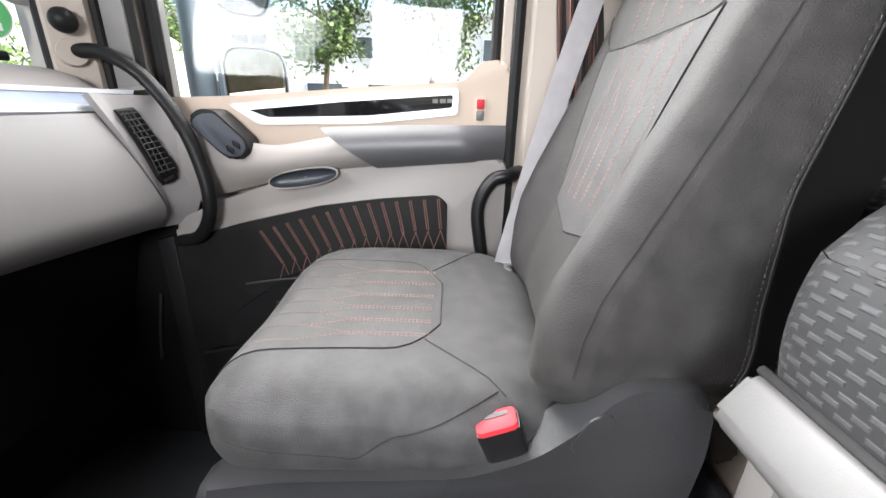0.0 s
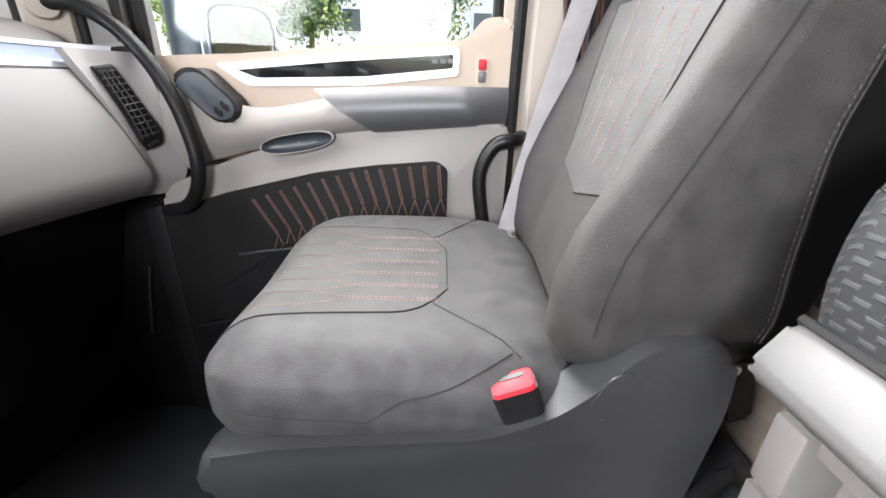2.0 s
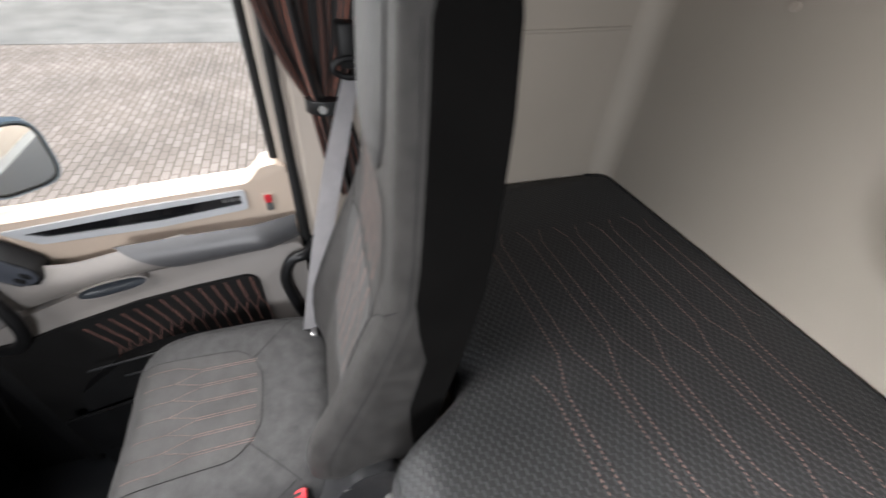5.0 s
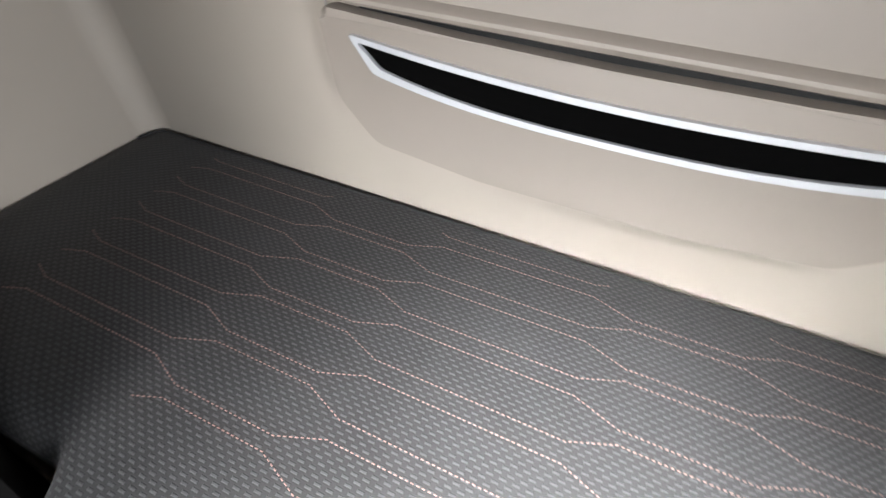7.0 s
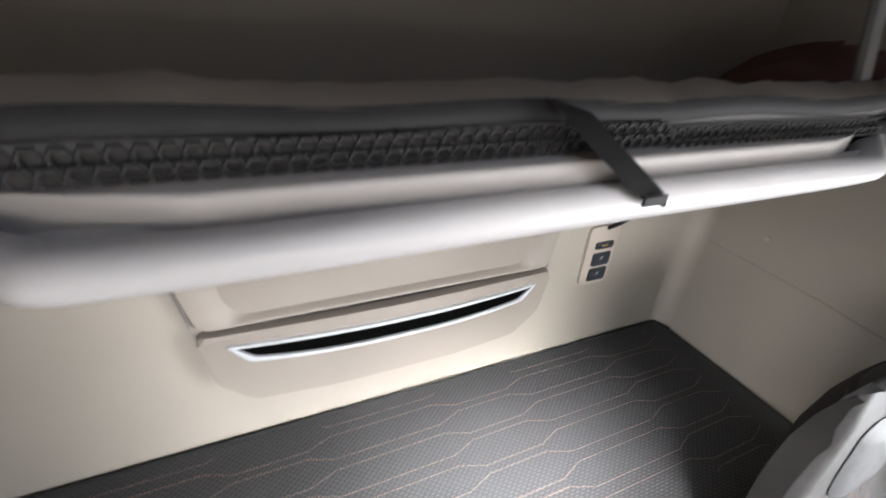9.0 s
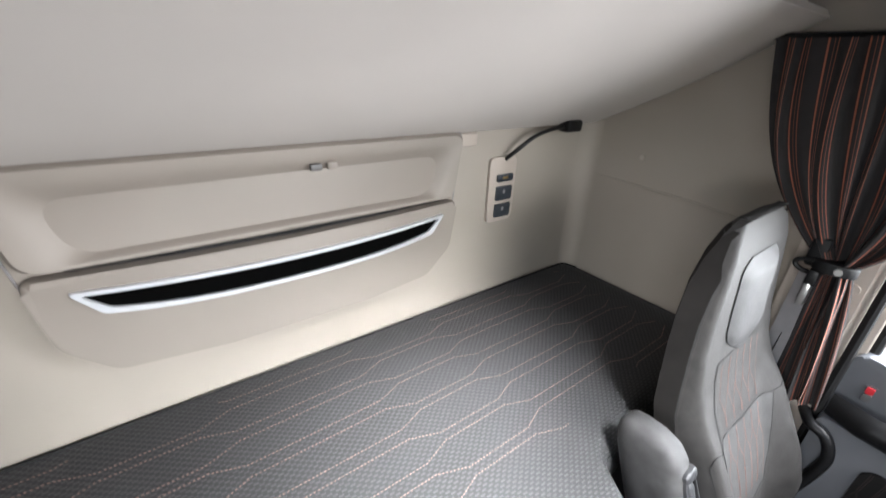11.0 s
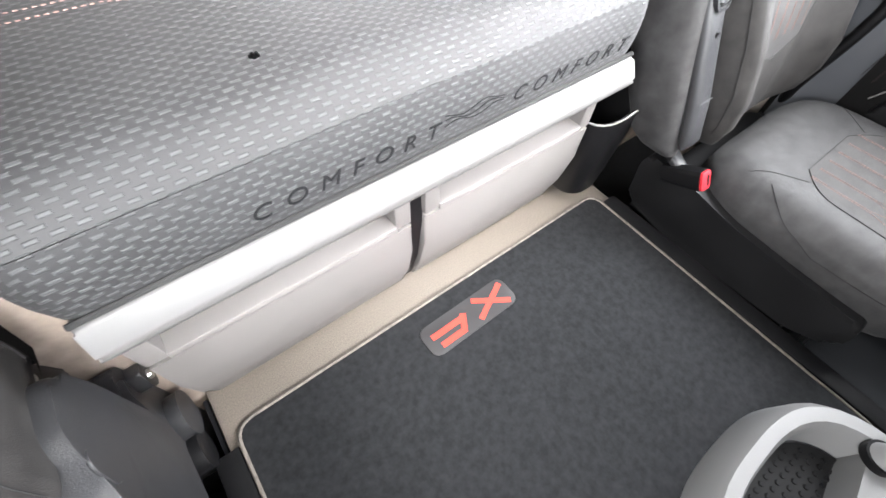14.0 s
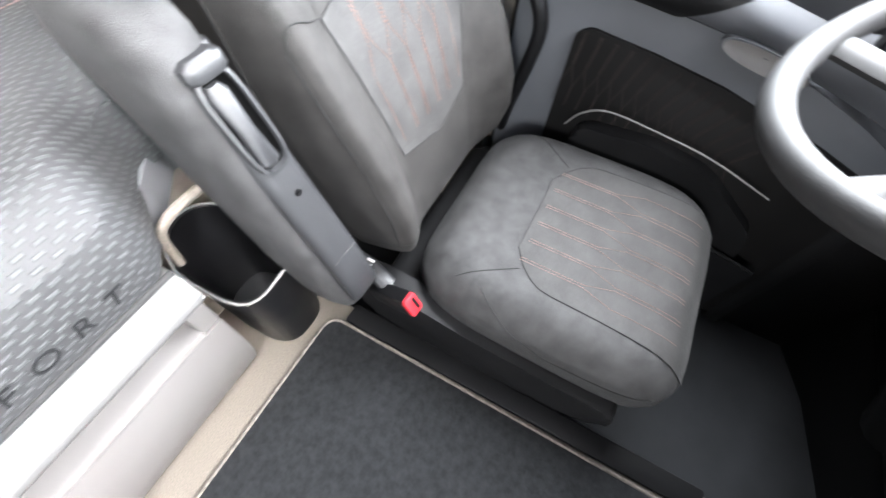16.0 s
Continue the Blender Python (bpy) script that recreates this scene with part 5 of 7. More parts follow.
def build_floor_things():
    m = thing("floor_mat", "charcoal carpet mat with bound edge on the tunnel floor", "mat", at=(0, 1.1, 0.0))
    out = rounded([(0.463, 0.768), (-0.463, 0.768), (-0.458, 1.455), (-0.41, 1.482), (0.40, 1.482), (0.463, 1.44)], 0.035, 6)
    part("carpet", prism(B(), out, "z", 0.0005, 0.008, 0.003), CARPET, m)
    ed = B()
    pts = [(x, y, 0.007) for x, y in scaled(out, 0.997)]
    tube(ed, pts, 0.0035, 8, closed=True)
    part("bound_edge", ed, surface("worn_beige_binding", (0.115, 0.100, 0.086), 0.85, vary=0.35, vary_scale=90, grain=0.6), m, "worn beige bound edge")
    pt = rounded([(0.112, 0.898), (-0.106, 0.896), (-0.106, 0.962), (0.110, 0.964)], 0.02, 5)
    b = part("badge", prism(B(), [(x, y - 0.085) for x, y in pt], "z", 0.008, 0.0105, 0.001), PATCH, m, "grey rubber badge")
    mk = B()
    def bar(p0, p1, w):
        a, c = Vector((*p0, 0)), Vector((*p1, 0))
        d = (c - a).normalized()
        n = Vector((-d.y, d.x, 0)) * w
        prism(mk, [tuple((a + n)[:2]), tuple((c + n)[:2]), tuple((c - n)[:2]), tuple((a - n)[:2])], "z", 0.0104, 0.0112 + 0.0003 * len(mk.verts) / 8)
    strokes = (((-0.095, 0.824), (-0.012, 0.866), 0.0055), ((-0.020, 0.822), (-0.090, 0.868), 0.0055), ((0.026, 0.864), (0.085, 0.864), 0.006), ((0.018, 0.841), (0.094, 0.841), 0.006), ((0.030, 0.864), (0.012, 0.834), 0.006))
    for p0, p1, w in strokes:
        bar(p0, p1, w)
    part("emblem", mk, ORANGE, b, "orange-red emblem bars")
    # tray at the foot of the console
    t = thing("console_tray", "pale grey rounded storage tray at the foot of the console", "tray", at=(-0.22, 1.45, 0.0))
    o = oval(-0.185, 1.475, 0.200, 0.180, 2.8, 48)
    i = scaled(o, 0.78)
    loft(bm := B(), [[(x, y, 0.008) for x, y in scaled(o, 1.05)], [(x, y, 0.075) for x, y in scaled(o, 1.02)], [(x, y, 0.095) for x, y in scaled(o, 0.97)], [(x, y, 0.095) for x, y in scaled(o, 0.86)], [(x, y, 0.080) for x, y in scaled(o, 0.81)], [(x, y, 0.016) for x, y in i]], caps=True)
    part("bowl", bm, PALE, t)
    mat = part("liner", prism(B(), scaled(o, 0.76), "z", 0.0165, 0.022), RUBBER, t, "black dimpled rubber liner")
    dm = B()
    for a in range(-8, 9):
        for c in range(-7, 8):
            x, y = -0.185 + 0.016 * a + (0.008 if c % 2 else 0), 1.475 + 0.016 * c
            if (abs((x + 0.185) / 0.145)) ** 2.8 + (abs((y - 1.475) / 0.128)) ** 2.8 < 1:
                disc(dm, (x, y, 0.0215), (x, y, 0.0245), 0.005, 8, 0.0035)
    part("dimpling", dm, DARK, mat)["kind"] = "stuff"
    kb = thing("tray_knob", "rounded grey knob beside the console tray", "knob", at=(-0.35, 1.42, 0.09))
    part("base", disc(B(), (-0.335, 1.432, 0.085), (-0.335, 1.432, 0.10), 0.026, 24), DARK, kb)
    part("cap", disc(B(), (-0.335, 1.432, 0.10), (-0.335, 1.432, 0.118), 0.022, 24, 0.016), PALE, kb)
    part("shelf", prism(B(), rounded([(-0.45, 1.46), (-0.34, 1.42), (0.1, 1.50), (0.1, 1.62), (-0.47, 1.62)], 0.03), "z", 0.008, 0.085, 0.01), PALE, t)
    tr = B()
    for q in (-1, 1):
        x0, x1 = sorted((q * 0.466, q * 0.509))
        box(tr, x0, x1, 0.80, 1.52, -0.03, 0.008, 0.005, 2)
    single("tunnel_trim", tr, DARK, "charcoal edge trim along the tunnel floor", "trim", kind="structure")


# ---- the seats ----
def build_seat(s, cx, zc, y0, A, Bh, yb, dzb, lean, yaw, label):
    """A sprung cab seat. s: side of the cab; zc: top of the cushion; y0: rear of the cushion; yb, dzb: shift of the backrest; the buckle sits on the inner side."""
    seat = thing("cab_seat", label, "seat", "cab seats", at=(cx, y0 + 0.2, FLOOR_LOW))
    inn = -s
    yc = y0 + Bh

    def ctop(x, y):
        """Cushion height at a place."""
        r = ((abs(x - cx) / A) ** 5 + (abs(y - yc) / Bh) ** 5) ** 0.2
        roll = max(0.0, r - 0.72) / 0.28
        far = max(0.0, min(1.0, s * (x - cx) / 0.18)) if s > 0 else 0.0
        return zc + 0.010 * min(1, (abs(x - cx) / 0.17)) ** 2 + 0.012 * far - (0.032 if s > 0 else 0.045) * min(1, roll) ** 2.4 - (0.010 if s > 0 else 0.025) * max(0, (y - yc) / Bh) ** 3 - (0.012 if s > 0 else 0.0) * max(0, (yc - y) / Bh) ** 2

    cush = B()
    seg = 72
    plan = oval(0, 0, 1, 1, 5.0, seg)
    rings = []
    for k in (0.05, 0.2, 0.35, 0.5, 0.62, 0.72, 0.8, 0.86, 0.91, 0.95, 0.98, 1.0):
        rings.append([(cx + A * k * p[0], yc + Bh * k * p[1], ctop(cx + A * k * p[0], yc + Bh * k * p[1])) for p in plan])
    for k, dz in (((1.010, -0.045), (1.008, -0.066), (0.990, -0.084), (0.955, -0.096), (0.88, -0.102)) if s > 0 else ((1.012, -0.064), (1.01, -0.085), (0.99, -0.110), (0.95, -0.128), (0.88, -0.135))):
        rings.append([(cx + A * k * p[0], yc + Bh * k * p[1], zc + dz - (0.008 if s > 0 else 0.02) * max(0, p[1]) ** 3) for p in plan])
    loft(cush, rings)
    c = part("cushion", cush, LEATHER, seat, "dark grey cloth cushion", angle=60)
    # insert of ribbed cloth, let into the top
    iy0, iy1, ih = y0 + 0.155, y0 + 1.97 * Bh, (0.545 if s > 0 else 0.66) * A
    def ins(u, v):
        y = iy0 + (iy1 - iy0) * v
        w = ih + 0.012 * v
        e = max(0.0, 1 - v / 0.24)
        w -= 0.062 * e ** 2.2
        x = cx + w * (2 * u - 1)
        return (x, y, ctop(x, y) + 0.0012)
    part("insert", sheet(B(), ins, 24, 24), INSERT, c, "ribbed grey insert", angle=60)
    pip = B()
    tube(pip, [Vector((x, y, ctop(x, y) + 0.001)) for x, y in [ins(0, 1 - k / 16)[:2] for k in range(17)] + [ins(k / 12, 0)[:2] for k in range(1, 12)] + [ins(1, k / 16)[:2] for k in range(17)]], 0.0008, 6)
    for sx in (-1, 1):
        # side seam: along the flank, rising on to the top behind
        run = [(1.0085, yc + Bh * (0.80 - 0.1 * q), -0.048 - 0.004 * q / 7) for q in range(8)]
        pts = [(cx + sx * A * k * (1 - max(0, abs(y - yc) / Bh) ** 5) ** 0.2, y, zc + dz_) for k, y, dz_ in run]
        ya = run[-1][1]
        pts += [(cx + sx * A * k, y, ctop(cx + sx * A * min(k, 0.985), y) - dz_) for k, y, dz_ in ((1.006, ya - 0.03, 0.010), (1.0, ya - 0.055, 0.003), (0.97, ya - 0.080, -0.0005), (0.91, ya - 0.11, -0.0005), (0.84, ya - 0.135, -0.0005))]
        tube(pip, spline(pts, 3), 0.0008, 6)
        tube(pip, [(cx + sx * q, y, ctop(cx + sx * q, y) + 0.0005) for q, y in [(ih - 0.022 + (0.188 - ih + 0.022) * f, y0 + 0.172 - 0.087 * f) for f in (0, 0.2, 0.4, 0.6, 0.8, 1.0)]], 0.0007, 6)
    part("seams", pip, PIPING, c, "dark piped seams")
    st = B()
    for k in range(6):
        x = cx + (k - 2.5) * (0.036 if s > 0 else 0.043)
        ys = [iy0 + 0.012 + 0.012 * q for q in range(10)]
        dashes(st, [(x, y, ctop(x, y) + 0.0016) for y in ys], (0, 0, 1), 0.0038, 0.0016, 0.0006, 0.0006, pair=0.005)
        for d in (-1, 1):
            ys2 = [ys[-1] + 0.0125 * q for q in range(14)]
            pts = [(x + d * (0.0025 + 0.0155 * min(1, q / 4)), y, 0) for q, y in enumerate(ys2)]
            dashes(st, [(a, b, ctop(a, b) + 0.0016) for a, b, _ in pts if abs(a - cx) < ih and b < yc + 0.92 * Bh], (0, 0, 1), 0.0038, 0.0016, 0.0005, 0.0006)
    part("stitching", st, THREAD_PINK, c, "dusty pink stitching")["kind"] = "stuff"

    # backrest: sections from the foot to the head
    tab = [  # height, rear y, front y in the middle, bolster depth, half width, roundness
        (0.300, 0.770, 0.840, 0.000, 0.150), (0.330, 0.725, 0.845, 0.030, 0.208), (0.380, 0.712, 0.846, 0.050, 0.222), (0.440, 0.706, 0.842, 0.060, 0.226), (0.520, 0.682, 0.832, 0.055, 0.228),
        (0.600, 0.662, 0.815, 0.042, 0.229), (0.680, 0.645, 0.796, 0.028, 0.229), (0.740, 0.635, 0.780, 0.012, 0.228), (0.800, 0.628, 0.763, 0.002, 0.227), (0.880, 0.620, 0.748, 0.000, 0.225),
        (0.960, 0.614, 0.740, 0.000, 0.220), (1.040, 0.612, 0.734, 0.000, 0.208), (1.110, 0.618, 0.728, 0.0, 0.190), (1.155, 0.630, 0.718, 0.0, 0.165), (1.185, 0.655, 0.704, 0.0, 0.12)]
    if s > 0:
        tab = [
            (0.292, 0.760, 0.850, 0.000, 0.150), (0.315, 0.700, 0.862, 0.016, 0.200), (0.345, 0.672, 0.856, 0.036, 0.216), (0.400, 0.664, 0.842, 0.048, 0.221), (0.440, 0.660, 0.829, 0.050, 0.222), (0.520, 0.645, 0.803, 0.036, 0.222),
            (0.600, 0.628, 0.778, 0.022, 0.221), (0.680, 0.612, 0.753, 0.012, 0.220), (0.740, 0.602, 0.742, 0.002, 0.218), (0.800, 0.597, 0.738, 0.000, 0.214), (0.880, 0.594, 0.734, 0.000, 0.208),
            (0.960, 0.592, 0.730, 0.000, 0.200), (1.040, 0.594, 0.726, 0.000, 0.188), (1.110, 0.602, 0.720, 0.0, 0.172), (1.155, 0.616, 0.710, 0.0, 0.150), (1.185, 0.645, 0.698, 0.0, 0.11)]
    ref = 0.305

    def row(z):
        for a, b in zip(tab, tab[1:]):
            if z <= b[0]:
                t = max(0.0, (z - a[0]) / (b[0] - a[0]))
                r = [p + (q - p) * t for p, q in zip(a, b)]
                break
        else:
            r = list(tab[-1])
        if s < 0:
            # the lowered driver's seat is slimmer towards the head
            r[4] *= 1 - 0.10 * max(0.0, min(1.0, (z - 0.70) / 0.36))
            r[1] += 0.036 * max(0.0, min(1.0, (z - 0.50) / 0.2))
        return r

    def place(x, y, z):
        """Leans and lifts a point of the backrest."""
        dz = min(z, 0.74) - ref
        return (x, y + yb - lean * dz - yaw * (x - cx), z + dzb * (1 + 0.35 * max(0.0, min(1.0, (z - 0.85) / 0.25))))

    def back_front(x, z):
        _, yr, yf, bo, hw = row(z)
        q = min(1.0, abs(x) / hw)
        b = bo * max(0.0, min(1, (q - 0.48) / 0.30)) ** 1.3
        edge = max(0.0, (q - 0.86) / 0.14)
        d = yf + b - yr
        return yr + d * (1 - (0.22 if s > 0 else 0.55) * edge ** (3.0 if s > 0 else 2.2))

    bk = B()
    rings = []
    zs = []
    for a, b in zip(tab, tab[1:]):
        n = max(1, int((b[0] - a[0]) / 0.018))
        zs += [a[0] + (b[0] - a[0]) * q / n for q in range(n)]
    zs.append(tab[-1][0])
    for z in zs:
        _, yr, yf, bo, hw = row(z)
        ring = []
        n = 40
        for q in range(n + 1):
            x = hw * (2 * q / n - 1)
            x = hw * math.sin(math.pi / 2 * x / hw)
            ring.append(place(cx + x, back_front(x, z), z))
        for q in range(1, 16):
            x = hw * math.cos(math.pi * q / 16)
            ring.append(place(cx + x, yr + 0.028 * abs(x / hw) ** 3, z))
        rings.append(ring)
    loft(bk, rings)
    b = part("backrest", bk, SIDE, seat, "dark grey cloth backrest", angle=60)
    def cover(u, v):
        z = 0.335 + (1.165 - 0.335) * v
        _, yr, yf, bo, hw = row(z)
        t = 2 * u - 1
        x = (hw + 0.002) * math.sin(math.pi / 2 * max(-1, min(1, t / 0.8)))
        deep = (0.044 if s > 0 else 0.035) + 0.035 * max(0.0, min(1.0, (z - 0.38) / 0.15))
        rise = max(0.0, min(1.0, (z - 0.640) / 0.11))
        rise *= (1 - max(0.0, min(1.0, (z - 1.04) / 0.09))) if s > 0 else 0.0
        deep += max(0.0, back_front(hw * 0.985, z) - yr - 0.006 - deep) * rise
        if s < 0:
            deep *= 1 - 0.45 * max(0.0, min(1.0, (z - 1.08) / 0.08))
        back = yr + 0.028 * min(1, abs(x / hw)) ** 3 - 0.002
        return place(cx + x, back + (deep - 0.026) * max(0.0, (abs(t) - 0.8) / 0.2), z)
    part("back_cover", sheet(B(), cover, 60, 60), BACK_CLOTH if s > 0 else BACK_TAUPE, b, "black cloth back cover" if s > 0 else "dark taupe cloth back cover", angle=60)
    def panel(z0, z1, w0, w1, lift):
        def fn(u, v):
            z = z0 + (z1 - z0) * v
            w = w0 + (w1 - w0) * v
            x = w * (2 * u - 1)
            zz = z - 0.022 * (1 - v) * (1 - abs(2 * u - 1)) * (1 if z0 < 0.5 else 0.6)
            return place(cx + x, back_front(x, zz) + lift, zz)
        return fn
    lowp, upp = panel(0.455, 0.668, 0.102, 0.152, 0.0015), panel(0.673, 0.838, 0.153, 0.125, 0.0015)
    part("lower_insert", sheet(B(), lowp, 20, 24), INSERT, b, "ribbed grey insert", angle=60)
    part("upper_insert", sheet(B(), upp, 20, 16), SIDE, b, "dark grey cloth upper insert", angle=60)
    hz0, hz1 = 0.832, 1.105
    def pad(u, v):
        z = hz0 + (hz1 - hz0) * v
        w = (0.124 if s > 0 else 0.105) * (math.sqrt(max(0.004, 1 - max(0.0, 1 - v / 0.42) ** 2)) if s > 0 else 1 - 0.9 * max(0.0, 1 - v / 0.35) ** 2.6) * (1 - 0.35 * max(0, (v - 0.85) / 0.15) ** 2)
        x = w * (2 * u - 1)
        q = 1 - (2 * u - 1) ** 4
        return place(cx + x, back_front(x, z) + 0.002 + 0.014 * q * min(1, 5 * v) * min(1, 6 * (1 - v)), z)
    part("head_pad", sheet(B(), pad, 18, 26), LEATHER, b, "smooth dark head pad", angle=60)
    pip = B()
    tube(pip, [lowp(0, 1 - k / 12) for k in range(13)] + [lowp(k / 10, 0) for k in range(1, 10)] + [lowp(1, k / 12) for k in range(13)], 0.0008, 6)
    tube(pip, [lowp(k / 10, 1) for k in range(11)], 0.0008, 6)
    tube(pip, [pad(0, 1 - k / 16) for k in range(17)] + [pad(1, k / 16) for k in range(17)], 0.0008, 6)
    for sx in (-1, 1):
        # shoulder seams from the insert's corner out to the side, and long seams down the side
        turn = ((0.150, 0.672), (0.164, 0.684), (0.180, 0.704), (0.198, 0.718), (0.209, 0.732)) if s > 0 else ((0.153, 0.670), (0.170, 0.676), (0.190, 0.684), (0.205, 0.682), (0.2125, 0.66))
        run = spline([Vector((q, 0, z)) for q, z in turn], 8)
        tube(pip, [place(cx + sx * p.x, back_front(sx * p.x, p.z) + 0.0008, p.z) for p in run], 0.0008, 6)
        zz = [0.36 + 0.02 * q for q in range(37)]
        tube(pip, [place(cx + sx * row(z)[4] * 1.002, row(z)[1] + (0.045 if s > 0 else 0.036) + 0.035 * max(0.0, min(1.0, (z - 0.38) / 0.15)), z) for z in zz], 0.0009, 6)
        tube(pip, [place(cx + sx * row(z)[4] * (0.985 if s > 0 else 0.93), back_front(sx * row(z)[4] * (0.985 if s > 0 else 0.93), z) + 0.001, z) for z in zz if z < (1.05 if s > 0 else 0.67)], 0.0008, 6)
    part("seams", pip, PIPING, b, "dark piped seams")
    ss = B()
    for sx in (-1, 1):
        dashes(ss, [place(cx + sx * (row(z)[4] * 1.002 + 0.0004), row(z)[1] + (0.050 if s > 0 else 0.041) + 0.035 * max(0.0, min(1.0, (z - 0.38) / 0.15)), z) for z in zz], (sx, 0, 0), 0.0032, 0.0028, 0.0004, 0.0005)
    part("side_stitching", ss, SIDE_THREAD, b, "grey-brown side stitching")["kind"] = "stuff"
    st = B()
    for k in range(5):
        f = -0.084 + 0.042 * k
        for d in (-1, 1):
            def strand(z):
                up = max(0.0, min(1.0, (z - 0.705) / 0.05)) if z > 0.67 else max(0.0, min(1.0, (0.620 - z) / 0.05))
                x = f * (1.06 - 0.25 * max(0.0, (0.66 - z) / 0.2) - 0.12 * max(0.0, (z - 0.69) / 0.15)) + d * (0.0022 + 0.0185 * up * up * (3 - 2 * up))
                return place(cx + x, back_front(x, z) + 0.0022, z)
            dashes(st, [strand(0.474 + 0.0095 * q) for q in range(21)], (0, 1, 0.3), 0.0040, 0.0015, 0.00045, 0.0005)
            dashes(st, [strand(0.680 + 0.0095 * q) for q in range(17)], (0, 1, 0.3), 0.0040, 0.0015, 0.00045, 0.0005)
    part("stitching", st, THREAD_PINK if s > 0 else THREAD, b, "dusty pink stitching" if s > 0 else "rust orange stitching")["kind"] = "stuff"

    # plastic side shield on the inner side and a frame under the cushion
    xi = cx + inn * (0.208 if s > 0 else 0.222)
    dz = zc - 0.318
    shield = rounded([(1.255, 0.150), (1.250, 0.226), (1.10, 0.232), (0.975, 0.240), (0.915, 0.252), (0.865, 0.262), (0.835, 0.266), (0.765, 0.268), (0.752, 0.24), (0.765, 0.13), (0.90, 0.105), (1.18, 0.115)], 0.022, 4)
    if s > 0:
        shield = rounded([(1.228, 0.165), (1.236, 0.226), (1.15, 0.244), (0.965, 0.258), (0.905, 0.283), (0.866, 0.318), (0.842, 0.350), (0.822, 0.364), (0.757, 0.366), (0.750, 0.30), (0.765, 0.13), (0.90, 0.105), (1.16, 0.115)], 0.022, 4)
    shield = [(y + (y0 - 0.840), z + dz) for y, z in shield]
    sh = part("side_shield", prism(B(), shield, "x", *sorted((xi - inn * 0.020, xi + inn * 0.026)), 0.012, 3), ARM_PLASTIC if s > 0 else DARK, seat, "charcoal plastic side shield")
    if s > 0:
        cap = rounded([(0.874, 0.300), (0.858, 0.336), (0.838, 0.340), (0.846, 0.300), (0.858, 0.284)], 0.008)
        part("cover_plate", prism(B(), [(y + (y0 - 0.840), z + dz) for y, z in cap], "x", xi - 0.0275, xi - 0.024, 0.001, 1), ARM_PLASTIC, sh)
    base = B()
    prism(base, rounded([(1.24, 0.13), (1.235, 0.205), (0.78, 0.215), (0.77, 0.05), (1.12, 0.05)], 0.03), "x", cx - 0.210, cx + 0.210, 0.02, 3)
    bmesh.ops.translate(base, verts=base.verts, vec=(0, y0 - 0.840, dz))
    part("pan", base, DARK, seat)
    ped = B()
    loft(ped, [[(cx + a * p[0], yc - 0.05 + c_ * p[1], z) for p in oval(0, 0, 1, 1, 6, 32)] for a, c_, z in ((0.20, 0.22, FLOOR_LOW), (0.20, 0.22, FLOOR_LOW + 0.04), (0.17, 0.18, FLOOR_LOW + 0.08), (0.175, 0.19, 0.06 + dz))])
    part("pedestal", ped, BLACK, seat, "black rubber bellows pedestal")
    for k in range(2):
        r = tube(B(), [(cx + inn * 0.19, y0 + 0.0, 0.06 + dz - 0.03), (cx + inn * 0.19, y0 + 0.40, 0.06 + dz - 0.03)], 0.008, 8) if k == 0 else tube(B(), [(cx - 0.2, y0 + 0.40, 0.05 + dz), (cx + 0.2, y0 + 0.40, 0.05 + dz)], 0.007, 8)
        part("slide_rail" if k == 0 else "adjuster_bar", r, STEEL, seat)
    # buckle
    bx, by, bz = xi + inn * (0.004 if s > 0 else 0.016), y0 + (0.105 if s > 0 else 0.050), zc - (0.072 if s > 0 else 0.030)
    d = Vector((inn * 0.10, -0.30, 0.95)).normalized()
    if s > 0:
        bx, by, bz, d = 0.5185, 0.9125, 0.250, Vector((0.0, 0.40, 1.0)).normalized()
    else:
        bx, by, bz, d = -0.502, 0.898, 0.166, Vector((0.10, 0.85, 0.48)).normalized()
        sheath = part("buckle_sheath", loft(B(), [[Vector(p) + Vector((0.016 * q[0], 0.3 * 0.010 * q[1], 0.010 * q[1])) for q in oval(0, 0, 1, 1, 3, 20)] for p in ((-0.528, 0.800, 0.190), (-0.523, 0.849, 0.192), (-0.514, 0.895, 0.172))]), ARM_PLASTIC, seat, "charcoal buckle sheath")
        for k in (0, 1):
            part("symbol", box(B(), -0.531 + 0.009 * k, -0.527 + 0.009 * k, 0.842, 0.856, 0.2018, 0.2032), FENCE, sheath, "small white mark")
    e = Vector((1, 0, 0)) - Vector((1, 0, 0)).dot(d) * d
    e.normalize()
    g = d.cross(e)
    body = B()
    rings = []
    for h, a, c_ in ((-0.03, 0.017, 0.012), (0.0, 0.019, 0.013), (0.02, 0.0205, 0.0140), (0.056, 0.0215, 0.0142), (0.058, 0.0212, 0.014)):
        rings.append([Vector((bx, by, bz)) + d * h + g * p[0] * a + e * p[1] * c_ for p in oval(0, 0, 1, 1, 7, 28)])
    loft(body, rings)
    bu = part("buckle", body, BLACK, seat, "black belt buckle")
    red = B()
    rings = [[Vector((bx, by, bz)) + d * h + g * p[0] * a + e * p[1] * c_ for p in oval(0, 0, 1, 1, 7, 28)] for h, a, c_ in ((0.057, 0.0205, 0.0135), (0.0625, 0.0198, 0.0128), (0.0632, 0.0188, 0.0118))]
    loft(red, rings)
    rd = part("release_button", red, RED, bu, "red release button")
    slot = B()
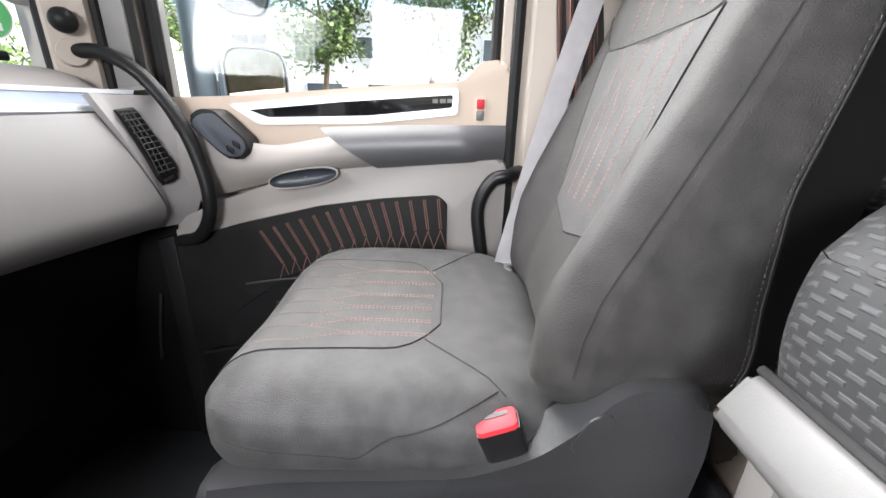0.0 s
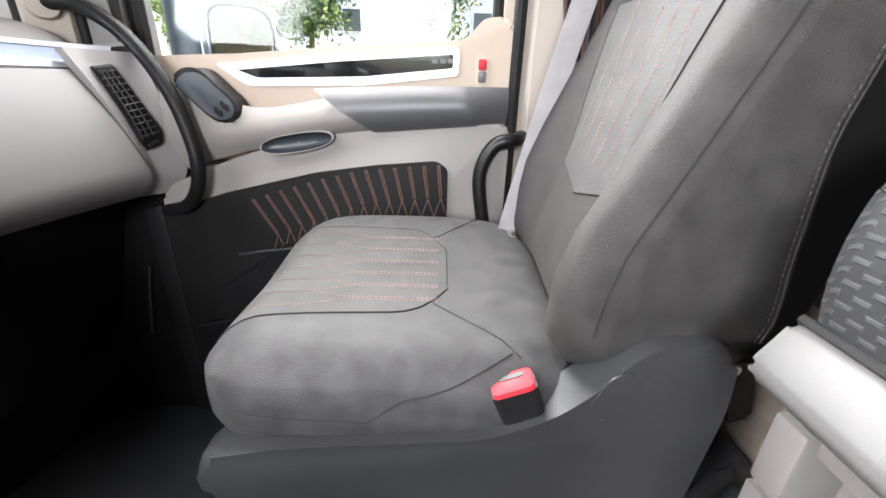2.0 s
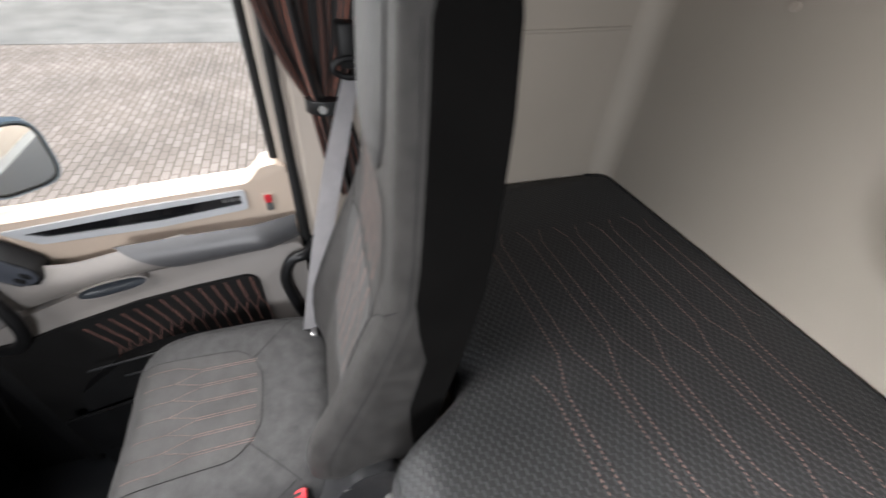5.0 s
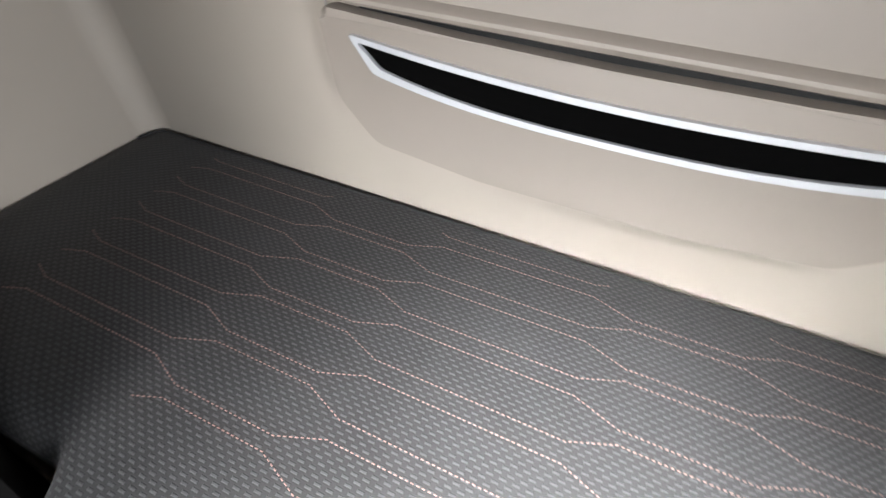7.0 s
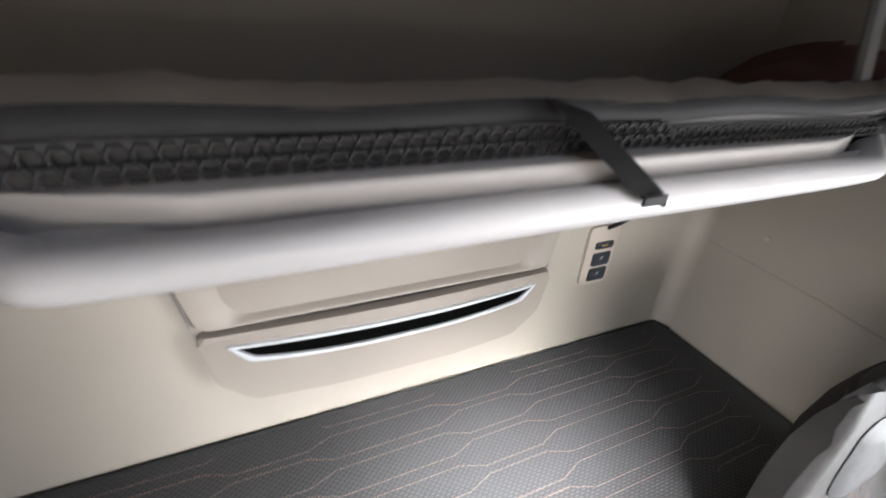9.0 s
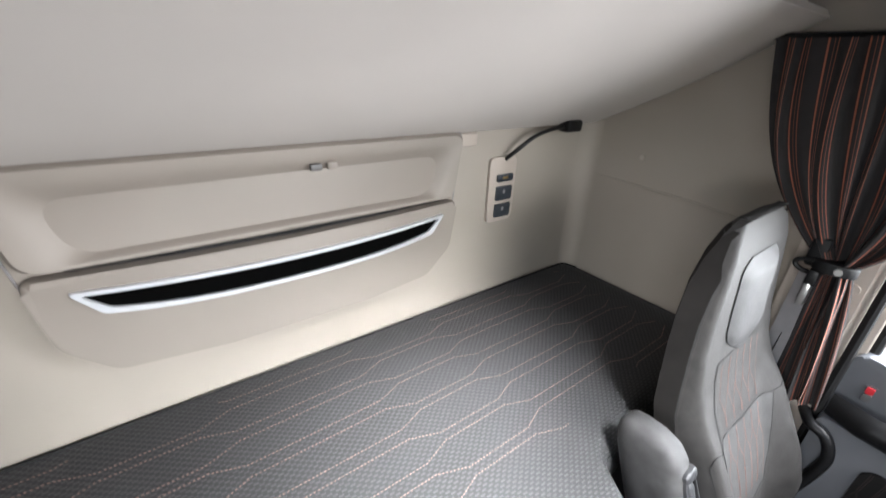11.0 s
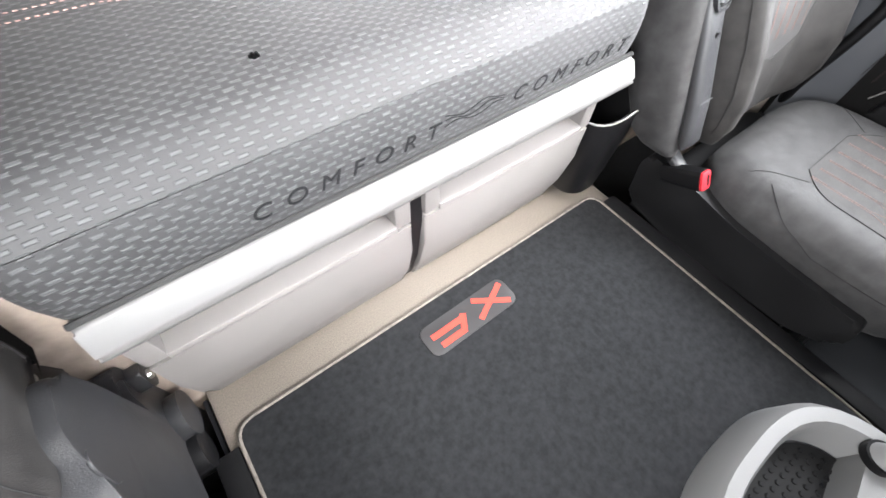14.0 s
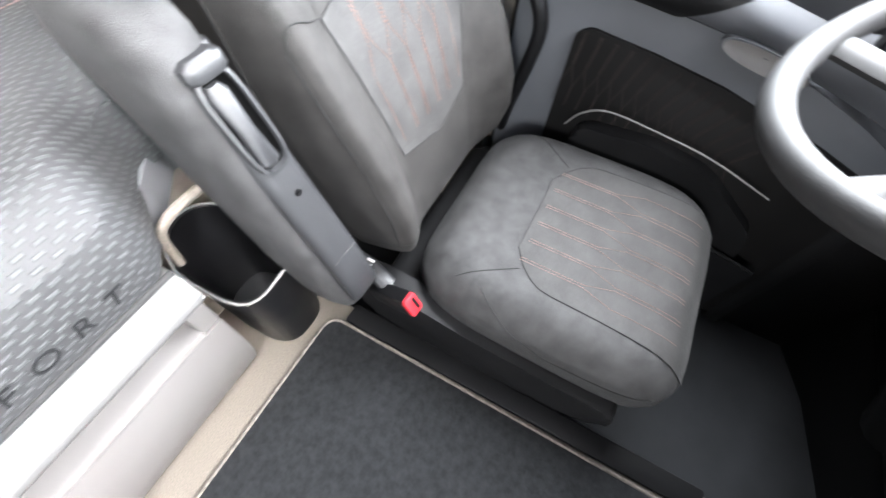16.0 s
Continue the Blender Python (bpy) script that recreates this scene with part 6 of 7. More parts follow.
    rings = [[Vector((bx, by, bz)) + d * h + g * p[0] * 0.0125 + e * (p[1] * 0.0028 - inn * 0.005) for p in oval(0, 0, 1, 1, 6, 20)] for h in (0.0625, 0.0640)]
    loft(slot, rings)
    part("slot", slot, BLACK, rd)
    if s < 0:
        # folding armrest, tipped up beside the backrest
        ax = -0.452
        arm = thing("armrest", "dark grey padded armrest folded up beside the driver's seat", "armrest", at=(ax, 0.80, 0.27))
        def arm_at(x, y, z):
            k = (z - 0.30) / 0.42
            return (ax + x, 0.815 + y - 0.157 * k, z)
        rings = []
        for z, a, c_, dy in ((0.228, 0.012, 0.022, 0.010), (0.234, 0.022, 0.038, 0.006), (0.25, 0.030, 0.050, 0.0), (0.31, 0.034, 0.060, -0.006), (0.46, 0.036, 0.067, -0.010), (0.56, 0.038, 0.068, -0.010), (0.595, 0.038, 0.066, -0.006), (0.615, 0.035, 0.058, -0.006), (0.628, 0.027, 0.042, -0.008), (0.633, 0.012, 0.020, -0.010)):
            rings.append([arm_at(a * p[0], c_ * p[1] + dy, z) for p in oval(0, 0, 1, 1, 3.4, 36)])
        part("pad", loft(B(), rings), LEATHER, arm, "dark grey cloth pad", angle=60)
        low = lambda z: 0.018 * max(0.0, min(1.0, (0.56 - z) / 0.22))
        pl = B()
        rings = [[arm_at(0.026 * p[0] - inn * 0.010, 0.044 + low(z) + 0.014 * p[1] * k, z) for p in oval(0, 0, 1, 1, 3, 28)] for z, k in ((0.262, 0.4), (0.272, 0.9), (0.34, 1), (0.42, 1.0), (0.50, 1.0), (0.572, 1.0), (0.584, 0.6))]
        pf = part("front_plate", loft(pl, rings), ARM_PLASTIC, arm, "charcoal plastic front plate")
        def ring_at(a, h, off, n=4):
            return [Vector(arm_at(p[0] - inn * 0.010, 0.058 + low(p[1]) + off, p[1])) for p in oval(0, 0.524, a, h, n, 32)]
        # Plate on the surface, coloured with the darkness of a hollow.
        part("lever_recess", loft(B(), [ring_at(0.019, 0.047, -0.004), ring_at(0.0185, 0.0465, 0.0012)]), VOID, pf, "black lever recess")
        part("lever_frame", loft(B(), [ring_at(0.023, 0.052, -0.003), ring_at(0.022, 0.051, 0.005), ring_at(0.0185, 0.047, 0.006), ring_at(0.0175, 0.046, 0.0)], caps=False), ARM_PLASTIC, pf, "charcoal lever frame")
        lvr = B()
        rings = [[arm_at(0.0115 * p[0] * k - inn * 0.006, 0.060 + low(z) + 0.008 * p[1] * k, z) for p in oval(0, 0, 1, 1, 3, 20)] for z, k in ((0.482, 0.6), (0.487, 1), (0.52, 0.8), (0.555, 1), (0.562, 0.6))]
        part("lever", loft(lvr, rings), ARM_PLASTIC, pf)
        cap_ = B()
        rings = [[arm_at(0.026 * p[0] * k - inn * 0.010, 0.060 + 0.011 * p[1] * k, z) for p in oval(0, 0, 1, 1, 4, 24)] for z, k in ((0.568, 0.7), (0.571, 0.85), (0.582, 0.85), (0.586, 0.6))]
        part("hinge_cap", loft(cap_, rings), ARM_PLASTIC, pf)
        part("plate_joint", tube(B(), [arm_at(-inn * 0.010 + q, 0.0585 + low(0.345), 0.345) for q in (-0.022, 0.0, 0.022)], 0.0008, 5), BLACK, pf)
        part("screw", disc(B(), arm_at(-inn * 0.010, 0.062, 0.441), arm_at(-inn * 0.010, 0.0705, 0.441), 0.004, 10), BLACK, pf)
        sw = prism(B(), rounded([(0.835, 0.190), (0.872, 0.180), (0.868, 0.230), (0.842, 0.235)], 0.006), "x", *sorted((xi + inn * 0.024, xi + inn * 0.033)), 0.002)
        w = part("height_switch", sw, BLACK, sh, "black height switch")
        mk = tube(B(), [(xi + inn * 0.0345, 0.848, 0.200), (xi + inn * 0.0345, 0.855, 0.217), (xi + inn * 0.0345, 0.862, 0.215)], 0.0012, 5)
        part("symbol", mk, PALE, w)
    # belt from the pillar guide down to the anchor
    belt = thing("seat_belt", "grey seat belt webbing running from the pillar to the seat's foot", "seat belt", "seat belts", at=(s * 0.95, 0.9, zc - 0.03))
    top = Vector((0.975, 0.730, 0.872)) if s > 0 else Vector((-0.985, 0.735, 0.855))
    foot = Vector((0.882, 0.884, 0.318))
    wide = Vector((s * -0.30, 1.0, 0)).normalized() * 0.0225
    if s < 0:
        foot = Vector((-1.0, 0.725, 0.12))
    bm = B()
    rows = []
    for k in range(13):
        t = k / 12
        p = top.lerp(foot, t) + Vector((-s * 0.004 * math.sin(math.pi * t), 0.008 * math.sin(math.pi * t), 0))
        w = wide * (0.75 + 0.25 * min(1, 4 * t))
        rows.append([bm.verts.new(p - w), bm.verts.new(p + w * 0.0), bm.verts.new(p + w)])
    for a, c_ in zip(rows, rows[1:]):
        for q in range(2):
            bm.faces.new((a[q], a[q + 1], c_[q + 1], c_[q]))
    bmesh.ops.solidify(bm, geom=bm.faces[:], thickness=0.0016)
    part("webbing", bm, BELT, belt)
    gd = B()
    tube(gd, [top + Vector((0, 0.03 * math.cos(a), 0.014 + 0.016 * math.sin(a))) for a in [2 * math.pi * q / 20 for q in range(20)]], 0.006, 8, closed=True)
    part("guide_loop", gd, BLACK, belt, "black guide loop")
    part("guide_bolt", box(B(), *sorted((top.x + s * 0.004, top.x + s * 0.055)), top.y - 0.018, top.y + 0.018, top.z + 0.01, top.z + 0.085, 0.008, 2), DARK, belt)
    part("anchor", box(B(), foot.x - 0.024, foot.x + 0.024, foot.y - 0.012, foot.y + 0.018, foot.z - 0.03, foot.z + 0.006, 0.004, 2), STEEL, belt, "steel anchor plate")
    if s < 0:
        tg = part("tongue", box(B(), top.x - 0.022, top.x + 0.020, top.y + 0.004, top.y + 0.020, top.z - 0.085, top.z - 0.020, 0.005, 2), STEEL, belt, "steel buckle tongue")
        part("tongue_grip", box(B(), top.x - 0.020, top.x + 0.020, top.y + 0.002, top.y + 0.024, top.z - 0.030, top.z + 0.012, 0.006, 2), BLACK, tg)
    return seat


def build_seat_foot():
    """Dark plastic mounting parts behind the passenger seat, beside the drawers."""
    m = thing("seat_mount", "dark plastic seat mount on the floor behind the passenger seat", "seat mount", at=(0.53, 0.68, 0.0))
    part("block", prism(B(), rounded([(0.671, 0.02), (0.671, 0.196), (0.688, 0.216), (0.716, 0.204), (0.744, 0.150), (0.790, 0.095), (0.805, 0.02), (0.78, -0.10), (0.672, -0.10)], 0.010), "x", 0.516, 0.66, 0.008, 3), ARM_PLASTIC, m)
    part("rib", prism(B(), rounded([(0.700, 0.206), (0.722, 0.198), (0.748, 0.148), (0.786, 0.100), (0.772, 0.094), (0.738, 0.130), (0.712, 0.184)], 0.004), "x", 0.508, 0.5165, 0.003), ARM_PLASTIC, m)
    part("lobe", disc(B(), (0.496, 0.724, 0.060), (0.53, 0.724, 0.060), 0.040, 28, 0.040), ARM_PLASTIC, m)
    part("lower_lobe", disc(B(), (0.500, 0.782, 0.030), (0.53, 0.782, 0.030), 0.034, 28, 0.034), BLACK, m)
    clip = part("clip", prism(B(), rounded([(0.670, 0.132), (0.670, 0.178), (0.694, 0.182), (0.704, 0.150), (0.690, 0.128)], 0.004), "x", 0.497, 0.518, 0.003), ARM_PLASTIC, m, "grey clip with a bolt")
    part("bolt", disc(B(), (0.498, 0.684, 0.156), (0.492, 0.684, 0.156), 0.008, 14, 0.007), STEEL, clip, "steel bolt")
    part("side_plate", prism(B(), [(0.672, -0.22), (0.690, -0.006), (0.86, -0.012), (1.20, -0.012), (1.20, -0.22)], "x", 0.4875, 0.494), BLACK, m)
    part("strap", prism(B(), rounded([(0.738, 0.366), (0.708, 0.376), (0.676, 0.246), (0.700, 0.236)], 0.005), "x", 0.543, 0.584, 0.004), BLACK, m, "black slanted bar")
    part("bar_bolt", disc(B(), (0.544, 0.714, 0.308), (0.539, 0.714, 0.308), 0.006, 12), STEEL, m)


# ---- outside ----
GROUND = -1.62
TILT = 0.035


def ground_at(x, y):
    return GROUND + TILT * max(-40, min(60, x))


def build_outside():
    bm = B()
    xs = [-900, -200, -40, -5, 0, 4, 8, 14, 20, 30, 45, 60, 200, 900]
    ys = [-900, -120, -30, -10, 0, 10, 25, 60, 200, 900]
    grid = [[bm.verts.new((x, y, ground_at(x, y))) for y in ys] for x in xs]
    for i in range(len(xs) - 1):
        for j in range(len(ys) - 1):
            bm.faces.new((grid[i][j], grid[i + 1][j], grid[i + 1][j + 1], grid[i][j + 1]))
    pav = surface("pale_brick_paving", (0.27, 0.235, 0.215), 0.9, vary=0.18, vary_scale=0.7, grain=0.5, grain_scale=30)
    n, l = pav.node_tree.nodes, pav.node_tree.links
    bs = n["Principled BSDF"]
    base = bs.inputs["Base Color"].links[0].from_socket
    br, co, mx = n.new("ShaderNodeTexBrick"), n.new("ShaderNodeTexCoord"), n.new("ShaderNodeMix")
    br.inputs["Scale"].default_value, br.inputs["Brick Width"].default_value, br.inputs["Row Height"].default_value, br.inputs["Mortar Size"].default_value = 1.0, 0.21, 0.105, 0.010
    br.inputs["Color1"].default_value, br.inputs["Color2"].default_value, br.inputs["Mortar"].default_value = (1, 1, 1, 1), (0.75, 0.72, 0.7, 1), (0.45, 0.42, 0.4, 1)
    mx.data_type, mx.blend_type = "RGBA", "MULTIPLY"
    mx.inputs["Factor"].default_value = 1.0
    l.new(co.outputs["Object"], br.inputs["Vector"])
    l.new(base, mx.inputs["A"])
    l.new(br.outputs["Color"], mx.inputs["B"])
    l.new(mx.outputs["Result"], bs.inputs["Base Color"])
    setting("ground", bm, pav, "pale brick paving of the yard reaching to the horizon", "ground")

    def strip(x0, x1, lift, material, name, label, cat):
        b = B()
        ys2 = [-120 + 12 * k for k in range(24)]
        rows = [[b.verts.new((x, y, ground_at(x, y) + lift)) for x in (x0, (x0 + x1) / 2, x1)] for y in ys2]
        for r0, r1 in zip(rows, rows[1:]):
            for q in range(2):
                b.faces.new((r0[q], r0[q + 1], r1[q + 1], r1[q]))
        bmesh.ops.recalc_face_normals(b, faces=b.faces)
        r = bmesh.ops.extrude_face_region(b, geom=b.faces[:])
        bmesh.ops.translate(b, verts=[v for v in r["geom"] if isinstance(v, bmesh.types.BMVert)], vec=(0, 0, -0.3))
        return setting(name, b, material, label, cat)

    strip(11.0, 17.2, 0.012, ASPHALT, "road", "pale grey asphalt road beyond the paving", "road")
    strip(17.3, 17.5, 0.13, surface("kerb_concrete", (0.42, 0.41, 0.39), 0.9, vary=0.15, vary_scale=2), "kerb", "concrete kerb along the road", "kerb")
    strip(17.5, 22.5, 0.10, GRASS, "verge", "dry grass verge beside the road", "verge")
    # slatted white fence
    f = thing("fence", "white slatted fence behind the grass verge", "fence", at=(22.0, 8.0, ground_at(22, 8)))
    b = B()
    y = -14.0
    while y < 12:
        box(b, 21.98, 22.02, y, y + 0.09, ground_at(22, y), ground_at(22, y) + 1.15)
        y += 0.20
    p = part("slats", b, FENCE, f)
    p["kind"] = "stuff"
    b = B()
    for z in (0.25, 0.95):
        box(b, 22.02, 22.06, -14, 12, ground_at(22, 0) + z, ground_at(22, 0) + z + 0.08)
    part("rails", b, FENCE, f)
    # white building
    h = thing("office_building", "long white two-storey building with dark window bands", "building", at=(34, 4, ground_at(34, 4)))
    gz = ground_at(34, 4)
    part("wall", box(B(), 34, 46, -26, 30, gz - 1, gz + 7.2), PLASTER, h)
    part("roof", box(B(), 33.7, 46.3, -26.3, 30.3, gz + 7.2, gz + 7.5), surface("roof_edge_grey", (0.35, 0.35, 0.35), 0.7, vary=0.1), h)
    for lev, (z0, z1) in enumerate(((0.9, 2.5), (4.2, 5.8))):
        for k in range(11):
            y = -24 + 4.8 * k + (0.7 if lev else 0)
            w = part("window", box(B(), 33.93, 34.05, y, y + 2.9, gz + z0, gz + z1), FENCE, h, "white-framed window")
            part("pane", box(B(), 33.90, 33.94, y + 0.08, y + 1.40, gz + z0 + 0.08, gz + z1 - 0.08), FAR_GLASS, w)
            part("pane", box(B(), 33.90, 33.94, y + 1.50, y + 2.82, gz + z0 + 0.08, gz + z1 - 0.08), FAR_GLASS, w)
    part("doorway", box(B(), 33.92, 34.05, 9.2, 10.3, gz, gz + 2.2), FAR_GLASS, h, "dark doorway")
    # trees
    rnd = random.Random(4)
    def tree(x, y, tall, girth, spread, label):
        z0 = ground_at(x, y)
        t = thing("tree", label, "tree", "street trees", at=(x, y, z0))
        tr = B()
        for _ in range(1):
            lean = rnd.uniform(-0.3, 0.3)
            pts = [Vector((x + lean * (k / 8) ** 2 * 0.6, y + 0.12 * math.sin(k), z0 - 0.1 + tall * 0.8 * k / 8)) for k in range(9)]
            rr = []
            rows = []
            for k, p_ in enumerate(pts):
                r_ = girth * (1 - 0.75 * k / 8) * (1.35 if k == 0 else 1)
                rows.append([p_ + Vector((r_ * math.cos(2 * math.pi * q / 10), r_ * math.sin(2 * math.pi * q / 10), 0)) for q in range(10)])
            loft(tr, rows)
        tips = []
        for k in range(14):
            z = z0 + tall * rnd.uniform(0.36, 0.78)
            a = rnd.uniform(0, 6.28)
            ln = spread * rnd.uniform(0.5, 1.0)
            p0 = Vector((x, y, z))
            p1 = p0 + Vector((math.cos(a) * ln, math.sin(a) * ln, ln * rnd.uniform(0.15, 0.8)))
            tube(tr, [p0, p0.lerp(p1, 0.5) + Vector((0, 0, 0.1)), p1], girth * 0.22, 6)
            tips.append(p1)
            tips.append(p0.lerp(p1, 0.6))
        part("trunk", tr, BARK, t)
        vs, fs = [], []
        for c in tips + [Vector((x, y, z0 + tall * 0.85)) for _ in range(3)]:
            for _ in range(150):
                d = Vector((rnd.gauss(0, 1), rnd.gauss(0, 1), rnd.gauss(0, 0.8))) * spread * 0.20
                p = c + d
                u = Vector((rnd.uniform(-1, 1), rnd.uniform(-1, 1), rnd.uniform(-1, 1))).normalized()
                v = u.orthogonal().normalized()
                z = rnd.uniform(0.07, 0.15)
                i = len(vs)
                vs += [p - u * z, p + v * z * 0.5, p + u * z, p - v * z * 0.5]
                fs.append((i, i + 1, i + 2, i + 3))
        me = bpy.data.meshes.new("crown")
        me.from_pydata([tuple(q - t.location) for q in vs], [], fs)
        me.materials.append(LEAF)
        cr = new("crown", me)
        cr.parent = t
        cr["kind"] = "stuff"
    tree(18.6, 6.4, 7.6, 0.17, 2.0, "slim street tree with an airy green crown")
    tree(19.2, 1.9, 8.2, 0.19, 2.2, "street tree with a pale trunk and green crown")
    tree(19.0, 13.5, 7.0, 0.16, 2.0, "slim street tree with an airy green crown")
    tree(19.5, 24.0, 8.0, 0.20, 2.4, "street tree with a pale trunk and green crown")
    # distant hedge line of trees along the road ahead
    vs, fs = [], []
    for _ in range(16000):
        y = rnd.uniform(34, 120)
        x = rnd.uniform(8, 46) + rnd.gauss(0, 3)
        top = 4.5 + 2.5 * noise.noise((x * 0.12, y * 0.12, 0))
        p = Vector((x, y, ground_at(x, y) + top * rnd.random() ** 0.7))
        u = Vector((rnd.uniform(-1, 1), rnd.uniform(-1, 1), rnd.uniform(-1, 1))).normalized()
        v = u.orthogonal().normalized()
        z = rnd.uniform(0.25, 0.6)
        i = len(vs)
        vs += [p - u * z, p + v * z * 0.6, p + u * z, p - v * z * 0.6]
        fs.append((i, i + 1, i + 2, i + 3))
    me = bpy.data.meshes.new("far_trees")
    me.from_pydata([tuple(q) for q in vs], [], fs)
    me.materials.append(LEAF)
    tagged(new("far_trees", me), "distant belt of green trees along the road", "trees", kind="stuff")
    # parked lorry trailer ahead
    T = thing("lorry_trailer", "white parked lorry trailer seen from behind", "trailer", at=(13.85, 11.85, ground_at(13.85, 11.85)))
    M = Matrix.Translation((13.85, 11.85, ground_at(13.85, 11.85))) @ Matrix.Rotation(radians(-68), 4, "Z")
    def tb(x0, x1, y0, y1, z0, z1, r=0.0):
        b = box(B(), x0, x1, y0, y1, z0, z1, r)
        bmesh.ops.transform(b, matrix=M, verts=b.verts)
        return b
    part("body", tb(-1.27, 1.27, 0, 9.5, 1.05, 3.9, 0.03), TRAILER, T, "white box body")
    part("bumper", tb(-1.2, 1.2, -0.05, 0.1, 0.50, 0.80, 0.02), TRAILER, T, "white light bar")
    part("door_sill", tb(-1.25, 1.25, -0.03, 0.05, 0.92, 1.05, 0.02), DARK, T)
    part("chassis", tb(-1.1, 1.1, 0.1, 9.2, 0.75, 1.05), BLACK, T)
    for x in (-0.95, 0.70):
        part("tail_light", tb(x, x + 0.28, -0.08, -0.04, 0.60, 0.72), RED, T, "red tail light")
        part("reflector", tb(x - 0.05, x + 0.42, -0.02, -0.005, 1.12, 1.28), AMBER, T, "amber reflector")
    part("number_plate", tb(-0.27, 0.27, -0.08, -0.05, 0.58, 0.70), AMBER, T, "yellow number plate")
    for x in (-0.95, 0.95):
        for y in (1.6, 2.9):
            b = disc(B(), (x - 0.14, y, 0.5), (x + 0.14, y, 0.5), 0.5, 24)
            bmesh.ops.transform(b, matrix=M, verts=b.verts)
            part("wheel", b, RUBBER, T)
    # parked car by the fence
    c = thing("car", "small pale parked car behind the verge fence", "car", at=(25.0, 5.6, ground_at(25, 5.6)))
    cz = ground_at(25, 5.6)
    prof = rounded([(3.6, 0.35), (3.6, 0.85), (4.5, 0.98), (5.2, 1.45), (6.7, 1.45), (7.5, 0.95), (7.7, 0.80), (7.7, 0.35)], 0.12)
    part("body", prism(B(), [(y, z + cz) for y, z in prof], "x", 24.1, 25.8, 0.08, 2), CAR_PAINT, c)
    part("window", prism(B(), [(y, z + cz) for y, z in rounded([(4.75, 0.98), (5.3, 1.38), (6.6, 1.38), (7.2, 0.98)], 0.05)], "x", 24.06, 24.12), FAR_GLASS, c)
    for y in (4.3, 6.9):
        part("wheel", disc(B(), (24.08, y, cz + 0.33), (24.3, y, cz + 0.33), 0.33, 22), RUBBER, c)


def build_mirrors():
    for cxm, cym, czm, w, h in ((1.255, 1.480, 0.940, 0.072, 0.172), (1.282, 1.477, 0.630, 0.074, 0.077)):
        m = thing("side_mirror", "blue-grey framed side mirror outside the door window", "mirror", "side mirrors", at=(cxm, cym, czm - h))
        ang = radians(47)
        across, out = Vector((math.cos(ang), -math.sin(ang), 0)), Vector((math.sin(ang), math.cos(ang), 0))
        def shell(depth, k):
            # the glass faces rearwards and inwards
            return [Vector((cxm, cym, czm)) + across * p[0] * w * k + Vector((0, 0, 1)) * p[1] * h * (1 - (1 - k) * w / h) + out * depth for p in oval(0, 0, 1, 1, 4.0, 40)]
        part("shell", loft(B(), [shell(-0.012, 0.99), shell(-0.015, 1.05), shell(0.015, 1.08), shell(0.045, 0.92), shell(0.065, 0.6)]), MIRROR_SHELL, m, "blue-grey shell")
        part("rim", loft(B(), [shell(-0.013, 0.985), shell(-0.0165, 0.98), shell(-0.0165, 0.93), shell(-0.010, 0.93)], caps=False), BLACK, m, "black rim")
        part("glass", loft(B(), [shell(-0.0115, 0.935), shell(-0.0125, 0.935)]), MIRROR, m, "mirror glass")
    a = thing("mirror_arm", "blue-grey mirror arm fixed outside the pillar", "mirror arm", at=(1.25, 1.60, 0.5))
    part("arm", tube(B(), spline([(1.275, 1.60, 0.50), (1.265, 1.60, 0.60), (1.245, 1.585, 0.75), (1.240, 1.575, 0.95), (1.245, 1.57, 1.25)], 6), 0.034, 14, flat=0.8), MIRROR_SHELL, a)
    part("foot", tube(B(), [(1.255, 1.60, 0.56), (1.15, 1.64, 0.55)], 0.03, 10), MIRROR_SHELL, a)


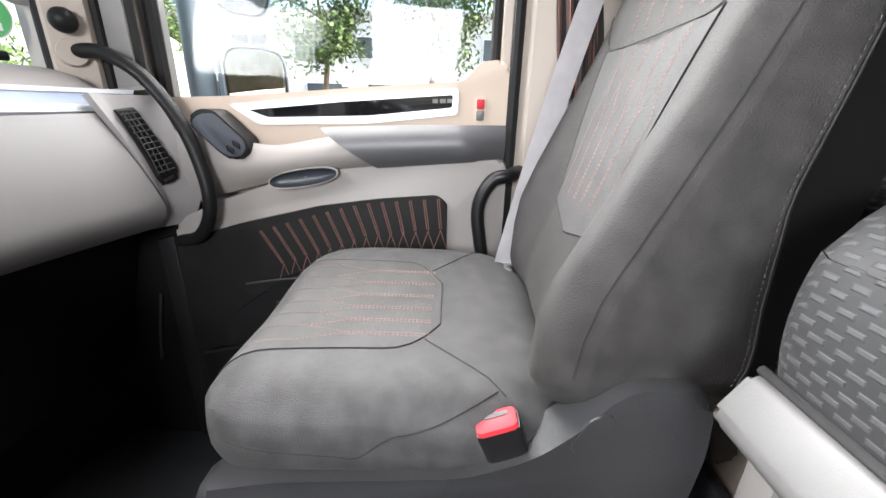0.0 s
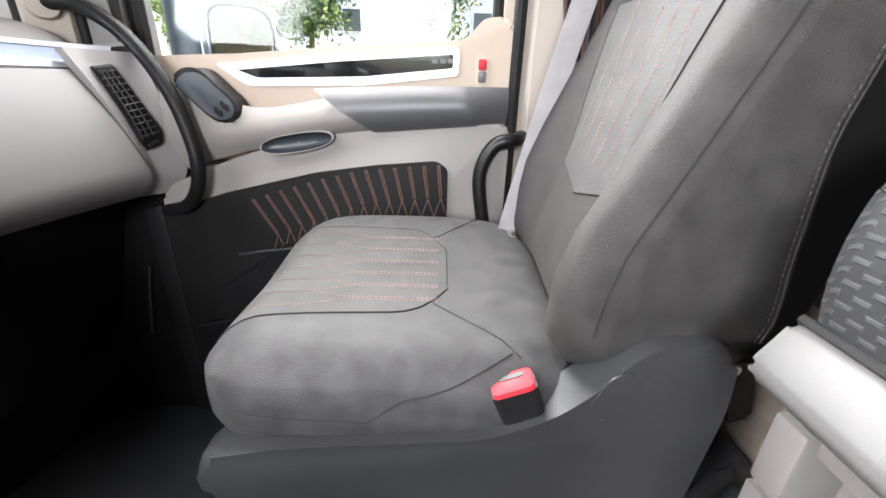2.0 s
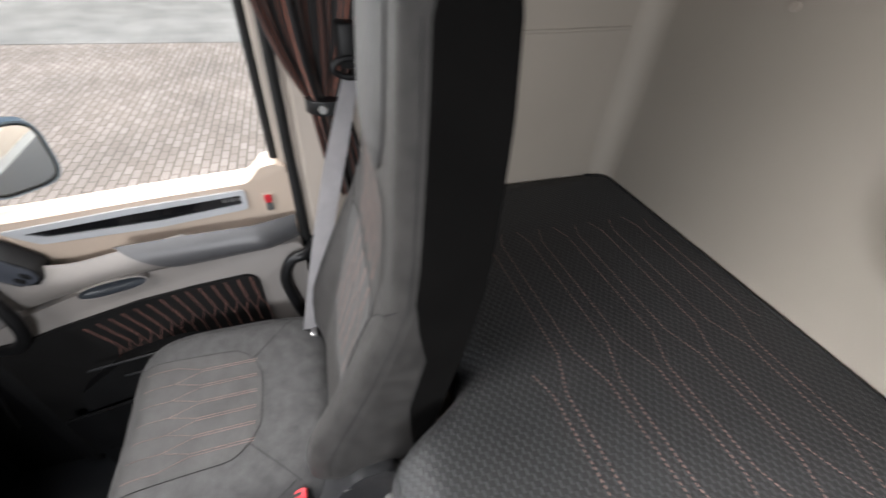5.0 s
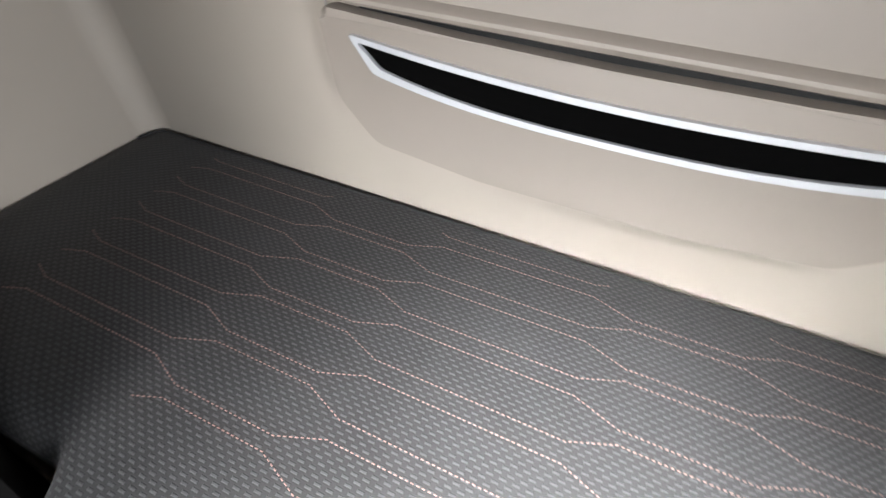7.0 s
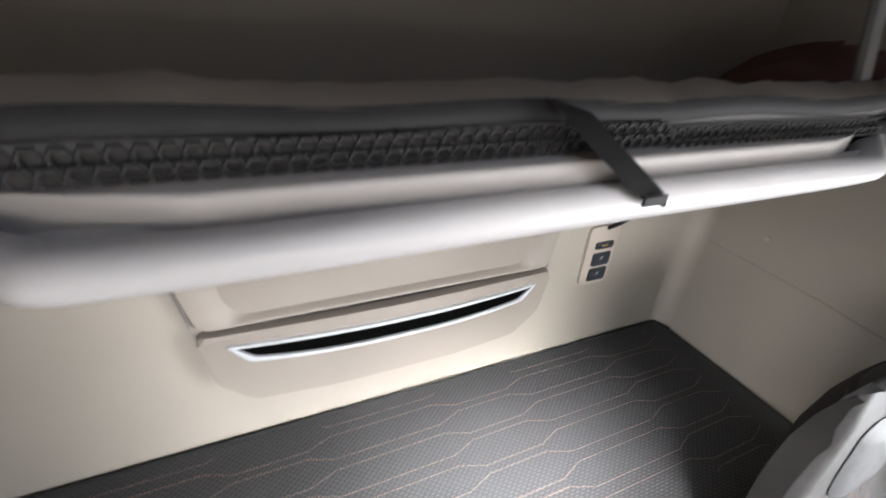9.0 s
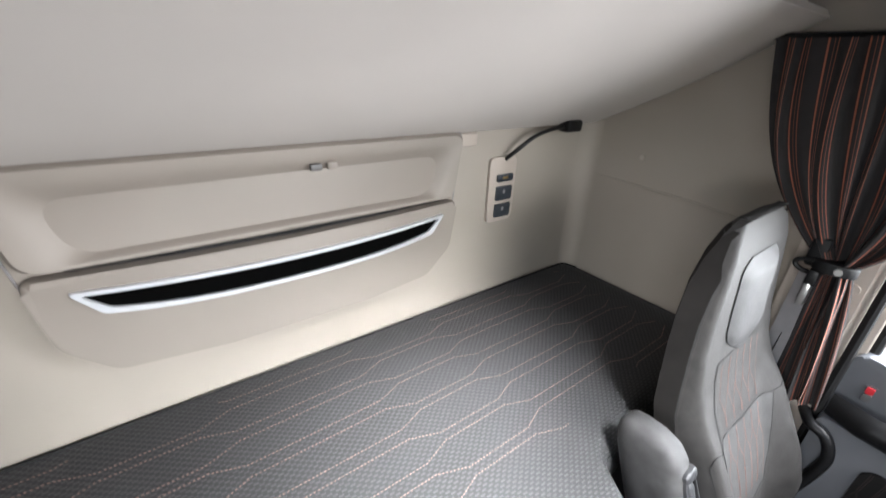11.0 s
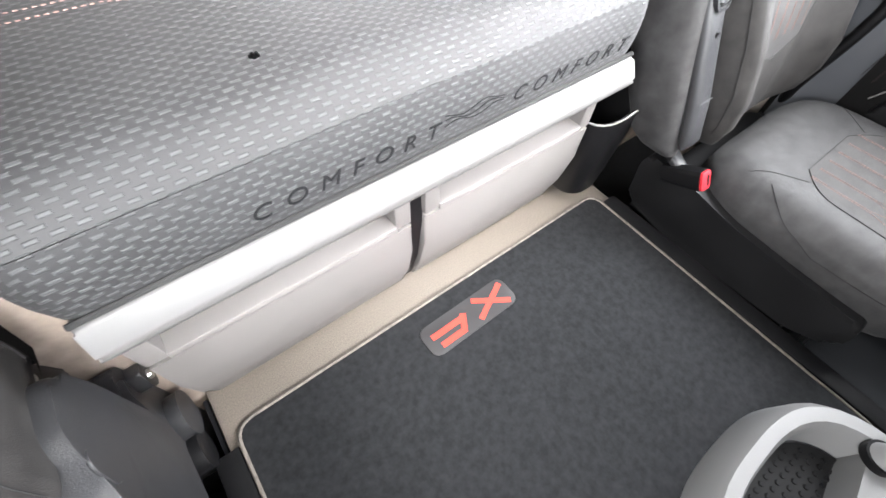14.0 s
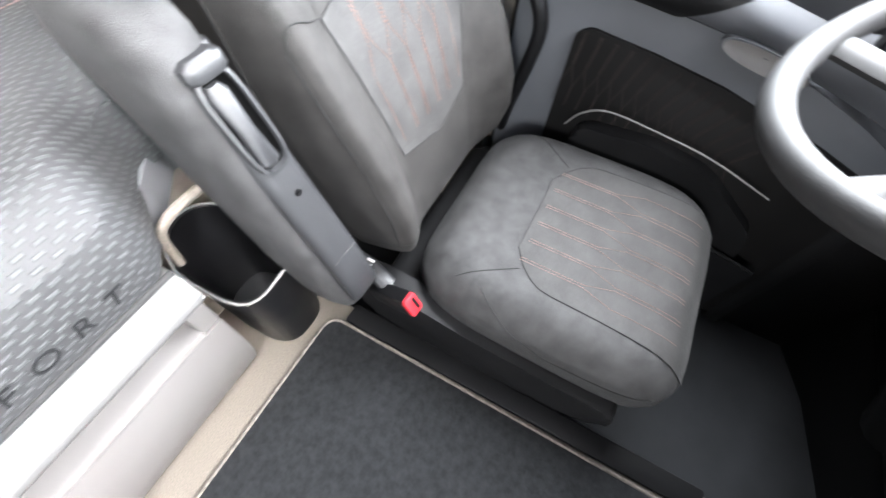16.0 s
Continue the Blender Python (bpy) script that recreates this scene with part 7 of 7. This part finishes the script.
def build_windscreen_things():
    scr = lambda x: 1.93 - 0.21 * abs(x) ** 2.6
    def on(x, z, off):
        sl = 0.52 * abs(x) ** 1.6
        n = Vector((sl, 1, 0)).normalized()
        return Vector((x, scr(x), z)) - n * off, Vector((1, -sl, 0)).normalized()
    def flat(cx, cz, pts, o0, o1):
        c0, ax = on(cx, cz, o0)
        c1, _ = on(cx, cz, o1)
        up = Vector((0, 0, 1))
        return loft(B(), [[c0 + ax * p[0] + up * p[1] for p in pts], [c1 + ax * p[0] + up * p[1] for p in pts]])
    s = thing("windscreen_sticker", "round green sticker on the inside of the windscreen", "sticker", at=(0.93, 1.75, 0.68))
    X, Z = 0.935, 0.709
    part("disc", flat(X, Z, oval(0, 0, 0.036, 0.036, 2, 36), 0.003, 0.0042), GREEN, s)
    part("edge", flat(X, Z, oval(0, 0, 0.039, 0.039, 2, 36), 0.002, 0.003), FENCE, s)
    part("white_field", flat(X, Z - 0.017, [(-0.022, -0.006), (0.022, -0.006), (0.022, 0.006), (-0.022, 0.006)], 0.0042, 0.0048), FENCE, s)
    c0, ax = on(X, Z + 0.004, 0.0046)
    num = words("4", 0.034, Matrix((( -ax.x, 0, 0, c0.x), (-ax.y, 0, -1, c0.y), (0, 1, 0, c0.z), (0, 0, 0, 1))), surface("dark_green_print", (0.02, 0.16, 0.05), 0.6, vary=0.1), 0.0003, name="numeral")
    num.data.transform(Matrix.Translation(-s.location))
    num.parent = s
    tagged(num, "dark green numeral seen from behind")
    t = thing("windscreen_tag", "grey tag plate with fixing holes on the windscreen", "tag", at=(0.98, 1.73, 0.74))
    X2, Z2 = 0.983, 0.790
    part("plate", flat(X2, Z2, [(p[0], p[1]) for p in oval(0, 0, 0.020, 0.060, 5, 36)], 0.002, 0.005), GREY, t)
    for dx, dz in ((-0.008, -0.040), (0.008, -0.044), (0.006, -0.028)):
        part("hole", flat(X2 + dx, Z2 + dz, oval(0, 0, 0.003, 0.003, 2, 12), 0.005, 0.0056), OFFWHITE, t)
    w = thing("wiper", "black windscreen wiper resting outside the glass", "wiper", at=(0.6, 1.9, 0.62))
    pts = [on(0.34 + 0.062 * k, 0.630 + 0.002 * k, -0.03)[0] for k in range(11)]
    part("blade", tube(B(), pts, 0.008, 8), RUBBER, w)
    part("arm", tube(B(), [pts[0] + Vector((0, 0.02, 0)), pts[5] + Vector((0, 0.02, 0.005))], 0.010, 8), BLACK, w)


build_shell()
for side in (1, -1):
    build_door(side)
build_grab_bars()
build_curtains()
build_dashboard()
build_steering()
build_mattress()
build_bunk_front()
build_upper_bunk()
build_rear_wall_fittings()
build_floor_things()
build_seat(1, 0.730, 0.318, 0.838, 0.220, 0.208, 0.0, 0.0, 0.0, 0.06, "dark grey cloth passenger seat with rust stitching, unoccupied")
build_seat(-1, -0.755, 0.215, 0.905, 0.226, 0.242, 0.035, -0.115, 0.18, 0.0, "dark grey cloth driver's seat with armrest, lowered")
build_seat_foot()
build_mirrors()
build_windscreen_things()
build_outside()
